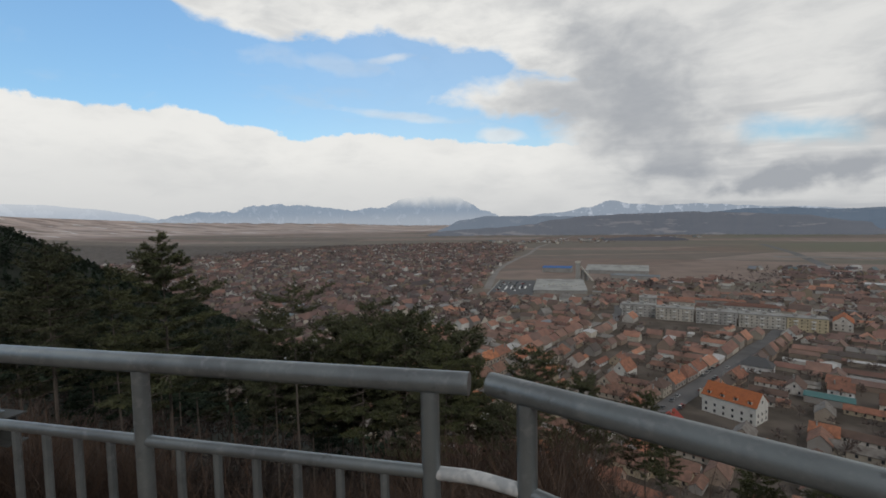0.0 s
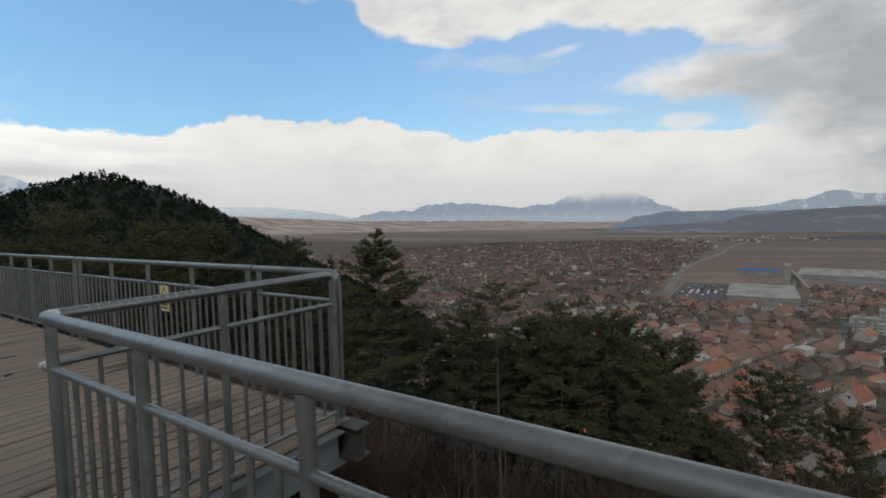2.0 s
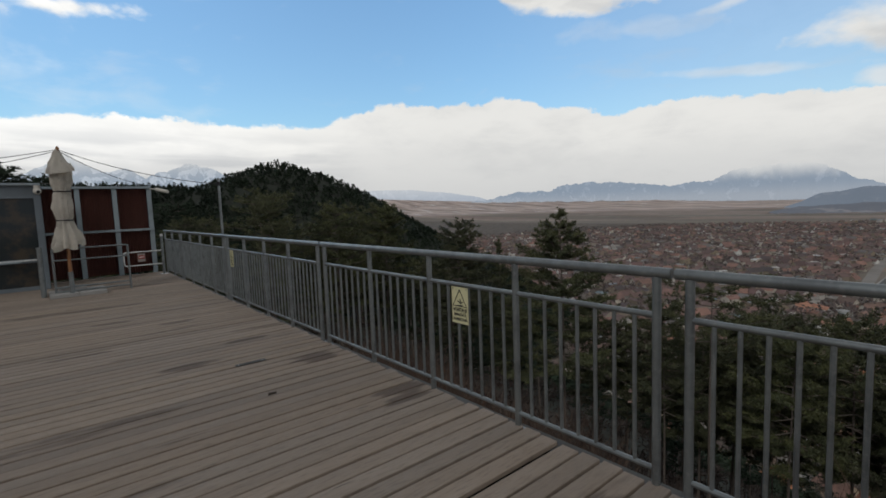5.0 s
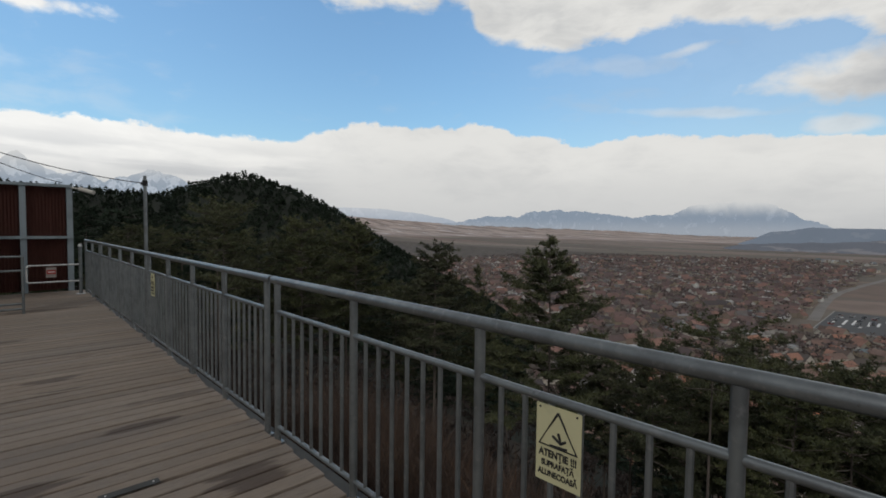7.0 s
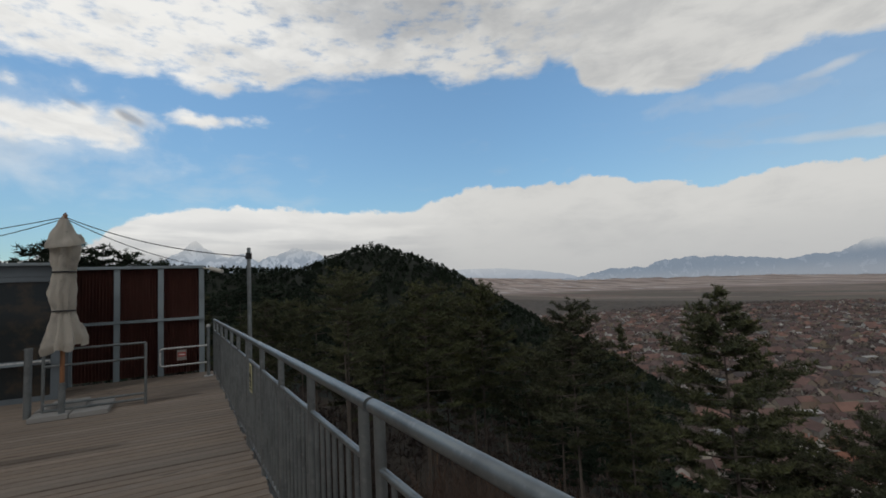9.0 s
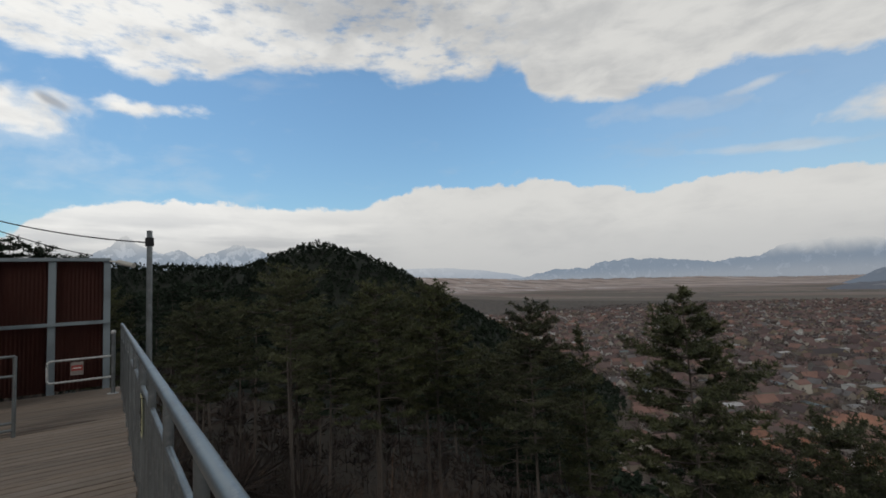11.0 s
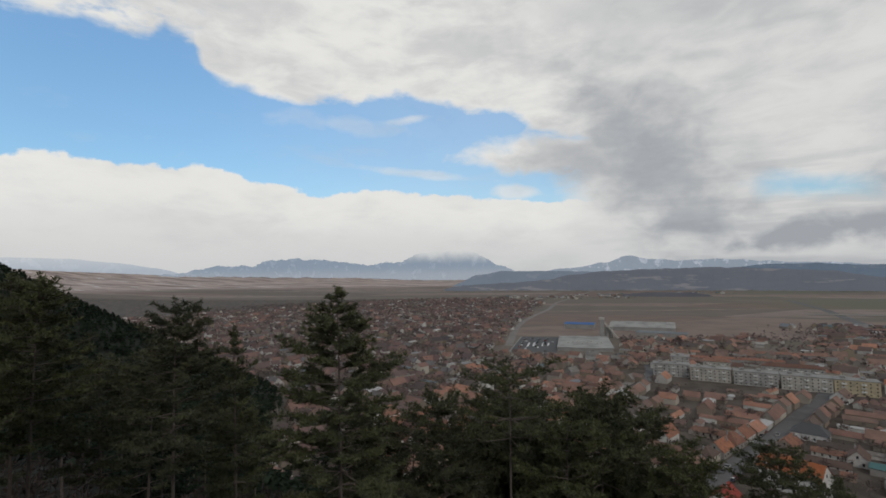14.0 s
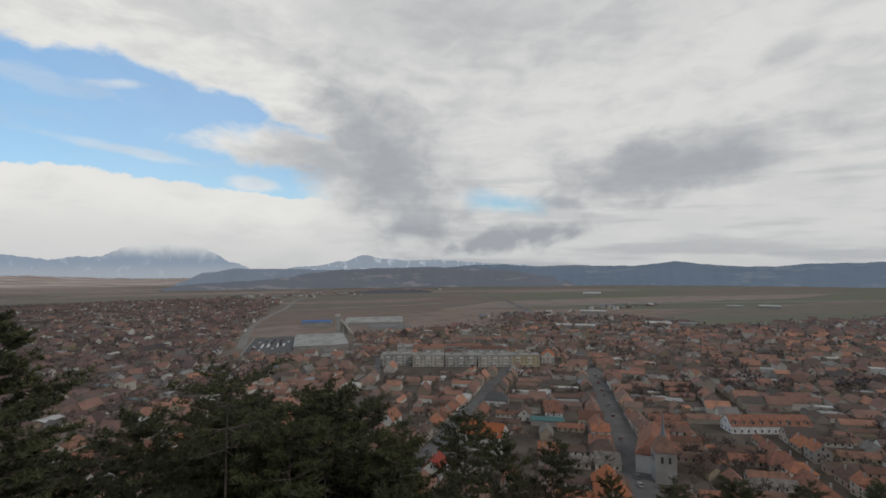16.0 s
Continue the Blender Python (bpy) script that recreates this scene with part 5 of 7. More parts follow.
# ---------------------------------------------------------------- pines
def tuft(verts, faces, p, radius, rng, blades=12, thin=0.094):
    """A spray of needles about a twig's end, mostly pointing up and outwards."""
    for _ in range(blades):
        a, e = rng.uniform(0, TAU), rng.uniform(-0.3, 1.3)
        d = Vector((math.cos(a) * math.cos(e), math.sin(a) * math.cos(e), math.sin(e)))
        s = d.cross(Vector((rng.uniform(-1, 1), rng.uniform(-1, 1), rng.uniform(-1, 1))))
        if s.length < 0.01:
            continue
        s.normalize()
        r = radius * rng.uniform(0.7, 1.15)
        n = len(verts)
        w = radius * thin
        q = p + d * (r * 0.1)
        verts += [tuple(q - s * w), tuple(q + s * w), tuple(p + d * r)]
        faces.append((n, n + 1, n + 2))


def pine(seed, tall, crown, spread, power=0.6, density=1.0, size=1.0, gap=1.0, needles=None, point=0.0):
    """A black pine: bare lower trunk, tiers of limbs that carry flat shelves of needle clumps. The origin is at its foot."""
    rng = random.Random(seed)
    ob = thing("pine_tree", "dark green pine with a bare trunk and ragged crown", "tree", "pines below the terrace")
    lean = Vector((rng.uniform(-0.03, 0.03), rng.uniform(-0.03, 0.03), 1))
    bend_a = rng.uniform(0, TAU)
    far = size > 1.5

    def stem(z):
        w = 0.18 * math.sin(z / tall * 3.0)
        return Vector((lean.x * z + w * math.cos(bend_a), lean.y * z + w * math.sin(bend_a), z))

    bm = bmesh.new()
    tube(bm, [stem(tall * k / 10) for k in range(11)], 0.0065 * tall + 0.02, 9, end_radius=0.015)
    part("trunk", bm, M_BARK, ob, smooth=True)
    limbs = bmesh.new()
    verts, faces = [], []
    z = tall - crown
    while z < tall - 0.35:
        t = (z - (tall - crown)) / crown
        reach = spread * (1 - t) ** power * (0.6 + 0.4 * min(1, t * 4 + 0.2)) + 0.18
        if point:
            reach *= min(1.0, 0.25 + 0.75 * (tall - z) / point)
        count = rng.choice((4, 4, 5, 5, 6))
        a0 = rng.uniform(0, TAU)
        for k in range(count):
            a = a0 + TAU * k / count + rng.uniform(-0.4, 0.4)
            ln = reach * rng.uniform(0.5, 1.15)
            rise = rng.uniform(-0.06, 0.16) + 0.4 * t
            base = stem(z + rng.uniform(-0.15, 0.15))
            tip = base + Vector((math.cos(a) * ln, math.sin(a) * ln, ln * rise))
            mid_ = base.lerp(tip, 0.55) + Vector((0, 0, -0.09 * ln))
            tube(limbs, [base, mid_, tip], 0.01 + 0.011 * ln, 4, caps=False, end_radius=0.008)
            # foliage sits in dense rolls along the outer limb and its side branches, tips turned up
            rolls = [(base.lerp(mid_, 0.7 - 0.55 * t), tip, 0.1)]
            for q in range(max(2, int(ln * (2.0 if far else 3.4) + 0.5))):
                f = rng.uniform(0.35 - 0.2 * t, 0.92)
                c = base.lerp(mid_, f / 0.55) if f < 0.55 else mid_.lerp(tip, (f - 0.55) / 0.45)
                b = a + rng.choice((-1, 1)) * rng.uniform(0.4, 1.1)
                reach_q = min(ln * rng.uniform(0.25, 0.5) * (1.25 - 0.5 * f), 1.3)
                e = c + Vector((math.cos(b) * reach_q, math.sin(b) * reach_q, rng.uniform(-0.05, 0.12) * reach_q))
                rolls.append((c, e, 0.12))
                if not far and reach_q > 0.4:
                    tube(limbs, [c, e], 0.012, 3, caps=False, end_radius=0.005)
            for c, e, up in rolls:
                n = max(2, int((e - c).length / (0.34 if far else 0.135) * density + 1))
                for q in range(n):
                    f = (q + rng.uniform(0.2, 1.0)) / n
                    p = c.lerp(e, f) + Vector((rng.gauss(0, 0.05), rng.gauss(0, 0.05), up * f * f + rng.gauss(0.03, 0.03))) * size
                    tuft(verts, faces, p, rng.uniform(0.18, 0.27) * size, rng, 8 if far else 9, 0.15 if far else 0.135)
        z += rng.uniform(0.5, 0.78) * gap * (0.7 + 0.5 * (1 - t))
    for _ in range(10):
        p = stem(tall - rng.uniform(-0.12, 0.45)) + Vector((rng.gauss(0, 0.07), rng.gauss(0, 0.07), 0))
        tuft(verts, faces, p, 0.2, rng)
    # dead stubs on the bare trunk
    for _ in range(7):
        zz = rng.uniform(0.35, 0.95) * (tall - crown)
        a = rng.uniform(0, TAU)
        b = stem(zz)
        tube(limbs, [b, b + Vector((math.cos(a), math.sin(a), 0.1)) * rng.uniform(0.3, 0.9)], 0.015, 4, caps=False, end_radius=0.004)
    tagged(part("branchwork", limbs, M_BARK, ob), kind="stuff")
    tagged(part("crown", raw_mesh("crown", verts, faces, needles or M_NEEDLE), None, ob), kind="stuff")
    return ob


# kinds 5 and 6 take the darker woods colour, which paints forest shade in
KINDS = [pine(11, 18.0, 9.4, 3.7, 0.46, 1.35, 1.05, 1.06, None, 2.4), pine(12, 18.0, 7.5, 2.9, 0.42, 0.9, 1.0, 0.9), pine(13, 18.0, 7.5, 4.3, 0.38, 0.72, 1.3, 1.1), pine(14, 18.0, 9.0, 2.0, 0.5, 1.0, 1.0, 0.95, None, 2.6), pine(15, 18.0, 8.0, 3.3, 0.34, 0.55, 1.18, 1.0),
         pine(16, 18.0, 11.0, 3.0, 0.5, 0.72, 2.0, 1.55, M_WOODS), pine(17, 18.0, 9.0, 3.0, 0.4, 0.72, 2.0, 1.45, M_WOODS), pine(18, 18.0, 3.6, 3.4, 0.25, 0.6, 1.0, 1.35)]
TALL = 18.0
used = set()


def plant(kind, x, y, top, turn=0.0, girth=1.0):
    """A pine of a kind whose top is at a given height and whose foot is on the slope."""
    z0 = height(x, y) - 0.15
    s = (top - z0) / TALL
    mtx = Matrix.LocRotScale((x, y, z0), Euler((0, 0, turn)), (s * girth, s * girth, s))
    if kind not in used:
        used.add(kind)
        KINDS[kind].matrix_basis = mtx
        return KINDS[kind]
    ob = copy_thing(KINDS[kind], mtx)
    ob.matrix_basis = mtx
    return ob


PINES = [(0, -14.3, 17.2, 1.15, 0.3, 1.0), (1, -20.2, 17.2, 0.8, 1.2, 1.0), (3, -20.3, 20.3, -0.35, 2.0, 0.8), (2, -6.4, 24.6, -3.5, 0.4, 1.0), (7, -9.4, 19.0, -1.2, 2.2, 0.95),
         (2, -9.6, 25.5, -4.2, 3.1, 1.0), (2, -11.8, 24.0, -5.0, 4.4, 0.9), (2, -12.6, 27.5, -6.5, 0.8, 0.9), (2, -7.8, 21.8, -3.9, 5.1, 0.95), (4, -4.3, 22.6, -4.6, 1.1, 1.0), (4, 0.4, 26.0, -5.3, 4.0, 0.95), (2, 2.6, 27.6, -7.4, 1.7, 0.8), (4, 5.8, 27.5, -7.7, 5.0, 0.85), (1, -20.7, 8.3, 2.2, 0.9, 0.85),
         (4, -21.6, 11.3, 1.7, 3.3, 0.95), (1, -24.0, 15.4, 1.7, 5.2, 0.95), (4, -28.6, 7.2, 1.3, 0.2, 1.0), (4, -27.0, 11.6, 0.4, 2.8, 1.1), (1, -33.0, 12.5, 0.6, 1.0, 1.1), (4, -30.5, 17.5, -0.2, 4.4, 1.1), (4, -25.5, 21.0, -1.5, 0.6, 1.0),
         (1, -36.5, 4.0, 2.2, 2.4, 1.0), (4, -31.0, 23.5, -2.5, 3.7, 1.1), (2, -38, 20, -1.0, 1.5, 0.9), (4, -24.5, 26.0, -4.8, 5.5, 0.9), (1, -17.0, 27.0, -5.5, 2.9, 0.9), (4, -13.0, 31.0, -7.5, 1.1, 0.9),
         (1, -40, 11, 1.2, 4.1, 1.0), (7, -26.5, 10.2, 2.45, 1.4, 1.1), (1, -25.9, 16.0, 1.7, 3.0, 1.0), (4, -28.8, 15.0, 1.6, 0.6, 1.0), (4, -31.2, 7.4, 1.2, 2.0, 1.1), (4, -15.6, 27.0, -5.2, 0.2, 1.1), (2, -3.2, 24.8, -6.0, 0.3, 0.8), (2, -5.6, 27.2, -5.6, 2.7, 0.8), (4, -1.3, 23.8, -7.4, 4.9, 1.0), (2, -8.8, 23.6, -5.6, 1.3, 0.8), (4, 1.4, 24.0, -8.6, 3.1, 0.9), (4, -18.4, 25.4, -4.6, 1.0, 1.0), (2, -11.2, 26.4, -4.6, 1.9, 0.8), (4, -43, 2, 3.0, 0.5, 1.0), (4, -2.5, 33, -11.0, 2.6, 0.9), (1, 8.5, 36, -13.5, 3.9, 0.8), (2, 13.0, 33, -13.0, 0.7, 0.8), (4, 20.0, 30, -13.5, 1.9, 0.8),
         (4, 14.6, 29.0, -11.9, 1.2, 1.2), (2, 17.6, 27.4, -11.4, 3.0, 1.1), (4, 20.2, 25.2, -11.0, 0.5, 1.2), (2, 22.4, 22.6, -10.2, 4.2, 1.1), (2, -12.2, 21.4, -3.1, 2.0, 0.8), (2, -4.6, 20.4, -6.0, 5.0, 0.9),
         (4, -11.4, 31.0, -3.9, 0.6, 0.9), (4, -9.3, 30.4, -5.0, 3.6, 1.0), (2, -6.5, 29.6, -5.3, 1.0, 1.0), (2, -4.5, 29.0, -5.4, 5.6, 0.95)]
for row in PINES:
    plant(*row)
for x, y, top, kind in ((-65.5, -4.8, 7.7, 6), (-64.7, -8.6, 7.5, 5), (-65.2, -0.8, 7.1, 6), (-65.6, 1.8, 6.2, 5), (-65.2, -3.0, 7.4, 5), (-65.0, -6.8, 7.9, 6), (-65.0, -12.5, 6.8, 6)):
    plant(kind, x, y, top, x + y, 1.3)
rng = random.Random(3)
spot = [(p[1], p[2]) for p in PINES]
while len(spot) < 98:
    a, d = radians(rng.uniform(8, 100)), rng.uniform(26, 95)
    x, y = -7 - math.sin(a) * d, 4 + math.cos(a) * d
    if min(math.hypot(x - p, y - q) for p, q in spot) < 3.6 or (a < radians(35) and (d < 34 or rng.random() < 0.6)):
        continue
    spot.append((x, y))
    most = 1.4 + d * math.tan(radians(float(np.interp(math.degrees(a), (8, 45, 55, 65, 80, 92, 100), (-5, -4, -1.5, 0.5, 1.8, 2.5, 4.8)))))
    top = min(height(x, y) + rng.uniform(11, 17) * (0.8 if a < radians(35) else 1.0), most - rng.uniform(0, 1.5))
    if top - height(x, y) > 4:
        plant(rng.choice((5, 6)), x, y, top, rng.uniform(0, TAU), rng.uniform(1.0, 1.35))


# ---------------------------------------------------------------- bare shrubs on the slope
def shrub(seed, tall, stems, spread):
    rng = random.Random(seed)
    verts, faces = [], []
    for _ in range(stems):
        a, out = rng.uniform(0, TAU), rng.uniform(0.1, 1.0) * spread
        p = Vector((rng.gauss(0, 0.25), rng.gauss(0, 0.25), 0))
        d = Vector((math.cos(a) * out, math.sin(a) * out, 1)).normalized()
        ln, w = tall * rng.uniform(0.4, 0.95), 0.008
        segs = [(p, d, ln, w)]
        for _k in range(11):
            q = p + d * ln * rng.uniform(0.3, 0.95)
            b = (d + Vector((rng.gauss(0, 0.5), rng.gauss(0, 0.5), rng.uniform(-0.1, 0.4)))).normalized()
            segs.append((q, b, ln * rng.uniform(0.2, 0.45), w * 0.55))
        for q, dd, l, ww in segs:
            s = dd.cross(Vector((rng.uniform(-1, 1), rng.uniform(-1, 1), 0.2))).normalized()
            n = len(verts)
            m2 = q + dd * l * 0.5 + s * l * rng.uniform(-0.06, 0.06)
            tip = q + dd * l
            verts += [tuple(q - s * ww), tuple(q + s * ww), tuple(m2 + s * ww * 0.7), tuple(m2 - s * ww * 0.7), tuple(tip)]
            faces += [(n, n + 1, n + 2, n + 3), (n + 3, n + 2, n + 4)]
    return verts, faces


rng = random.Random(5)
shrubs = [shrub(s, 2.6, 46, 0.55) for s in range(4)]
verts, faces = [], []
for k in range(285):
    x, y = rng.uniform(-30, 14), rng.uniform(6.5, 26)
    tall = rng.uniform(0.7, 1.4)
    if k < 60:
        x, y, tall = rng.uniform(-17, -9.5), rng.uniform(8.0, 12.5), rng.uniform(1.1, 1.45)
    elif k < 120:
        x, y, tall = rng.uniform(-5, 7), rng.uniform(7.0, 14), rng.uniform(0.7, 1.1)
    if k >= 175:
        # taller bare saplings below the corner of the terrace
        a, d = radians(rng.uniform(-1, 21)), rng.uniform(15, 27)
        x, y = 2.0 - math.sin(a) * d, 2.0 + math.cos(a) * d
        tall = (1.5 - 0.47 * d - rng.uniform(0, 2.6) - height(x, y)) / 2.4
        if not 0.6 < tall < 3.2:
            continue
    z = height(x, y)
    sv, sf = shrubs[rng.randrange(4)]
    n, s, a = len(verts), tall, rng.uniform(0, TAU)
    ca, sa = math.cos(a) * s, math.sin(a) * s
    verts += [(x + v[0] * ca - v[1] * sa, y + v[0] * sa + v[1] * ca, z + v[2] * s) for v in sv]
    faces += [tuple(n + i for i in f) for f in sf]
tagged(new("shrubs", raw_mesh("shrubs", verts, faces, M_TWIG)), "leafless brown shrubs covering the slope below the terrace", "shrubs", kind="stuff")


# ---------------------------------------------------------------- far woods
def far_tree(rng, tall, wide):
    """A small conifer seen from afar: ragged sprays about a pointed or rounded crown."""
    verts, faces = [], []
    for k in range(34):
        t = rng.random() ** 0.8
        r = wide * (1 - t) ** 0.55 * rng.uniform(0.5, 1.05)
        a = rng.uniform(0, TAU)
        p = Vector((r * math.cos(a), r * math.sin(a), tall * (0.22 + 0.78 * t)))
        d = Vector((math.cos(a), math.sin(a), rng.uniform(-0.2, 0.9))).normalized()
        s = d.cross(Vector((rng.uniform(-1, 1), rng.uniform(-1, 1), rng.uniform(-1, 1))))
        if s.length < 0.05:
            continue
        s.normalize()
        q, w = wide * rng.uniform(0.35, 0.6), wide * rng.uniform(0.22, 0.36)
        n = len(verts)
        verts += [tuple(p - d * q * 0.6 - s * w), tuple(p - d * q * 0.6 + s * w), tuple(p + d * q * 0.55)]
        faces.append((n, n + 1, n + 2))
    return verts, faces


rng = random.Random(8)
forms = [far_tree(rng, 9.5, 2.7) for _ in range(6)] + [far_tree(rng, 7.5, 3.2) for _ in range(5)]
verts, faces = [], []
planted = 0
for _ in range(66000):
    x, y = rng.uniform(-760, 130), rng.uniform(-380, 420)
    d = math.hypot(x + 8, y - 4)
    if d < 75 or planted > 14500 or d > 600:
        continue
    if y < -20 and x > -120:
        continue
    az = math.degrees(math.atan2(-(x + 5), y - 3))
    if az > 118 or az < -70:
        continue
    z = height(x, y)
    if z < PLAIN + 5:
        continue
    keep = 1.0 if x < -60 else 0.55 if x < -5 else 0.16
    if d > 380:
        keep *= 0.8
    if rng.random() > keep:
        continue
    planted += 1
    fv, ff = forms[rng.randrange(len(forms))]
    n, s, a = len(verts), rng.uniform(0.42, 0.78), rng.uniform(0, TAU)
    ca, sa = math.cos(a) * s * 1.2, math.sin(a) * s * 1.2
    verts += [(x + v[0] * ca - v[1] * sa, y + v[0] * sa + v[1] * ca, z - 1 + v[2] * s) for v in fv]
    faces += [tuple(n + i for i in f) for f in ff]
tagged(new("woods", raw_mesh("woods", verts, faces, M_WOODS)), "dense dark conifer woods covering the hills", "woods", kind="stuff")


# ---------------------------------------------------------------- town
TURN = radians(28.0)
ST, CT = math.sin(TURN), math.cos(TURN)


def uv(x, y):
    return x * ST + y * CT, x * CT - y * ST


def xy(u, v):
    return u * ST + v * CT, u * CT - v * ST


STREETS = [(-1330, 0.0), (-1245, 0.0), (-1160, 0.0), (-1075, 0.0), (-990, 0.0), (-905, 0.0), (-820, 0.0), (-735, 0.0), (-650, 0.02), (-570, 0.0), (-490, -0.02), (-410, 0.0), (-330, 0.0), (-248, 0.02), (-174, -0.01), (-68, 0.125), (33.0, 0.0), (112, 0.03), (196, 0.0), (282, -0.02), (366, 0.0), (450, 0.0), (540, 0.02), (630, 0.0), (720, 0), (810, 0)]


def street_v(k, u):
    v0, slope = STREETS[k]
    return v0 + slope * (u - 240) if u < 470 else v0 + slope * 230


LIMIT = [(-1300, 1300), (-1050, 1400), (-800, 1720), (-450, 1840), (-240, 1800), (-112, 1560), (-110, 560), (36, 590), (60, 735), (150, 745), (250, 790), (380, 890), (585, 800), (645, 640), (1020, 640), (1300, 600)]


def in_town(x, y):
    top = float(np.interp(x, [p[0] for p in LIMIT], [p[1] for p in LIMIT]))
    if x < -120:
        top += 130 * noise.noise((x * 0.006, 1.7, 0.4)) + 60 * noise.noise((x * 0.03, 4.2, 0.4))
    return y < top and height(x, y) < PLAIN + 4


# places kept free for the larger buildings: centre, half sizes in town axes
FREE = [(-22, 662, 75, 85), (40, 850, 140, 90), (60, 478, 32, 18), (110, 462, 36, 16), (150, 446, 34, 16), (195, 432, 40, 16), (84, 246, 22, 16), (41, 298, 12, 9), (140, 184, 14, 14), (250, 224, 44, 16), (50, 224, 12, 9), (33, 735, 12, 12), (140, 490, 90, 20), (135, 272, 13, 9), (121, 322, 10, 8)]


def is_free(x, y, pad=0.0):
    return not any(abs(x - a) < w + pad and abs(y - b) < h + pad for a, b, w, h in FREE)


def house_shape(w, l, h, pitch, over=0.35, hip=False):
    """Wall prism and roof slabs of a house: ridge along its length, origin at the middle of its base."""
    rise = w / 2 * pitch
    W, Lh = w / 2, l / 2
    wall = bmesh.new()
    b = [wall.verts.new(p) for p in ((-W, -Lh, -2), (W, -Lh, -2), (W, Lh, -2), (-W, Lh, -2))]
    t = [wall.verts.new(p) for p in ((-W, -Lh, h), (W, -Lh, h), (W, Lh, h), (-W, Lh, h))]
    for k in range(4):
        wall.faces.new((b[k], b[(k + 1) % 4], t[(k + 1) % 4], t[k]))
    if not hip:
        g0, g1 = wall.verts.new((0, -Lh, h + rise)), wall.verts.new((0, Lh, h + rise))
        wall.faces.new((t[0], t[1], g0)), wall.faces.new((t[2], t[3], g1))
    roof = bmesh.new()
    o, z = over, h - over * pitch
    hp = (w * 0.42 if hip else -over * 0.5)
    for lift in (0.0, 0.16):
        e = [roof.verts.new(p) for p in ((-W - o, -Lh - o, z + lift), (W + o, -Lh - o, z + lift), (W + o, Lh + o, z + lift), (-W - o, Lh + o, z + lift))]
        r0, r1 = roof.verts.new((0, -Lh + hp, h + rise + lift)), roof.verts.new((0, Lh - hp, h + rise + lift))
        roof.faces.new((e[1], e[2], r1, r0)), roof.faces.new((e[3], e[0], r0, r1))
        if hip:
            roof.faces.new((e[0], e[1], r0)), roof.faces.new((e[2], e[3], r1))
        if lift == 0:
            first = (e, r0, r1)
    (f, q0, q1) = first
    for i, j in ((1, 2), (3, 0)) if not hip else ((0, 1), (1, 2), (2, 3), (3, 0)):
        roof.faces.new((f[i], f[j], e[j], e[i]))
    if not hip:
        for a_, b_, c_, d_ in ((f[0], q0, r0, e[0]), (q0, f[1], e[1], r0), (f[2], q1, r1, e[2]), (q1, f[3], e[3], r1)):
            roof.faces.new((a_, b_, c_, d_))
    bmesh.ops.recalc_face_normals(roof, faces=roof.faces)
    bmesh.ops.recalc_face_normals(wall, faces=wall.faces)
    return wall, roof, h + rise


def window_mesh(w=0.95, h=1.35):
    bm = bmesh.new()
    box(bm, -w / 2, w / 2, -0.05, 0.05, -h / 2, h / 2)
    return mesh_of(bm, M_WINDOW)


WINDOW = window_mesh()


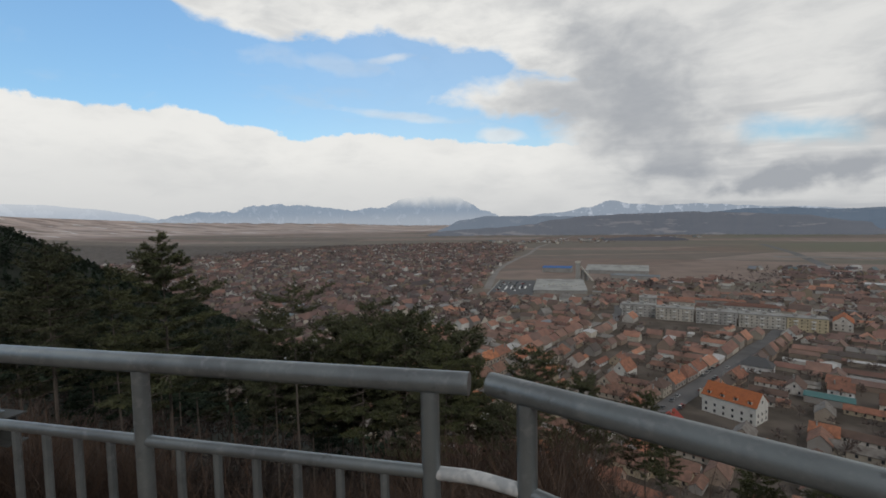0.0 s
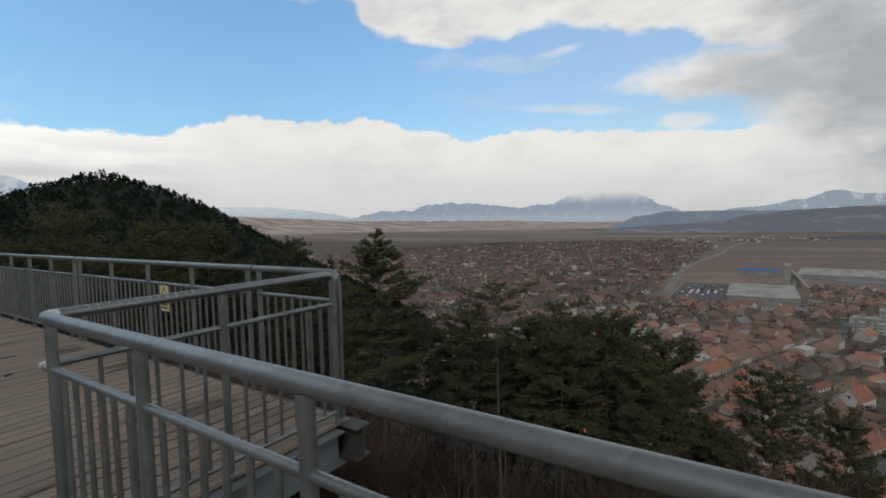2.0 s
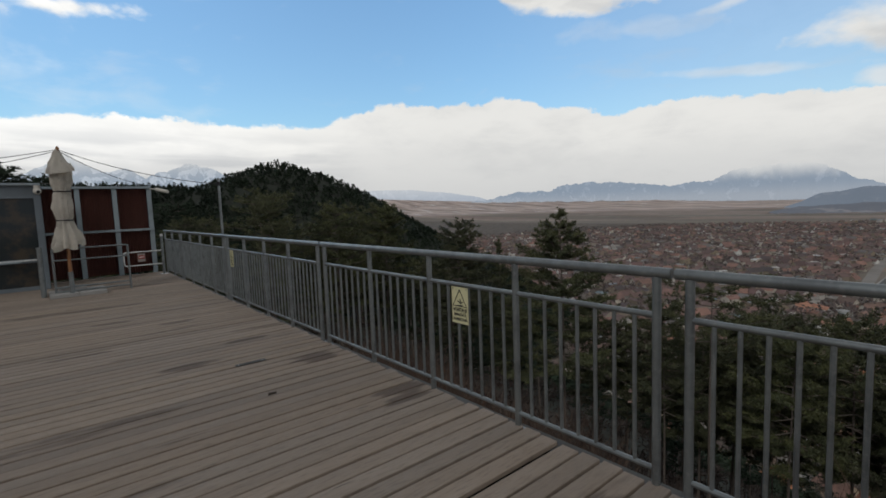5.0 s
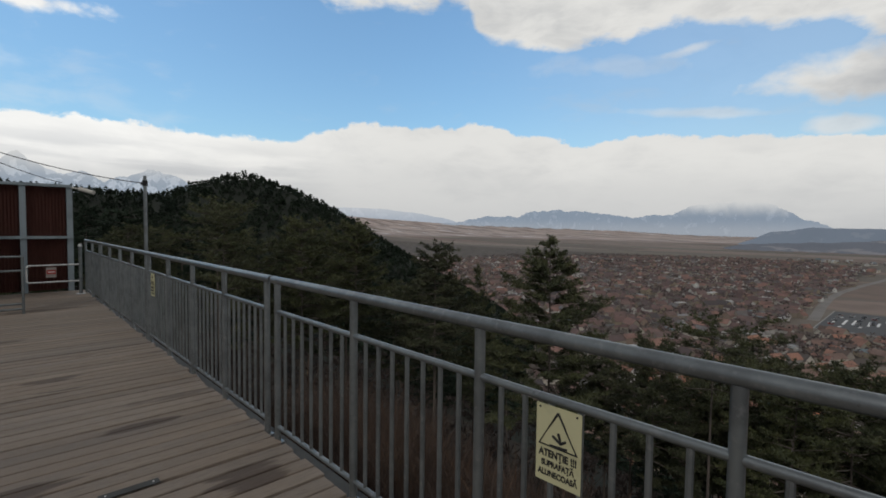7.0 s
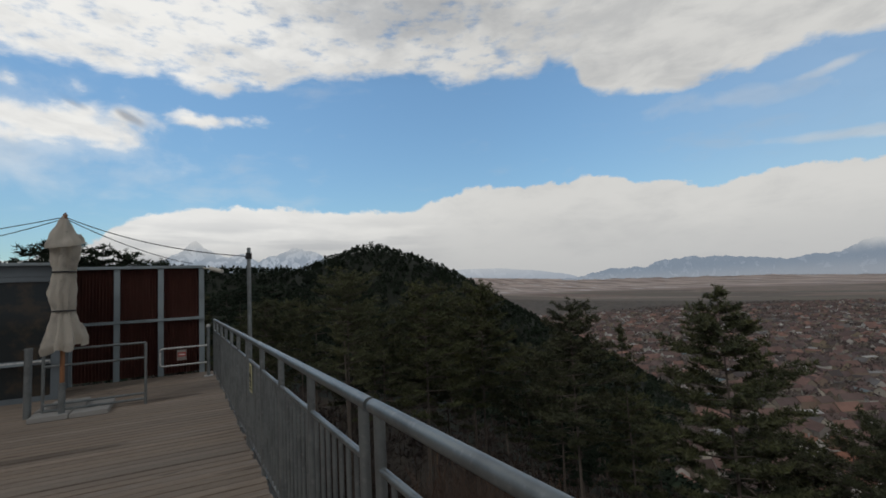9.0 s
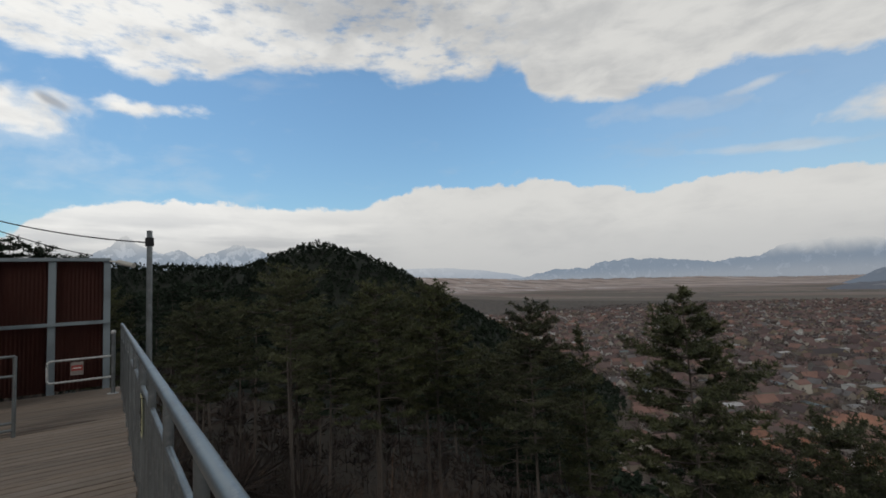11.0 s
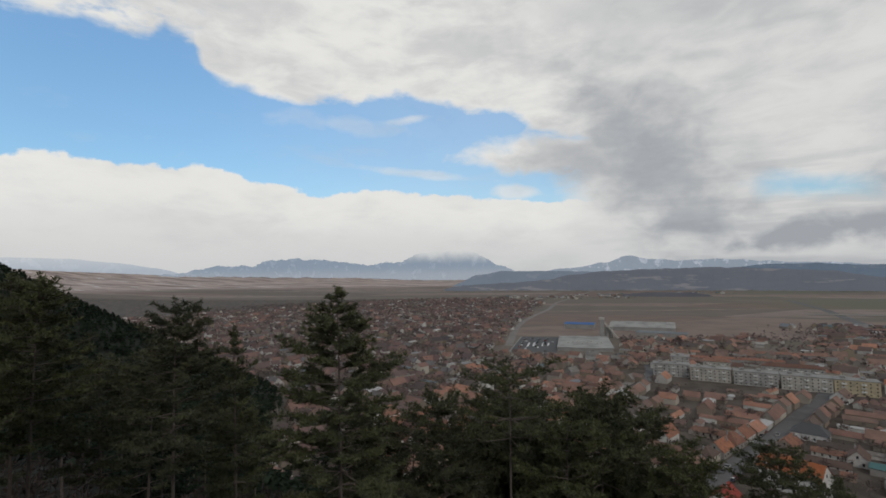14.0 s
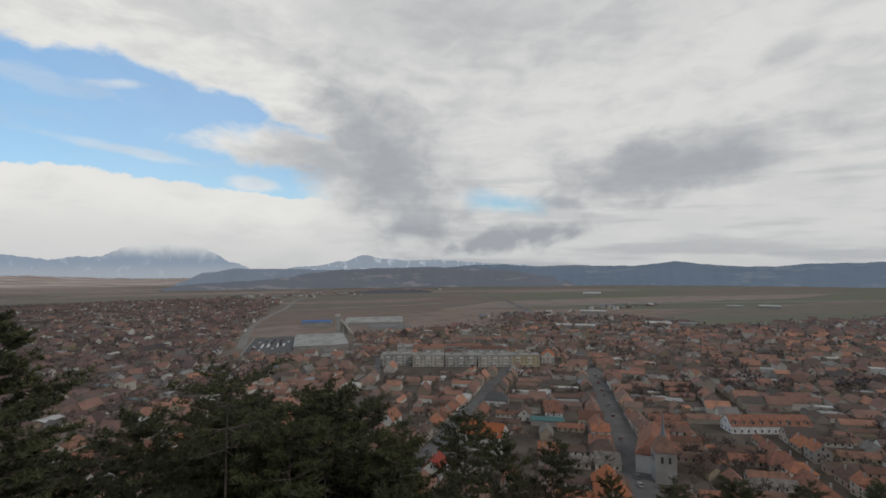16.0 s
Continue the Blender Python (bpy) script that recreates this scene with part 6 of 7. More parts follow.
def house(name, w, l, h, pitch, label, wall_mat=M_WALL, roof_mat=M_ROOF, hip=False, dormers=0, chimneys=1, seed=0, group="town houses", fitted=True):
    rng = random.Random(seed)
    ob = thing(name, label, "house", group)
    wall, roof, top = house_shape(w, l, h, pitch, hip=hip)
    part("wall", wall, wall_mat, ob)
    rf = part("roof", roof, roof_mat, ob)
    for k in range(chimneys):
        bm = bmesh.new()
        x, y = rng.uniform(-0.2, 0.2) * w, rng.uniform(-0.35, 0.35) * l
        box(bm, x - 0.35, x + 0.35, y - 0.3, y + 0.3, h + 0.4, top + 0.9)
        part("chimney", bm, M_CONCRETE, rf)
    if fitted:
        floors = max(1, int(h / 2.9))
        for f in range(floors):
            z = 1.6 + f * 2.9
            for side in (-1, 1):
                n = max(2, int(l / 3.6))
                for k in range(n):
                    y = -l / 2 + l * (k + 0.5) / n
                    p = part("window", WINDOW, None, ob)
                    p.location, p.rotation_euler = (side * (w / 2 + 0.02), y, z), (0, 0, radians(90))
                for k in range(max(1, int(w / 3.4))):
                    nn = max(1, int(w / 3.4))
                    x = -w / 2 + w * (k + 0.5) / nn
                    p = part("window", WINDOW, None, ob)
                    p.location = (x, side * (l / 2 + 0.02), z)
        if not hip and w > 7:
            for side in (-1, 1):
                p = part("window", WINDOW, None, ob)
                p.location = (0, side * (l / 2 + 0.02), h + 1.3)
    for k in range(dormers):
        for side in (-1, 1):
            y = -l / 2 + l * (k + 0.5) / dormers
            bm = bmesh.new()
            x = side * w * 0.30
            zz = h + 0.9
            box(bm, min(x, x + side * w * 0.14), max(x, x + side * w * 0.14), y - 0.8, y + 0.8, zz - 0.6, zz + 1.2)
            part("dormer", bm, wall_mat, rf)
            bm = bmesh.new()
            xo = x + side * w * 0.16
            a_ = [bm.verts.new(q) for q in ((xo, y - 1.05, zz + 1.1), (xo, y + 1.05, zz + 1.1), (xo, y, zz + 2.0), (0.0, y - 1.05, zz + 1.1), (0.0, y + 1.05, zz + 1.1), (0.0, y, zz + 2.0))]
            for f_ in ((0, 1, 2), (0, 2, 5, 3), (2, 1, 4, 5), (3, 5, 4)):
                bm.faces.new([a_[i] for i in f_])
            bmesh.ops.recalc_face_normals(bm, faces=bm.faces)
            part("dormer_roof", bm, roof_mat, rf)
            p = part("window", WINDOW, None, rf)
            p.location, p.rotation_euler = (x + side * (w * 0.14 + 0.02), y, zz + 0.3), (0, 0, radians(90))
    return ob


def place(ob, x, y, turn, z=PLAIN):
    ob.matrix_basis = pose(x, y, z, 0, 0, turn)
    return ob


SETS = [house("house", 8.5, 12, 3.4, 0.95, "old plastered house with a weathered red tile roof", seed=1),
        house("house", 9.5, 15, 3.8, 0.9, "long plastered town house with a brown tile roof", seed=2),
        house("house", 8, 10, 6.0, 0.85, "two-storey plastered house with a tile roof", seed=3),
        house("house", 10, 13, 3.6, 1.0, "plastered house with a hipped tile roof", hip=True, seed=4),
        house("outbuilding", 5.5, 18, 2.8, 0.8, "long low courtyard wing with a worn tile roof", seed=5, chimneys=0),
        house("barn", 8, 11, 3.8, 0.9, "old barn with a faded tile roof", seed=6, chimneys=0, fitted=False),
        house("house", 9, 11, 5.8, 0.7, "two-storey house with a low tile roof", hip=True, seed=7),
        house("outbuilding", 4.5, 9, 2.5, 0.6, "small shed with a worn tile roof", seed=9, chimneys=0, fitted=False)]
BOX = [(8.5, 12, 3.4, 0.95), (9.5, 15, 3.8, 0.9), (8, 10, 6.0, 0.85), (10, 13, 3.6, 1.0), (5.5, 18, 2.8, 0.8), (8, 11, 3.8, 0.9), (9, 11, 5.8, 0.7), (4.5, 9, 2.5, 0.6)]
begun = set()


def put_house(kind, x, y, turn, s=1.0, z=PLAIN):
    m4 = pose(x, y, z, 0, 0, turn) @ Matrix.Diagonal((s, s, s, 1))
    if kind not in begun:
        begun.add(kind)
        SETS[kind].matrix_basis = m4
        return
    ob = copy_thing(SETS[kind], m4)
    ob.matrix_basis = m4


far_v, far_f, far_s = [], [], []


def far_house(w, l, h, pitch, x, y, turn, z=PLAIN, roof=1):
    a = radians(turn)
    ca, sa = math.cos(a), math.sin(a)
    W, Lh, rise, o = w / 2, l / 2, w / 2 * pitch, 0.35

    def at(px, py, pz):
        far_v.append((x + px * ca - py * sa, y + px * sa + py * ca, z + pz))

    n = len(far_v)
    for pz in (-2, h):
        for px, py in ((-W, -Lh), (W, -Lh), (W, Lh), (-W, Lh)):
            at(px, py, pz)
    at(0, -Lh, h + rise), at(0, Lh, h + rise)
    for f in ((0, 1, 5, 4), (1, 2, 6, 5), (2, 3, 7, 6), (3, 0, 4, 7), (4, 5, 8), (6, 7, 9)):
        far_f.append(tuple(n + i for i in f))
        far_s.append(0)
    n = len(far_v)
    z0 = h - o * pitch + 0.1
    at(-W - o, -Lh - o, z0), at(W + o, -Lh - o, z0), at(W + o, Lh + o, z0), at(-W - o, Lh + o, z0), at(0, -Lh - o, h + rise + 0.1), at(0, Lh + o, h + rise + 0.1)
    for f in ((1, 2, 5, 4), (3, 0, 4, 5)):
        far_f.append(tuple(n + i for i in f))
        far_s.append(roof)


rng = random.Random(21)
tree_spots = []
spots = []
for k in range(len(STREETS)):
    u = 60.0
    while u < 2250:
        step_u = rng.uniform(10.5, 15.5)
        u += step_u
        v0 = street_v(k, u)
        wide = 7.5 if k == 16 else 5.6 if STREETS[k][0] == -174 and u < 500 else 5.0
        for side in (-1, 1):
            near_turn = -28.0 + rng.uniform(-2, 2)
            kind = 1 if STREETS[k][0] == -174 and u < 500 else rng.choice((0, 0, 1, 1, 1, 2, 3, 6, 4))
            w, l = BOX[kind][0], BOX[kind][1]
            along_street = rng.random() < (1.0 if STREETS[k][0] == -174 and u < 500 else 0.7)
            dv = wide + (w / 2 if along_street else l / 2) + rng.uniform(0, 1.0)
            spots.append((kind, *xy(u, v0 + side * dv), near_turn + (0 if along_street else 90), 1.0))
            if rng.random() < 0.85:
                spots.append((4, *xy(u + rng.uniform(-3, 3), v0 + side * (wide + 21 + rng.uniform(-2, 3))), near_turn + 90, rng.uniform(0.85, 1.1)))
            if rng.random() < 0.75:
                spots.append((rng.choice((5, 7, 7, 0)), *xy(u + rng.uniform(-3, 3), v0 + side * (wide + 32 + rng.uniform(-2, 4))), near_turn + rng.choice((0, 90)), rng.uniform(0.85, 1.1)))
            if rng.random() < 0.6:
                tree_spots.append(xy(u + rng.uniform(-5, 5), v0 + side * (wide + rng.uniform(14, 38))))
# yards and gaps between the rows fill up with wings, sheds and barns
SECOND = [(36, 222), (50, 245), (79, 287), (107, 326), (140, 377), (163, 408), (190, 455)]
THIRD = [(-40, 250), (-18, 306), (8, 370), (34, 418), (54, 459), (62, 500), (66, 540)]
# unbroken rows of houses along the two slanting streets
rows = []
for line, half in ((SECOND, 5.6), (THIRD, 4.2)):
    for (a, b), (c, d) in zip(line, line[1:]):
        e = math.hypot(c - a, d - b)
        heading = -math.degrees(math.atan2(c - a, d - b))
        for k in range(int(e / 13.0)):
            for side in (-1, 1):
                kind = rng.choice((0, 1, 1, 3, 6))
                on, out = (k + 0.5) * e / int(e / 13.0) + rng.uniform(-1, 1), side * (half + BOX[kind][0] / 2 + rng.uniform(0.2, 1.0))
                rows.append((kind, a + (c - a) * on / e + out * (d - b) / e, b + (d - b) * on / e - out * (c - a) / e, heading + rng.uniform(-2, 2), 0.95))
spots = [p for p in spots if min(math.hypot(p[1] - r[1], p[2] - r[2]) for r in rows) > 11.5] + rows
cells = collections.defaultdict(list)
for row in spots:
    cells[int(row[1] // 20), int(row[2] // 20)].append(row)
for _ in range(9000):
    x, y = rng.uniform(-420, 620), rng.uniform(140, 720)
    u, v = uv(x, y)
    if min(abs(v - street_v(k, u)) for k in range(len(STREETS))) < 11:
        continue
    if min(math.hypot(x - a - (c - a) * k / 4, y - b - (d - b) * k / 4) for (a, b), (c, d) in zip(SECOND, SECOND[1:]) for k in range(5)) < 13:
        continue
    near_by = [r for i in (-1, 0, 1) for j in (-1, 0, 1) for r in cells[int(x // 20) + i, int(y // 20) + j]]
    if any(math.hypot(x - r[1], y - r[2]) < 12.5 for r in near_by):
        continue
    row = (rng.choice((0, 1, 4, 4, 5, 7)), x, y, -28 + rng.choice((0, 90)) + rng.uniform(-5, 5), rng.uniform(0.8, 1.05))
    spots.append(row)
    cells[int(x // 20), int(y // 20)].append(row)


def off_street(x, y, line, left, right):
    """Whether a spot lies clear of a street, by so much on either hand."""
    for (a, b), (c, d) in zip(line, line[1:]):
        e = math.hypot(c - a, d - b)
        on, out = ((x - a) * (c - a) + (y - b) * (d - b)) / e, ((x - a) * (d - b) - (y - b) * (c - a)) / e
        if -3 < on < e + 3 and -left < out < right:
            return False
    return True


near_count = 0
spots.sort(key=lambda s: math.hypot(s[1], s[2]))
for kind, x, y, turn, s in spots:
    if not in_town(x, y) or not is_free(x, y, 3) or not off_street(x, y, SECOND, 7.5, 7.5) or not off_street(x, y, THIRD, 6, 6):
        continue
    d = math.hypot(x, y)
    az = math.degrees(math.atan2(-x, y))
    if az > 75 or az < -72:
        continue
    if near_count < 290 and az < 26 and az > -66 and d < 480:
        near_count += 1
        put_house(kind, x, y, turn, s)
    elif d < 2150:
        w, l, h, p = BOX[kind]
        if d > 430 and kind in (4, 5, 7) and rng.random() < 0.28:
            continue
        if d > 1250 and rng.random() < 0.35:
            continue
        if d > 430:
            s *= rng.uniform(0.72, 1.15)
            # the lanes of the far quarters wind and the plots are uneven
            wind = 26 * min(1.0, (d - 430) / 150)
            x += wind * noise.noise((x * 0.006, y * 0.006, 3.3)) + rng.uniform(-8, 8)
            y += 2.2 * wind * noise.noise((x * 0.004, y * 0.004, 8.1)) + rng.uniform(-14, 14)
            turn = turn + rng.choice((0, 0, 90)) + rng.uniform(-14, 14)
        flat = rng.random() < 0.09
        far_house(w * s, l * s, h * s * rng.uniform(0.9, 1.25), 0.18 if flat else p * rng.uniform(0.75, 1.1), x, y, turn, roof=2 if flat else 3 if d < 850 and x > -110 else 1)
# hamlets out on the plain
outlying = []
for cx, cy, n, sp in ((-40, 1860, 34, 110), (130, 2050, 30, 90), (-260, 1900, 14, 70), (520, 2250, 10, 120), (700, 1000, 14, 90), (430, 900, 20, 50)):
    for _ in range(n):
        x, y = cx + rng.gauss(0, sp), cy + rng.gauss(0, sp * 0.3)
        w, l, h, p = BOX[rng.choice((0, 1, 3, 4, 6))]
        far_house(w, l, h, p, x, y, rng.uniform(0, 180), roof=rng.choice((1, 2, 2)))
        for _k in range(4):
            outlying.append((x + rng.gauss(0, 26), y + rng.gauss(0, 12)))
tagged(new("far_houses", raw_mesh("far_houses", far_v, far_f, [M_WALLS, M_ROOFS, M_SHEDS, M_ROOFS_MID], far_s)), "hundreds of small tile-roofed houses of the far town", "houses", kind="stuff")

# ---------------------------------------------------------------- single buildings of the town
place(house("guesthouse", 12.4, 24, 8.6, 0.85, "white three-storey guesthouse with an orange tile roof and dormers", M_WHITEWALL, M_ORANGE, dormers=4, chimneys=0, seed=31, group=""), 84, 248.5, 48)
place(house("white_house", 9, 14, 5.2, 1.15, "white gabled house with a dark tile roof", M_WHITEWALL, M_ROOF, seed=32, group=""), 41, 298, -32)
place(house("red_roofed_house", 9, 13, 4.5, 0.9, "house with a bright red tile roof beside the street", M_WHITEWALL, material("red_tiles", (0.33, 0.06, 0.045), 0.8), seed=33, group=""), 50, 224, -30)
place(house("long_school", 12, 46, 4.6, 0.8, "long low building with a row of roof dormers", M_WALL, M_ROOF, dormers=9, chimneys=2, seed=34, group=""), 252, 224, 72)
place(house("orange_house", 13, 22, 7, 0.8, "house with a new orange tile roof", M_WALL, M_ORANGE, seed=37, group=""), 232, 452, -28)
place(house("orange_house", 13, 24, 6, 0.8, "house with a new orange tile roof", M_WALL, M_ORANGE, seed=38, group=""), 112, 176, -28)

place(house("shed", 9, 20, 3.6, 0.25, "long shed with a teal sheet roof", M_WALL, material("teal_sheet_roof", (0.075, 0.18, 0.18), 0.7, 0, (((0.12, 0.22, 0.22), 0.6, 0.45, 0.7, 0.6),)), chimneys=0, seed=51, group="", fitted=False), 134.7, 272, 62)
place(house("dark_roofed_house", 11, 17, 4.2, 0.8, "house with a dark slate-coloured roof beside the street", M_WALL, M_CARPARK, hip=True, seed=52, group=""), 121, 322, 62)

church = thing("church_tower", "pale church tower with a steep red-brown spire roof", "church")
bm = bmesh.new()
box(bm, -4.5, 4.5, -4.5, 4.5, -2, 14)
part("tower_wall", bm, M_CONCRETE, church)
bm = bmesh.new()
ring0 = [bm.verts.new(p) for p in ((-5, -5, 14), (5, -5, 14), (5, 5, 14), (-5, 5, 14))]
ring1 = [bm.verts.new(p) for p in ((-1.3, -1.3, 20), (1.3, -1.3, 20), (1.3, 1.3, 20), (-1.3, 1.3, 20))]
for k in range(4):
    bm.faces.new((ring0[k], ring0[(k + 1) % 4], ring1[(k + 1) % 4], ring1[k]))
bm.faces.new(ring0[::-1]), bm.faces.new(ring1)
part("tower_roof", bm, M_ROOF, church, "weathered red-brown tile roof")
part("spire", tube(bmesh.new(), [(0, 0, 19.9), (0, 0, 24), (0, 0, 31)], 1.2, 8, end_radius=0.08), M_SHED_DARK, church, "slim dark metal spire")
for k in range(4):
    for off in (-1.6, 1.6):
        a = radians(90 * k)
        w_ = part("belfry_window", WINDOW, None, church)
        w_.location = (math.cos(a) * off - math.sin(a) * -4.52, math.sin(a) * off + math.cos(a) * -4.52, 10.5)
        w_.rotation_euler, w_.scale = (0, 0, a), (1.1, 1, 2.0)
place(church, 148, 187, -28)
place(house("church_nave", 14, 34, 9, 1.1, "church nave with a tall weathered tile roof", M_WHITEWALL, M_ROOF, hip=True, chimneys=0, seed=41, group="", fitted=False), 158, 206, -42)


def flats(l, w, floors, label, x, y, turn, mat, tiled=False):
    ob = thing("apartment_block", label, "apartment block", "blocks of flats")
    h = floors * 2.65 + 0.6
    part("wall", box(bmesh.new(), -l / 2, l / 2, -w / 2, w / 2, -2, h), mat, ob)
    part("roof", box(bmesh.new(), -l / 2 - 0.4, l / 2 + 0.4, -w / 2 - 0.4, w / 2 + 0.4, h, h + 0.5), M_CONCRETE, ob)
    if not tiled:
        for k in range(max(1, int(l / 12))):
            cx = -l / 2 + 6 + 12 * k
            part("stair_head", box(bmesh.new(), cx - 1.6, cx + 1.6, -2, 2, h + 0.5, h + 2.3), M_CONCRETE, ob)
    if tiled:
        part("tile_roof", house_shape(w, l, h + 0.5, 0.35, 0.5, True)[1], M_ROOF, ob, "faded red tile roof").rotation_euler = (0, 0, radians(90))
    n = int(l / 3.4)
    for f in range(floors):
        for k in range(n):
            xx = -l / 2 + l * (k + 0.5) / n
            p = part("window", WINDOW, None, ob)
            p.location, p.scale = (xx, -w / 2 - 0.02, 1.5 + 2.65 * f), (1.0, 1, 0.7)
            if k % 3 == 1 and f:
                part("balcony", box(bmesh.new(), xx - 1.5, xx + 1.5, -w / 2 - 1.2, -w / 2, 0.2 + 2.65 * f, 1.3 + 2.65 * f), M_WHITE if f % 2 else M_TRIM, ob)
    place(ob, x, y, turn)


flats(30, 12, 4, "grey four-storey block of flats with balconies", 79, 486, -10, M_BLOCK_GREY)
flats(31, 12, 4, "pale grey four-storey block of flats", 108, 471, -16, M_BLOCK_PALE)
flats(31, 12, 4, "grey four-storey block of flats with pale balconies", 139, 460, -16, M_BLOCK_GREY)
flats(33, 12, 4, "grey and cream four-storey block of flats", 171, 449, -16, M_BLOCK_PALE)
flats(27, 12, 4, "yellowish four-storey block of flats", 200, 440, -16, M_BLOCK_YELLOW)
flats(16, 13, 5, "grey five-storey block of flats standing behind others", 92, 512, -12, M_BLOCK_GREY)
flats(22, 12, 4, "pale block of flats standing behind others", 122, 505, -16, M_BLOCK_PALE, True)
flats(44, 12, 4, "grey block of flats standing behind others", 176, 486, -16, M_BLOCK_GREY, True)

# shop with its car park, silo, halls
shop = thing("supermarket", "low wide shop building with a pale flat roof", "supermarket")
part("wall", box(bmesh.new(), -33, 33, -56, 56, -2, 3.8), M_CONCRETE, shop)
part("roof", box(bmesh.new(), -33.6, 33.6, -56.6, 56.6, 3.8, 4.3), M_SHOPROOF, shop)
for k in range(8):
    part("roof_unit", box(bmesh.new(), -22 + 6 * k, -19.5 + 6 * k, -20 + 9 * (k % 3), -17 + 9 * (k % 3), 4.3, 5.4), M_TRIM, shop)
part("fascia", box(bmesh.new(), -33.8, -33.6, -56, 56, 2.4, 4.4), M_TRIM, shop)
place(shop, 6, 668, 0)
lot = thing("car_park", "grey asphalt car park with pale markings", "car park", kind="structure")
part("surface", box(bmesh.new(), -28, 28, -72, 72, -0.5, 0.40), M_CARPARK, lot)
for mx, m0, m1, wide in ((-20, -30, -8, 2.2), (-12, -44, -38, 2.6), (-11, -26, 10, 2.4), (-4, -20, 14, 2.2), (3, -34, -26, 2.6), (8, -18, 16, 2.4), (15, -14, 12, 2.2), (20, 20, 26, 3.0), (-17, 24, 30, 2.6)):
    bm = bmesh.new()
    box(bm, mx - wide / 2, mx + wide / 2, m0, m1, 0.40, 0.42)
    part("marking", bm, M_WHITE, lot)
part("kerb", box(bmesh.new(), -29.2, -28, -72, 72, -0.5, 0.7), M_CONCRETE, lot)
part("kerb", box(bmesh.new(), -29.2, 28, -73.5, -72, -0.5, 0.7), M_CONCRETE, lot)
place(lot, -56, 662, 0)
silo = thing("grain_silo", "tall grey concrete silo tower beside a slanting conveyor", "silo")
part("tower", box(bmesh.new(), -3.2, 3.2, -3.2, 3.2, -2, 27, 0.3), M_CONCRETE, silo)
part("head", box(bmesh.new(), -3.8, 3.8, -2.6, 2.6, 27, 30, 0.2), M_TRIM, silo)
bm = bmesh.new()
tube(bm, [(4, 0, 22), (22, -4, 0)], 1.3, 6)
part("conveyor", bm, M_TRIM, silo)
for k in range(2):
    part("bin", tube(bmesh.new(), [(7 + 6 * k, 4, -1), (7 + 6 * k, 4, 16)], 2.8, 18), M_CONCRETE, silo, smooth=True)
place(silo, 33, 740, 0)


def hall(name, label, w, l, h, roof_mat, x, y, turn, wall_mat=M_CONCRETE):
    ob = thing(name, label, "industrial hall", "sheds and halls")
    wall, roof, _ = house_shape(w, l, h, 0.18)
    part("wall", wall, wall_mat, ob)
    part("roof", roof, roof_mat, ob)
    place(ob, x, y, turn)


hall("hall", "large hall with a blue sheet roof", 26, 50, 8, M_BLUE, 4, 862, 80)
hall("hall", "very large hall with a pale grey roof", 70, 100, 6, M_SHOPROOF, 105, 865, 80)
hall("hall", "long pale hall at the edge of town", 20, 70, 5, M_SHED_DARK, 120, 775, 75)
hall("hall", "pale hall far out on the plain", 40, 62, 7, M_SHED, 986, 1519, 57)
hall("hall", "long white hall at the field's edge", 18, 52, 6, M_SHED, 576, 890, 57)
hall("hall", "white hall among houses", 16, 24, 7, M_SHED, 386, 685, 60)
hall("hall", "white hall among houses", 16, 30, 7, M_SHED, 414, 668, 60)
hall("hall", "long pale hall at the field's edge", 22, 34, 6, M_SHED, 552, 662, 50)
hall("hall", "blue-grey hall beside a pale one", 20, 28, 6, M_SHED_DARK, 586, 640, 50)
hall("hall", "long pale hall out on the plain", 22, 42, 5, M_SHED, 1032, 864, 40)
hall("hall", "long pale hall out on the plain", 12, 34, 4, M_SHED, 975, 905, 40)
hall("hall", "long low hall with a red tile roof", 16, 70, 5, M_ROOF, 215, 600, 80)
hall("hall", "long low hall with a red tile roof", 14, 90, 5, M_ROOF, 150, 560, 78)


# ---------------------------------------------------------------- roads
def road(name, label, pts, wide, mat, lift=0.3):
    ps = [Vector((x, y, 0)) for x, y in pts]
    fine_ = []
    for a, b in zip(ps, ps[1:]):
        n = max(1, int((b - a).length / 25))
        fine_ += [a.lerp(b, k / n) for k in range(n)]
    fine_.append(ps[-1])
    verts, faces = [], []
    for i, p in enumerate(fine_):
        d = (fine_[min(i + 1, len(fine_) - 1)] - fine_[max(i - 1, 0)]).normalized()
        s = Vector((-d.y, d.x, 0)) * wide / 2
        for q in (p - s, p + s):
            verts.append((q.x, q.y, max(height(q.x, q.y), height(p.x, p.y)) + lift))
    for i in range(len(fine_) - 1):
        faces.append((2 * i, 2 * i + 1, 2 * i + 3, 2 * i + 2))
    me = raw_mesh(name, verts, faces, mat)
    me.flip_normals()
    tagged(new(name, me), label, "road", kind="structure")


road("road_main", "wide grey asphalt main street between rows of houses", [(115, 157), (129, 180), (170, 250), (206, 317), (249, 399), (272, 450), (296, 520), (340, 640), (432, 866), (475, 990), (560, 1300), (640, 1700)], 18, M_ASPHALT)
road("road_third", "pale asphalt street between two rows of long houses", [xy(u, -174 - 0.01 * (u - 240)) for u in (225, 300, 380, 440, 500)], 7.5, M_GRAVELROAD)
road("road_second", "grey asphalt street lined with houses and parked cars", SECOND, 10.5, M_ASPHALT)
road("road_third", "grey asphalt street lined with low houses", THIRD, 7, M_ASPHALT)
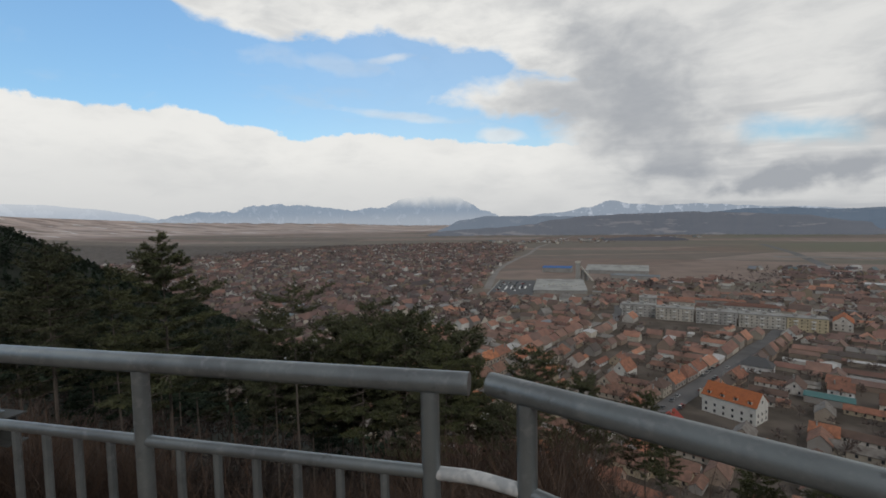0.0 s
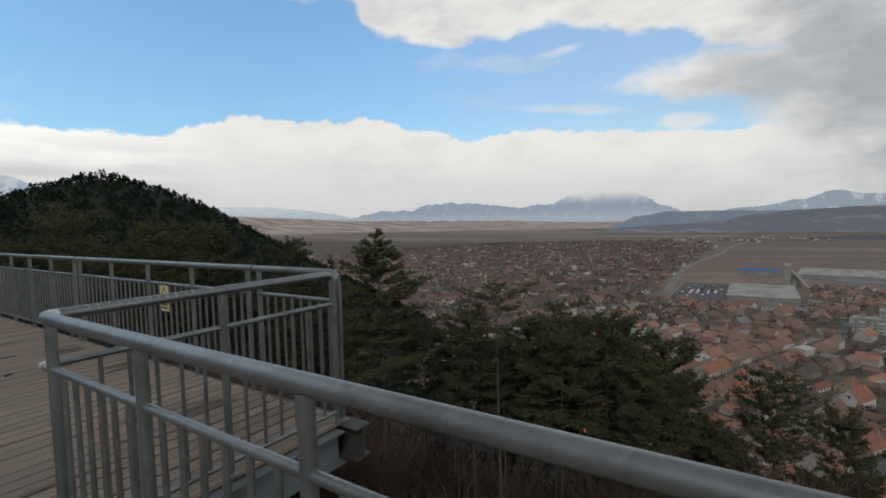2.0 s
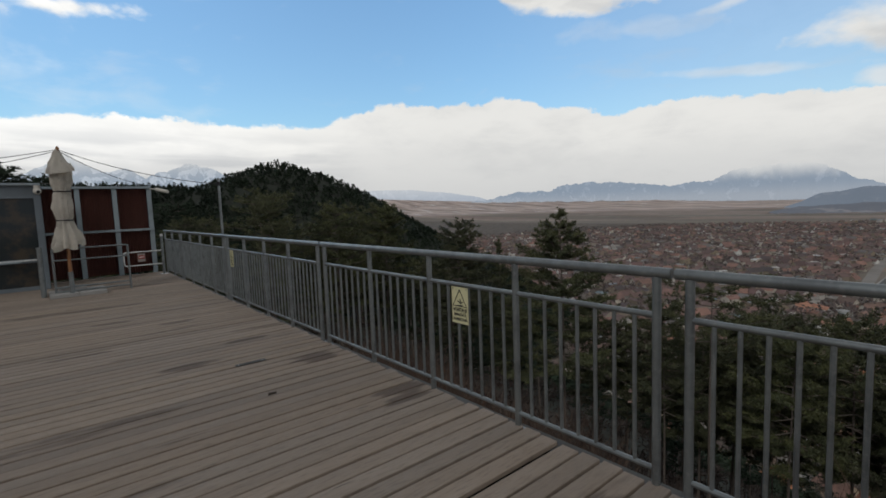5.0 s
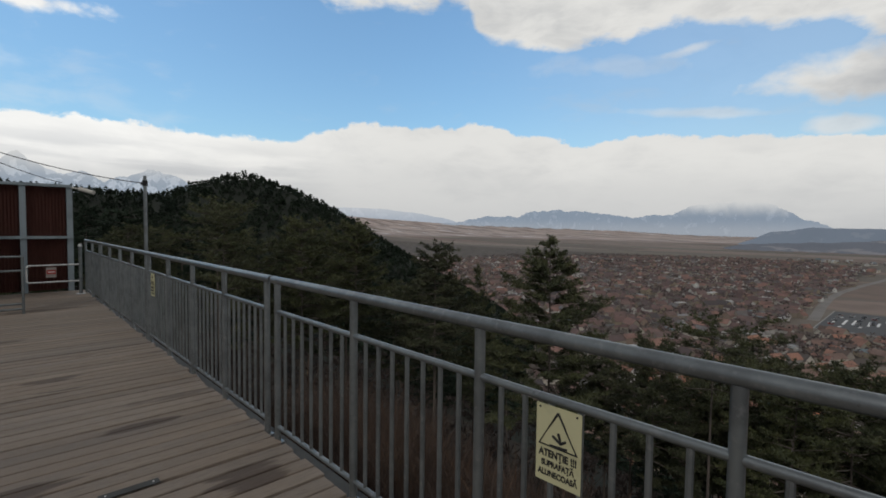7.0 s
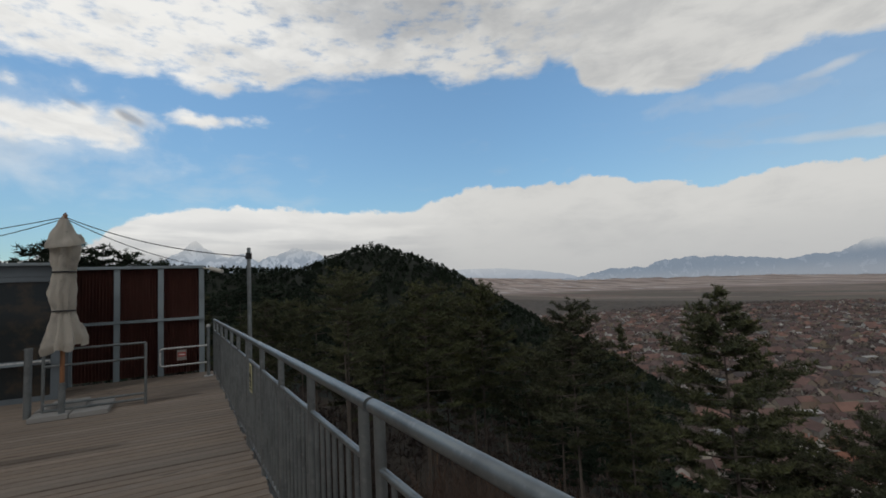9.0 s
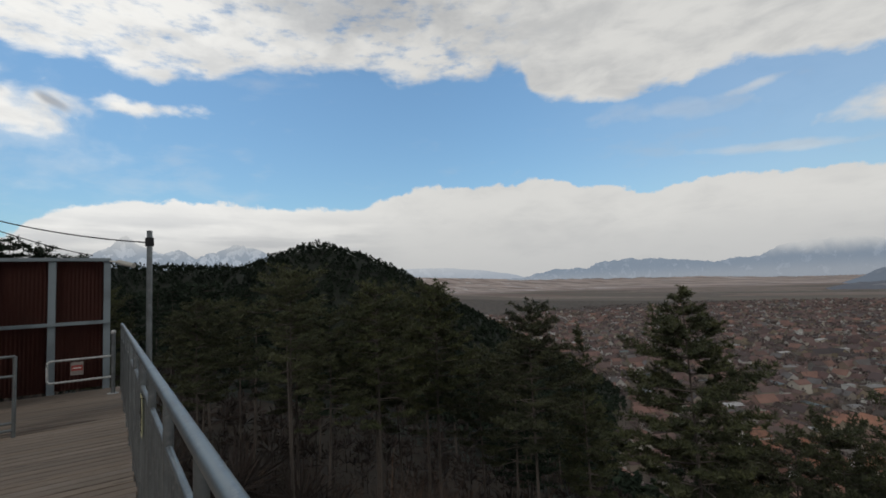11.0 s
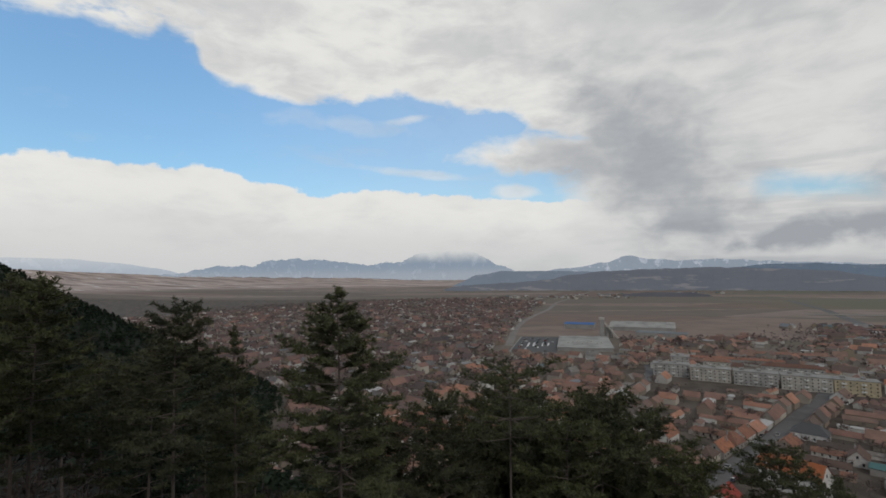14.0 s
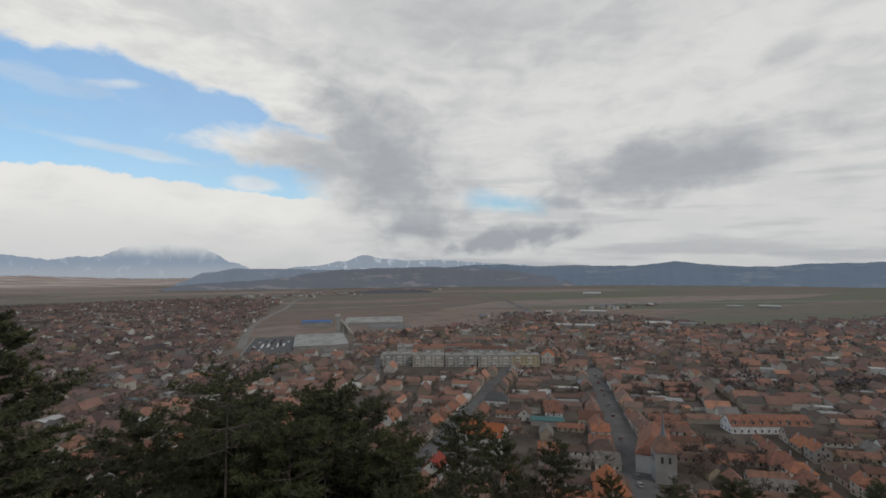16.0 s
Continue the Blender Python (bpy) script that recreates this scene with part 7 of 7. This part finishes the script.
road("road_out", "pale grey country road leading out of town", [(-92, 640), (-96, 700), (-101, 763), (-106, 870), (-104, 974), (-90, 1130), (-69, 1299), (-58, 1585), (30, 2140), (110, 2700)], 11, M_GRAVELROAD)
road("road_field", "pale track across the fields", [(470, 1180), (514, 1175), (1068, 1042), (1519, 931), (2100, 790)], 40, M_GRAVELROAD, 0.7)
road("road_plain", "pale road along the far fields", [(-1500, 2400), (-600, 2550), (200, 2600), (1200, 2350)], 40, M_GRAVELROAD, 0.9)
for k in (2, 3, 4, 5, 6, 7, 11, 12, 13, 14):
    line = [xy(u, street_v(k, u)) for u in range(230, 1500, 60)]
    line = [p for p in line if in_town(*p) and is_free(*p, 8)]
    if len(line) > 2:
        road("road_side", "narrow grey side street", line, 6, M_ASPHALT, 0.28)


# ---------------------------------------------------------------- parked cars
def car():
    ob = thing("car", "small passenger car parked on the asphalt", "car", "parked cars")
    bm = bmesh.new()
    box(bm, -0.88, 0.88, -2.15, 2.15, 0.3, 0.85, 0.12)
    part("body", bm, M_CAR, ob)
    bm = bmesh.new()
    lo = [bm.verts.new(p) for p in ((-0.8, -1.7, 0.85), (0.8, -1.7, 0.85), (0.8, 1.0, 0.85), (-0.8, 1.0, 0.85))]
    hi = [bm.verts.new(p) for p in ((-0.62, -1.2, 1.42), (0.62, -1.2, 1.42), (0.62, 0.35, 1.42), (-0.62, 0.35, 1.42))]
    for k in range(4):
        bm.faces.new((lo[k], lo[(k + 1) % 4], hi[(k + 1) % 4], hi[k]))
    bm.faces.new(hi)
    part("cabin_glass", bm, M_DARKGLASS, ob)
    part("roof", box(bmesh.new(), -0.62, 0.62, -1.2, 0.35, 1.42, 1.46), M_CAR, ob)
    for x in (-0.82, 0.82):
        for y in (-1.35, 1.35):
            part("wheel", tube(bmesh.new(), [(x - 0.1, y, 0.32), (x + 0.1, y, 0.32)], 0.32, 10), M_DARK, ob)
    return ob


one_car = car()
rng = random.Random(77)
car_spots = []
for k in range(26):
    t = rng.uniform(0.0, 1.0)
    x, y = 126 + (246 - 126) * t, 181 + (400 - 181) * t
    s = rng.choice((-1, 1)) * rng.uniform(4.6, 5.6)
    car_spots.append((x + s * CT, y - s * ST, -28.5))
for k in range(14):
    t = rng.uniform(0, 1)
    x, y = 54 + (104 - 54) * t, 246 + (328 - 246) * t
    s = rng.choice((-1, 1, 1)) * 3.2
    car_spots.append((x + s * 0.85, y - s * 0.52, -31))
for k in range(34):
    car_spots.append((-76 + 10 * rng.randrange(4) + rng.uniform(-1, 1), 622 + 3.5 * rng.randrange(26), 90))
for i, (x, y, turn) in enumerate(car_spots):
    m4 = pose(x, y, PLAIN + (0.4 if turn == 90 else 0.35), 0, 0, turn)
    if i == 0:
        one_car.matrix_basis = m4
    else:
        copy_thing(one_car, m4)


# ---------------------------------------------------------------- bare trees among the houses
def bare_tree(rng, tall, sprays=36, wide=0.026):
    """A leafless crown: many fine sprays of twigs in a rounded, gappy outline, on a thin trunk."""
    verts, faces = [], []
    for _ in range(sprays):
        a, e, r = rng.uniform(0, TAU), rng.uniform(-0.35, 1.45), rng.random() ** 0.5
        d = Vector((math.cos(a) * math.cos(e), math.sin(a) * math.cos(e), math.sin(e)))
        p = Vector((0, 0, tall * 0.52)) + Vector((d.x * 0.46, d.y * 0.46, d.z * 0.42)) * tall * r
        s = d.cross(Vector((rng.uniform(-1, 1), rng.uniform(-1, 1), rng.uniform(-1, 1)))).normalized() * tall * wide
        n = len(verts)
        q = p - d * tall * 0.2
        verts += [tuple(q), tuple(p + s), tuple(p + d * tall * 0.09), tuple(p - s)]
        faces.append((n, n + 1, n + 2, n + 3))
    n = len(verts)
    verts += [(-0.15, 0, 0), (0.15, 0, 0), (0.05, 0, tall * 0.5), (-0.05, 0, tall * 0.5), (0, -0.15, 0), (0, 0.15, 0)]
    faces += [(n, n + 1, n + 2, n + 3), (n + 4, n + 5, n + 2, n + 3)]
    return verts, faces


rng = random.Random(99)
forms, far_forms = [bare_tree(rng, 7.5, 44, 0.028) for _ in range(7)], [bare_tree(rng, 8.0, 6, 0.15) for _ in range(7)]
verts, faces, far_verts, far_faces = [], [], [], []
for _ in range(15000):
    tree_spots.append((rng.uniform(-1050, 700), 150 + 1650 * rng.random() ** 1.25))
for _ in range(5500):
    y = rng.uniform(380, 1800)
    tree_spots.append((rng.uniform(-0.75 * y - 60, -60), y))
# orchards and rows along the streams: denser patches
for _ in range(70):
    cx, cy = rng.uniform(-750, 650), 260 + 1200 * rng.random() ** 1.3
    for _ in range(55):
        tree_spots.append((cx + rng.gauss(0, 34), cy + rng.gauss(0, 9)))
# a dark belt of trees beside the long school, and copses in the old gardens
for cx, cy, wx, wy, n in ((375, 292, 30, 9, 110), (425, 275, 26, 12, 90), (285, 300, 22, 8, 50), (-154, 579, 40, 14, 60), (-85, 498, 26, 12, 45), (-259, 582, 50, 16, 70), (20, 700, 60, 6, 50), (60, 590, 60, 12, 70), (190, 200, 14, 8, 26), (215, 190, 20, 8, 30), (-30, 480, 30, 10, 40)):
    for _ in range(n):
        tree_spots.append((cx + rng.gauss(0, wx), cy + rng.gauss(0, wy)))
lone = set(outlying)
for x, y in tree_spots + outlying:
    az = math.degrees(math.atan2(-x, y))
    if height(x, y) > PLAIN + 4 or not is_free(x, y) or az > 60 or az < -70 or math.hypot(x, y) > 2300 or not (in_town(x, y) or (x, y) in lone):
        continue
    u, v = uv(x, y)
    if min(abs(v - street_v(k, u)) for k in range(len(STREETS))) < 9 or (abs(x - 120) < 110 and min(math.hypot(x - a - (c - a) * k / 4, y - b - (d - b) * k / 4) for (a, b), (c, d) in zip(SECOND, SECOND[1:]) for k in range(5)) < 9):
        continue
    near = math.hypot(x, y) < 430
    fv, ff = (forms if near else far_forms)[rng.randrange(7)]
    s, a = rng.uniform(0.45, 1.1), rng.uniform(0, TAU)
    ca, sa = math.cos(a) * s, math.sin(a) * s
    z = height(x, y)
    vs, fs = (verts, faces) if near else (far_verts, far_faces)
    n = len(vs)
    vs += [(x + v[0] * ca - v[1] * sa, y + v[0] * sa + v[1] * ca, z + v[2] * s) for v in fv]
    fs += [tuple(n + i for i in f) for f in ff]
tagged(new("garden_trees", raw_mesh("garden_trees", verts, faces, M_BARETREE)), "bare grey-brown garden trees between the houses", "trees", kind="stuff")
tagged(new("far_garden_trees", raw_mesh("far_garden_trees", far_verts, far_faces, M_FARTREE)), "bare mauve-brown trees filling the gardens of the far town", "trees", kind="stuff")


# ---------------------------------------------------------------- bare brush under the pines
rng = random.Random(14)
brush, fine_brush = [bare_tree(rng, 4.2, 26, 0.03) for _ in range(6)], [bare_tree(rng, 4.2, 70, 0.009) for _ in range(6)]
verts, faces = [], []
for _ in range(2400):
    a, d = radians(rng.uniform(-35, 102)), rng.uniform(17, 92)
    x, y = -7 - math.sin(a) * d, 4 + math.cos(a) * d
    fv, ff = (fine_brush if d < 38 else brush)[rng.randrange(6)]
    n, s, b = len(verts), rng.uniform(0.35, 0.85), rng.uniform(0, TAU)
    ca, sa = math.cos(b) * s, math.sin(b) * s
    z = height(x, y)
    verts += [(x + v[0] * ca - v[1] * sa, y + v[0] * sa + v[1] * ca, z - 0.3 + v[2] * s) for v in fv]
    faces += [tuple(n + i for i in f) for f in ff]
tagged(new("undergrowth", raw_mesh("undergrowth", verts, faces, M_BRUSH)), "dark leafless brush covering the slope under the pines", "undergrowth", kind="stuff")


# ---------------------------------------------------------------- deck boards, last
def deck_edge(x):
    """How far out the deck reaches at x."""
    if x < NOTCH_X:
        return EDGE_Y
    if x < CORNER.x:
        return NOTCH_Y + 0.03
    return CORNER.y - (x - CORNER.x) * 0.528


deck = thing("deck", "weathered grey-brown deck of long boards with dark damp stains", "deck", kind="structure")
BW, GAP = 0.113, 0.021
shared = {}


def board(x0, y0, y1):
    key = round(y1 - y0, 2)
    if key not in shared:
        bm = bmesh.new()
        box(bm, 0, BW, 0, key, -0.028, 0.0)
        bmesh.ops.bevel(bm, geom=[e for e in bm.edges if abs(e.verts[0].co.y - e.verts[1].co.y) > 0.5 and e.verts[0].co.z > -0.01 and e.verts[1].co.z > -0.01], offset=0.004, segments=1, affect="EDGES")
        shared[key] = mesh_of(bm, M_PLANK)
    ob = part("plank", shared[key], M_PLANK, deck)
    ob.location = (x0, y0, random.uniform(-0.0015, 0.0015))


x = -17.45
i = 0
while x < 4.2:
    top = round(deck_edge(x + BW / 2) + (random.choice((-0.02, -0.01, 0, 0, 0.01)) if x < NOTCH_X else 0), 2)
    cut = -1.5
    board(x, cut, top)
    x += BW + (0.042 if any(abs(x - s) < 0.075 for s in (-14.95, -11.55, -7.95, -5.0, -3.15)) else GAP * random.uniform(0.55, 1.45))
    i += 1
bm = bmesh.new()
for k in range(182):
    box(bm, -17.45 + 0.119 * k, -17.343 + 0.119 * k, -6.4, -1.503, -0.028, 0.0)
tagged(part("planks_behind", bm, M_PLANK, deck), kind="stuff")
# black sheet below the boards: shade in their gaps, put in as colour
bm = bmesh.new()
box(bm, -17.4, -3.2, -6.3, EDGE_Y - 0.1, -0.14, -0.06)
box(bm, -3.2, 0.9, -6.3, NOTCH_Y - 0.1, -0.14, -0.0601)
part("joists", bm, M_DARK, deck, "black sheet under the boards that darkens their gaps")
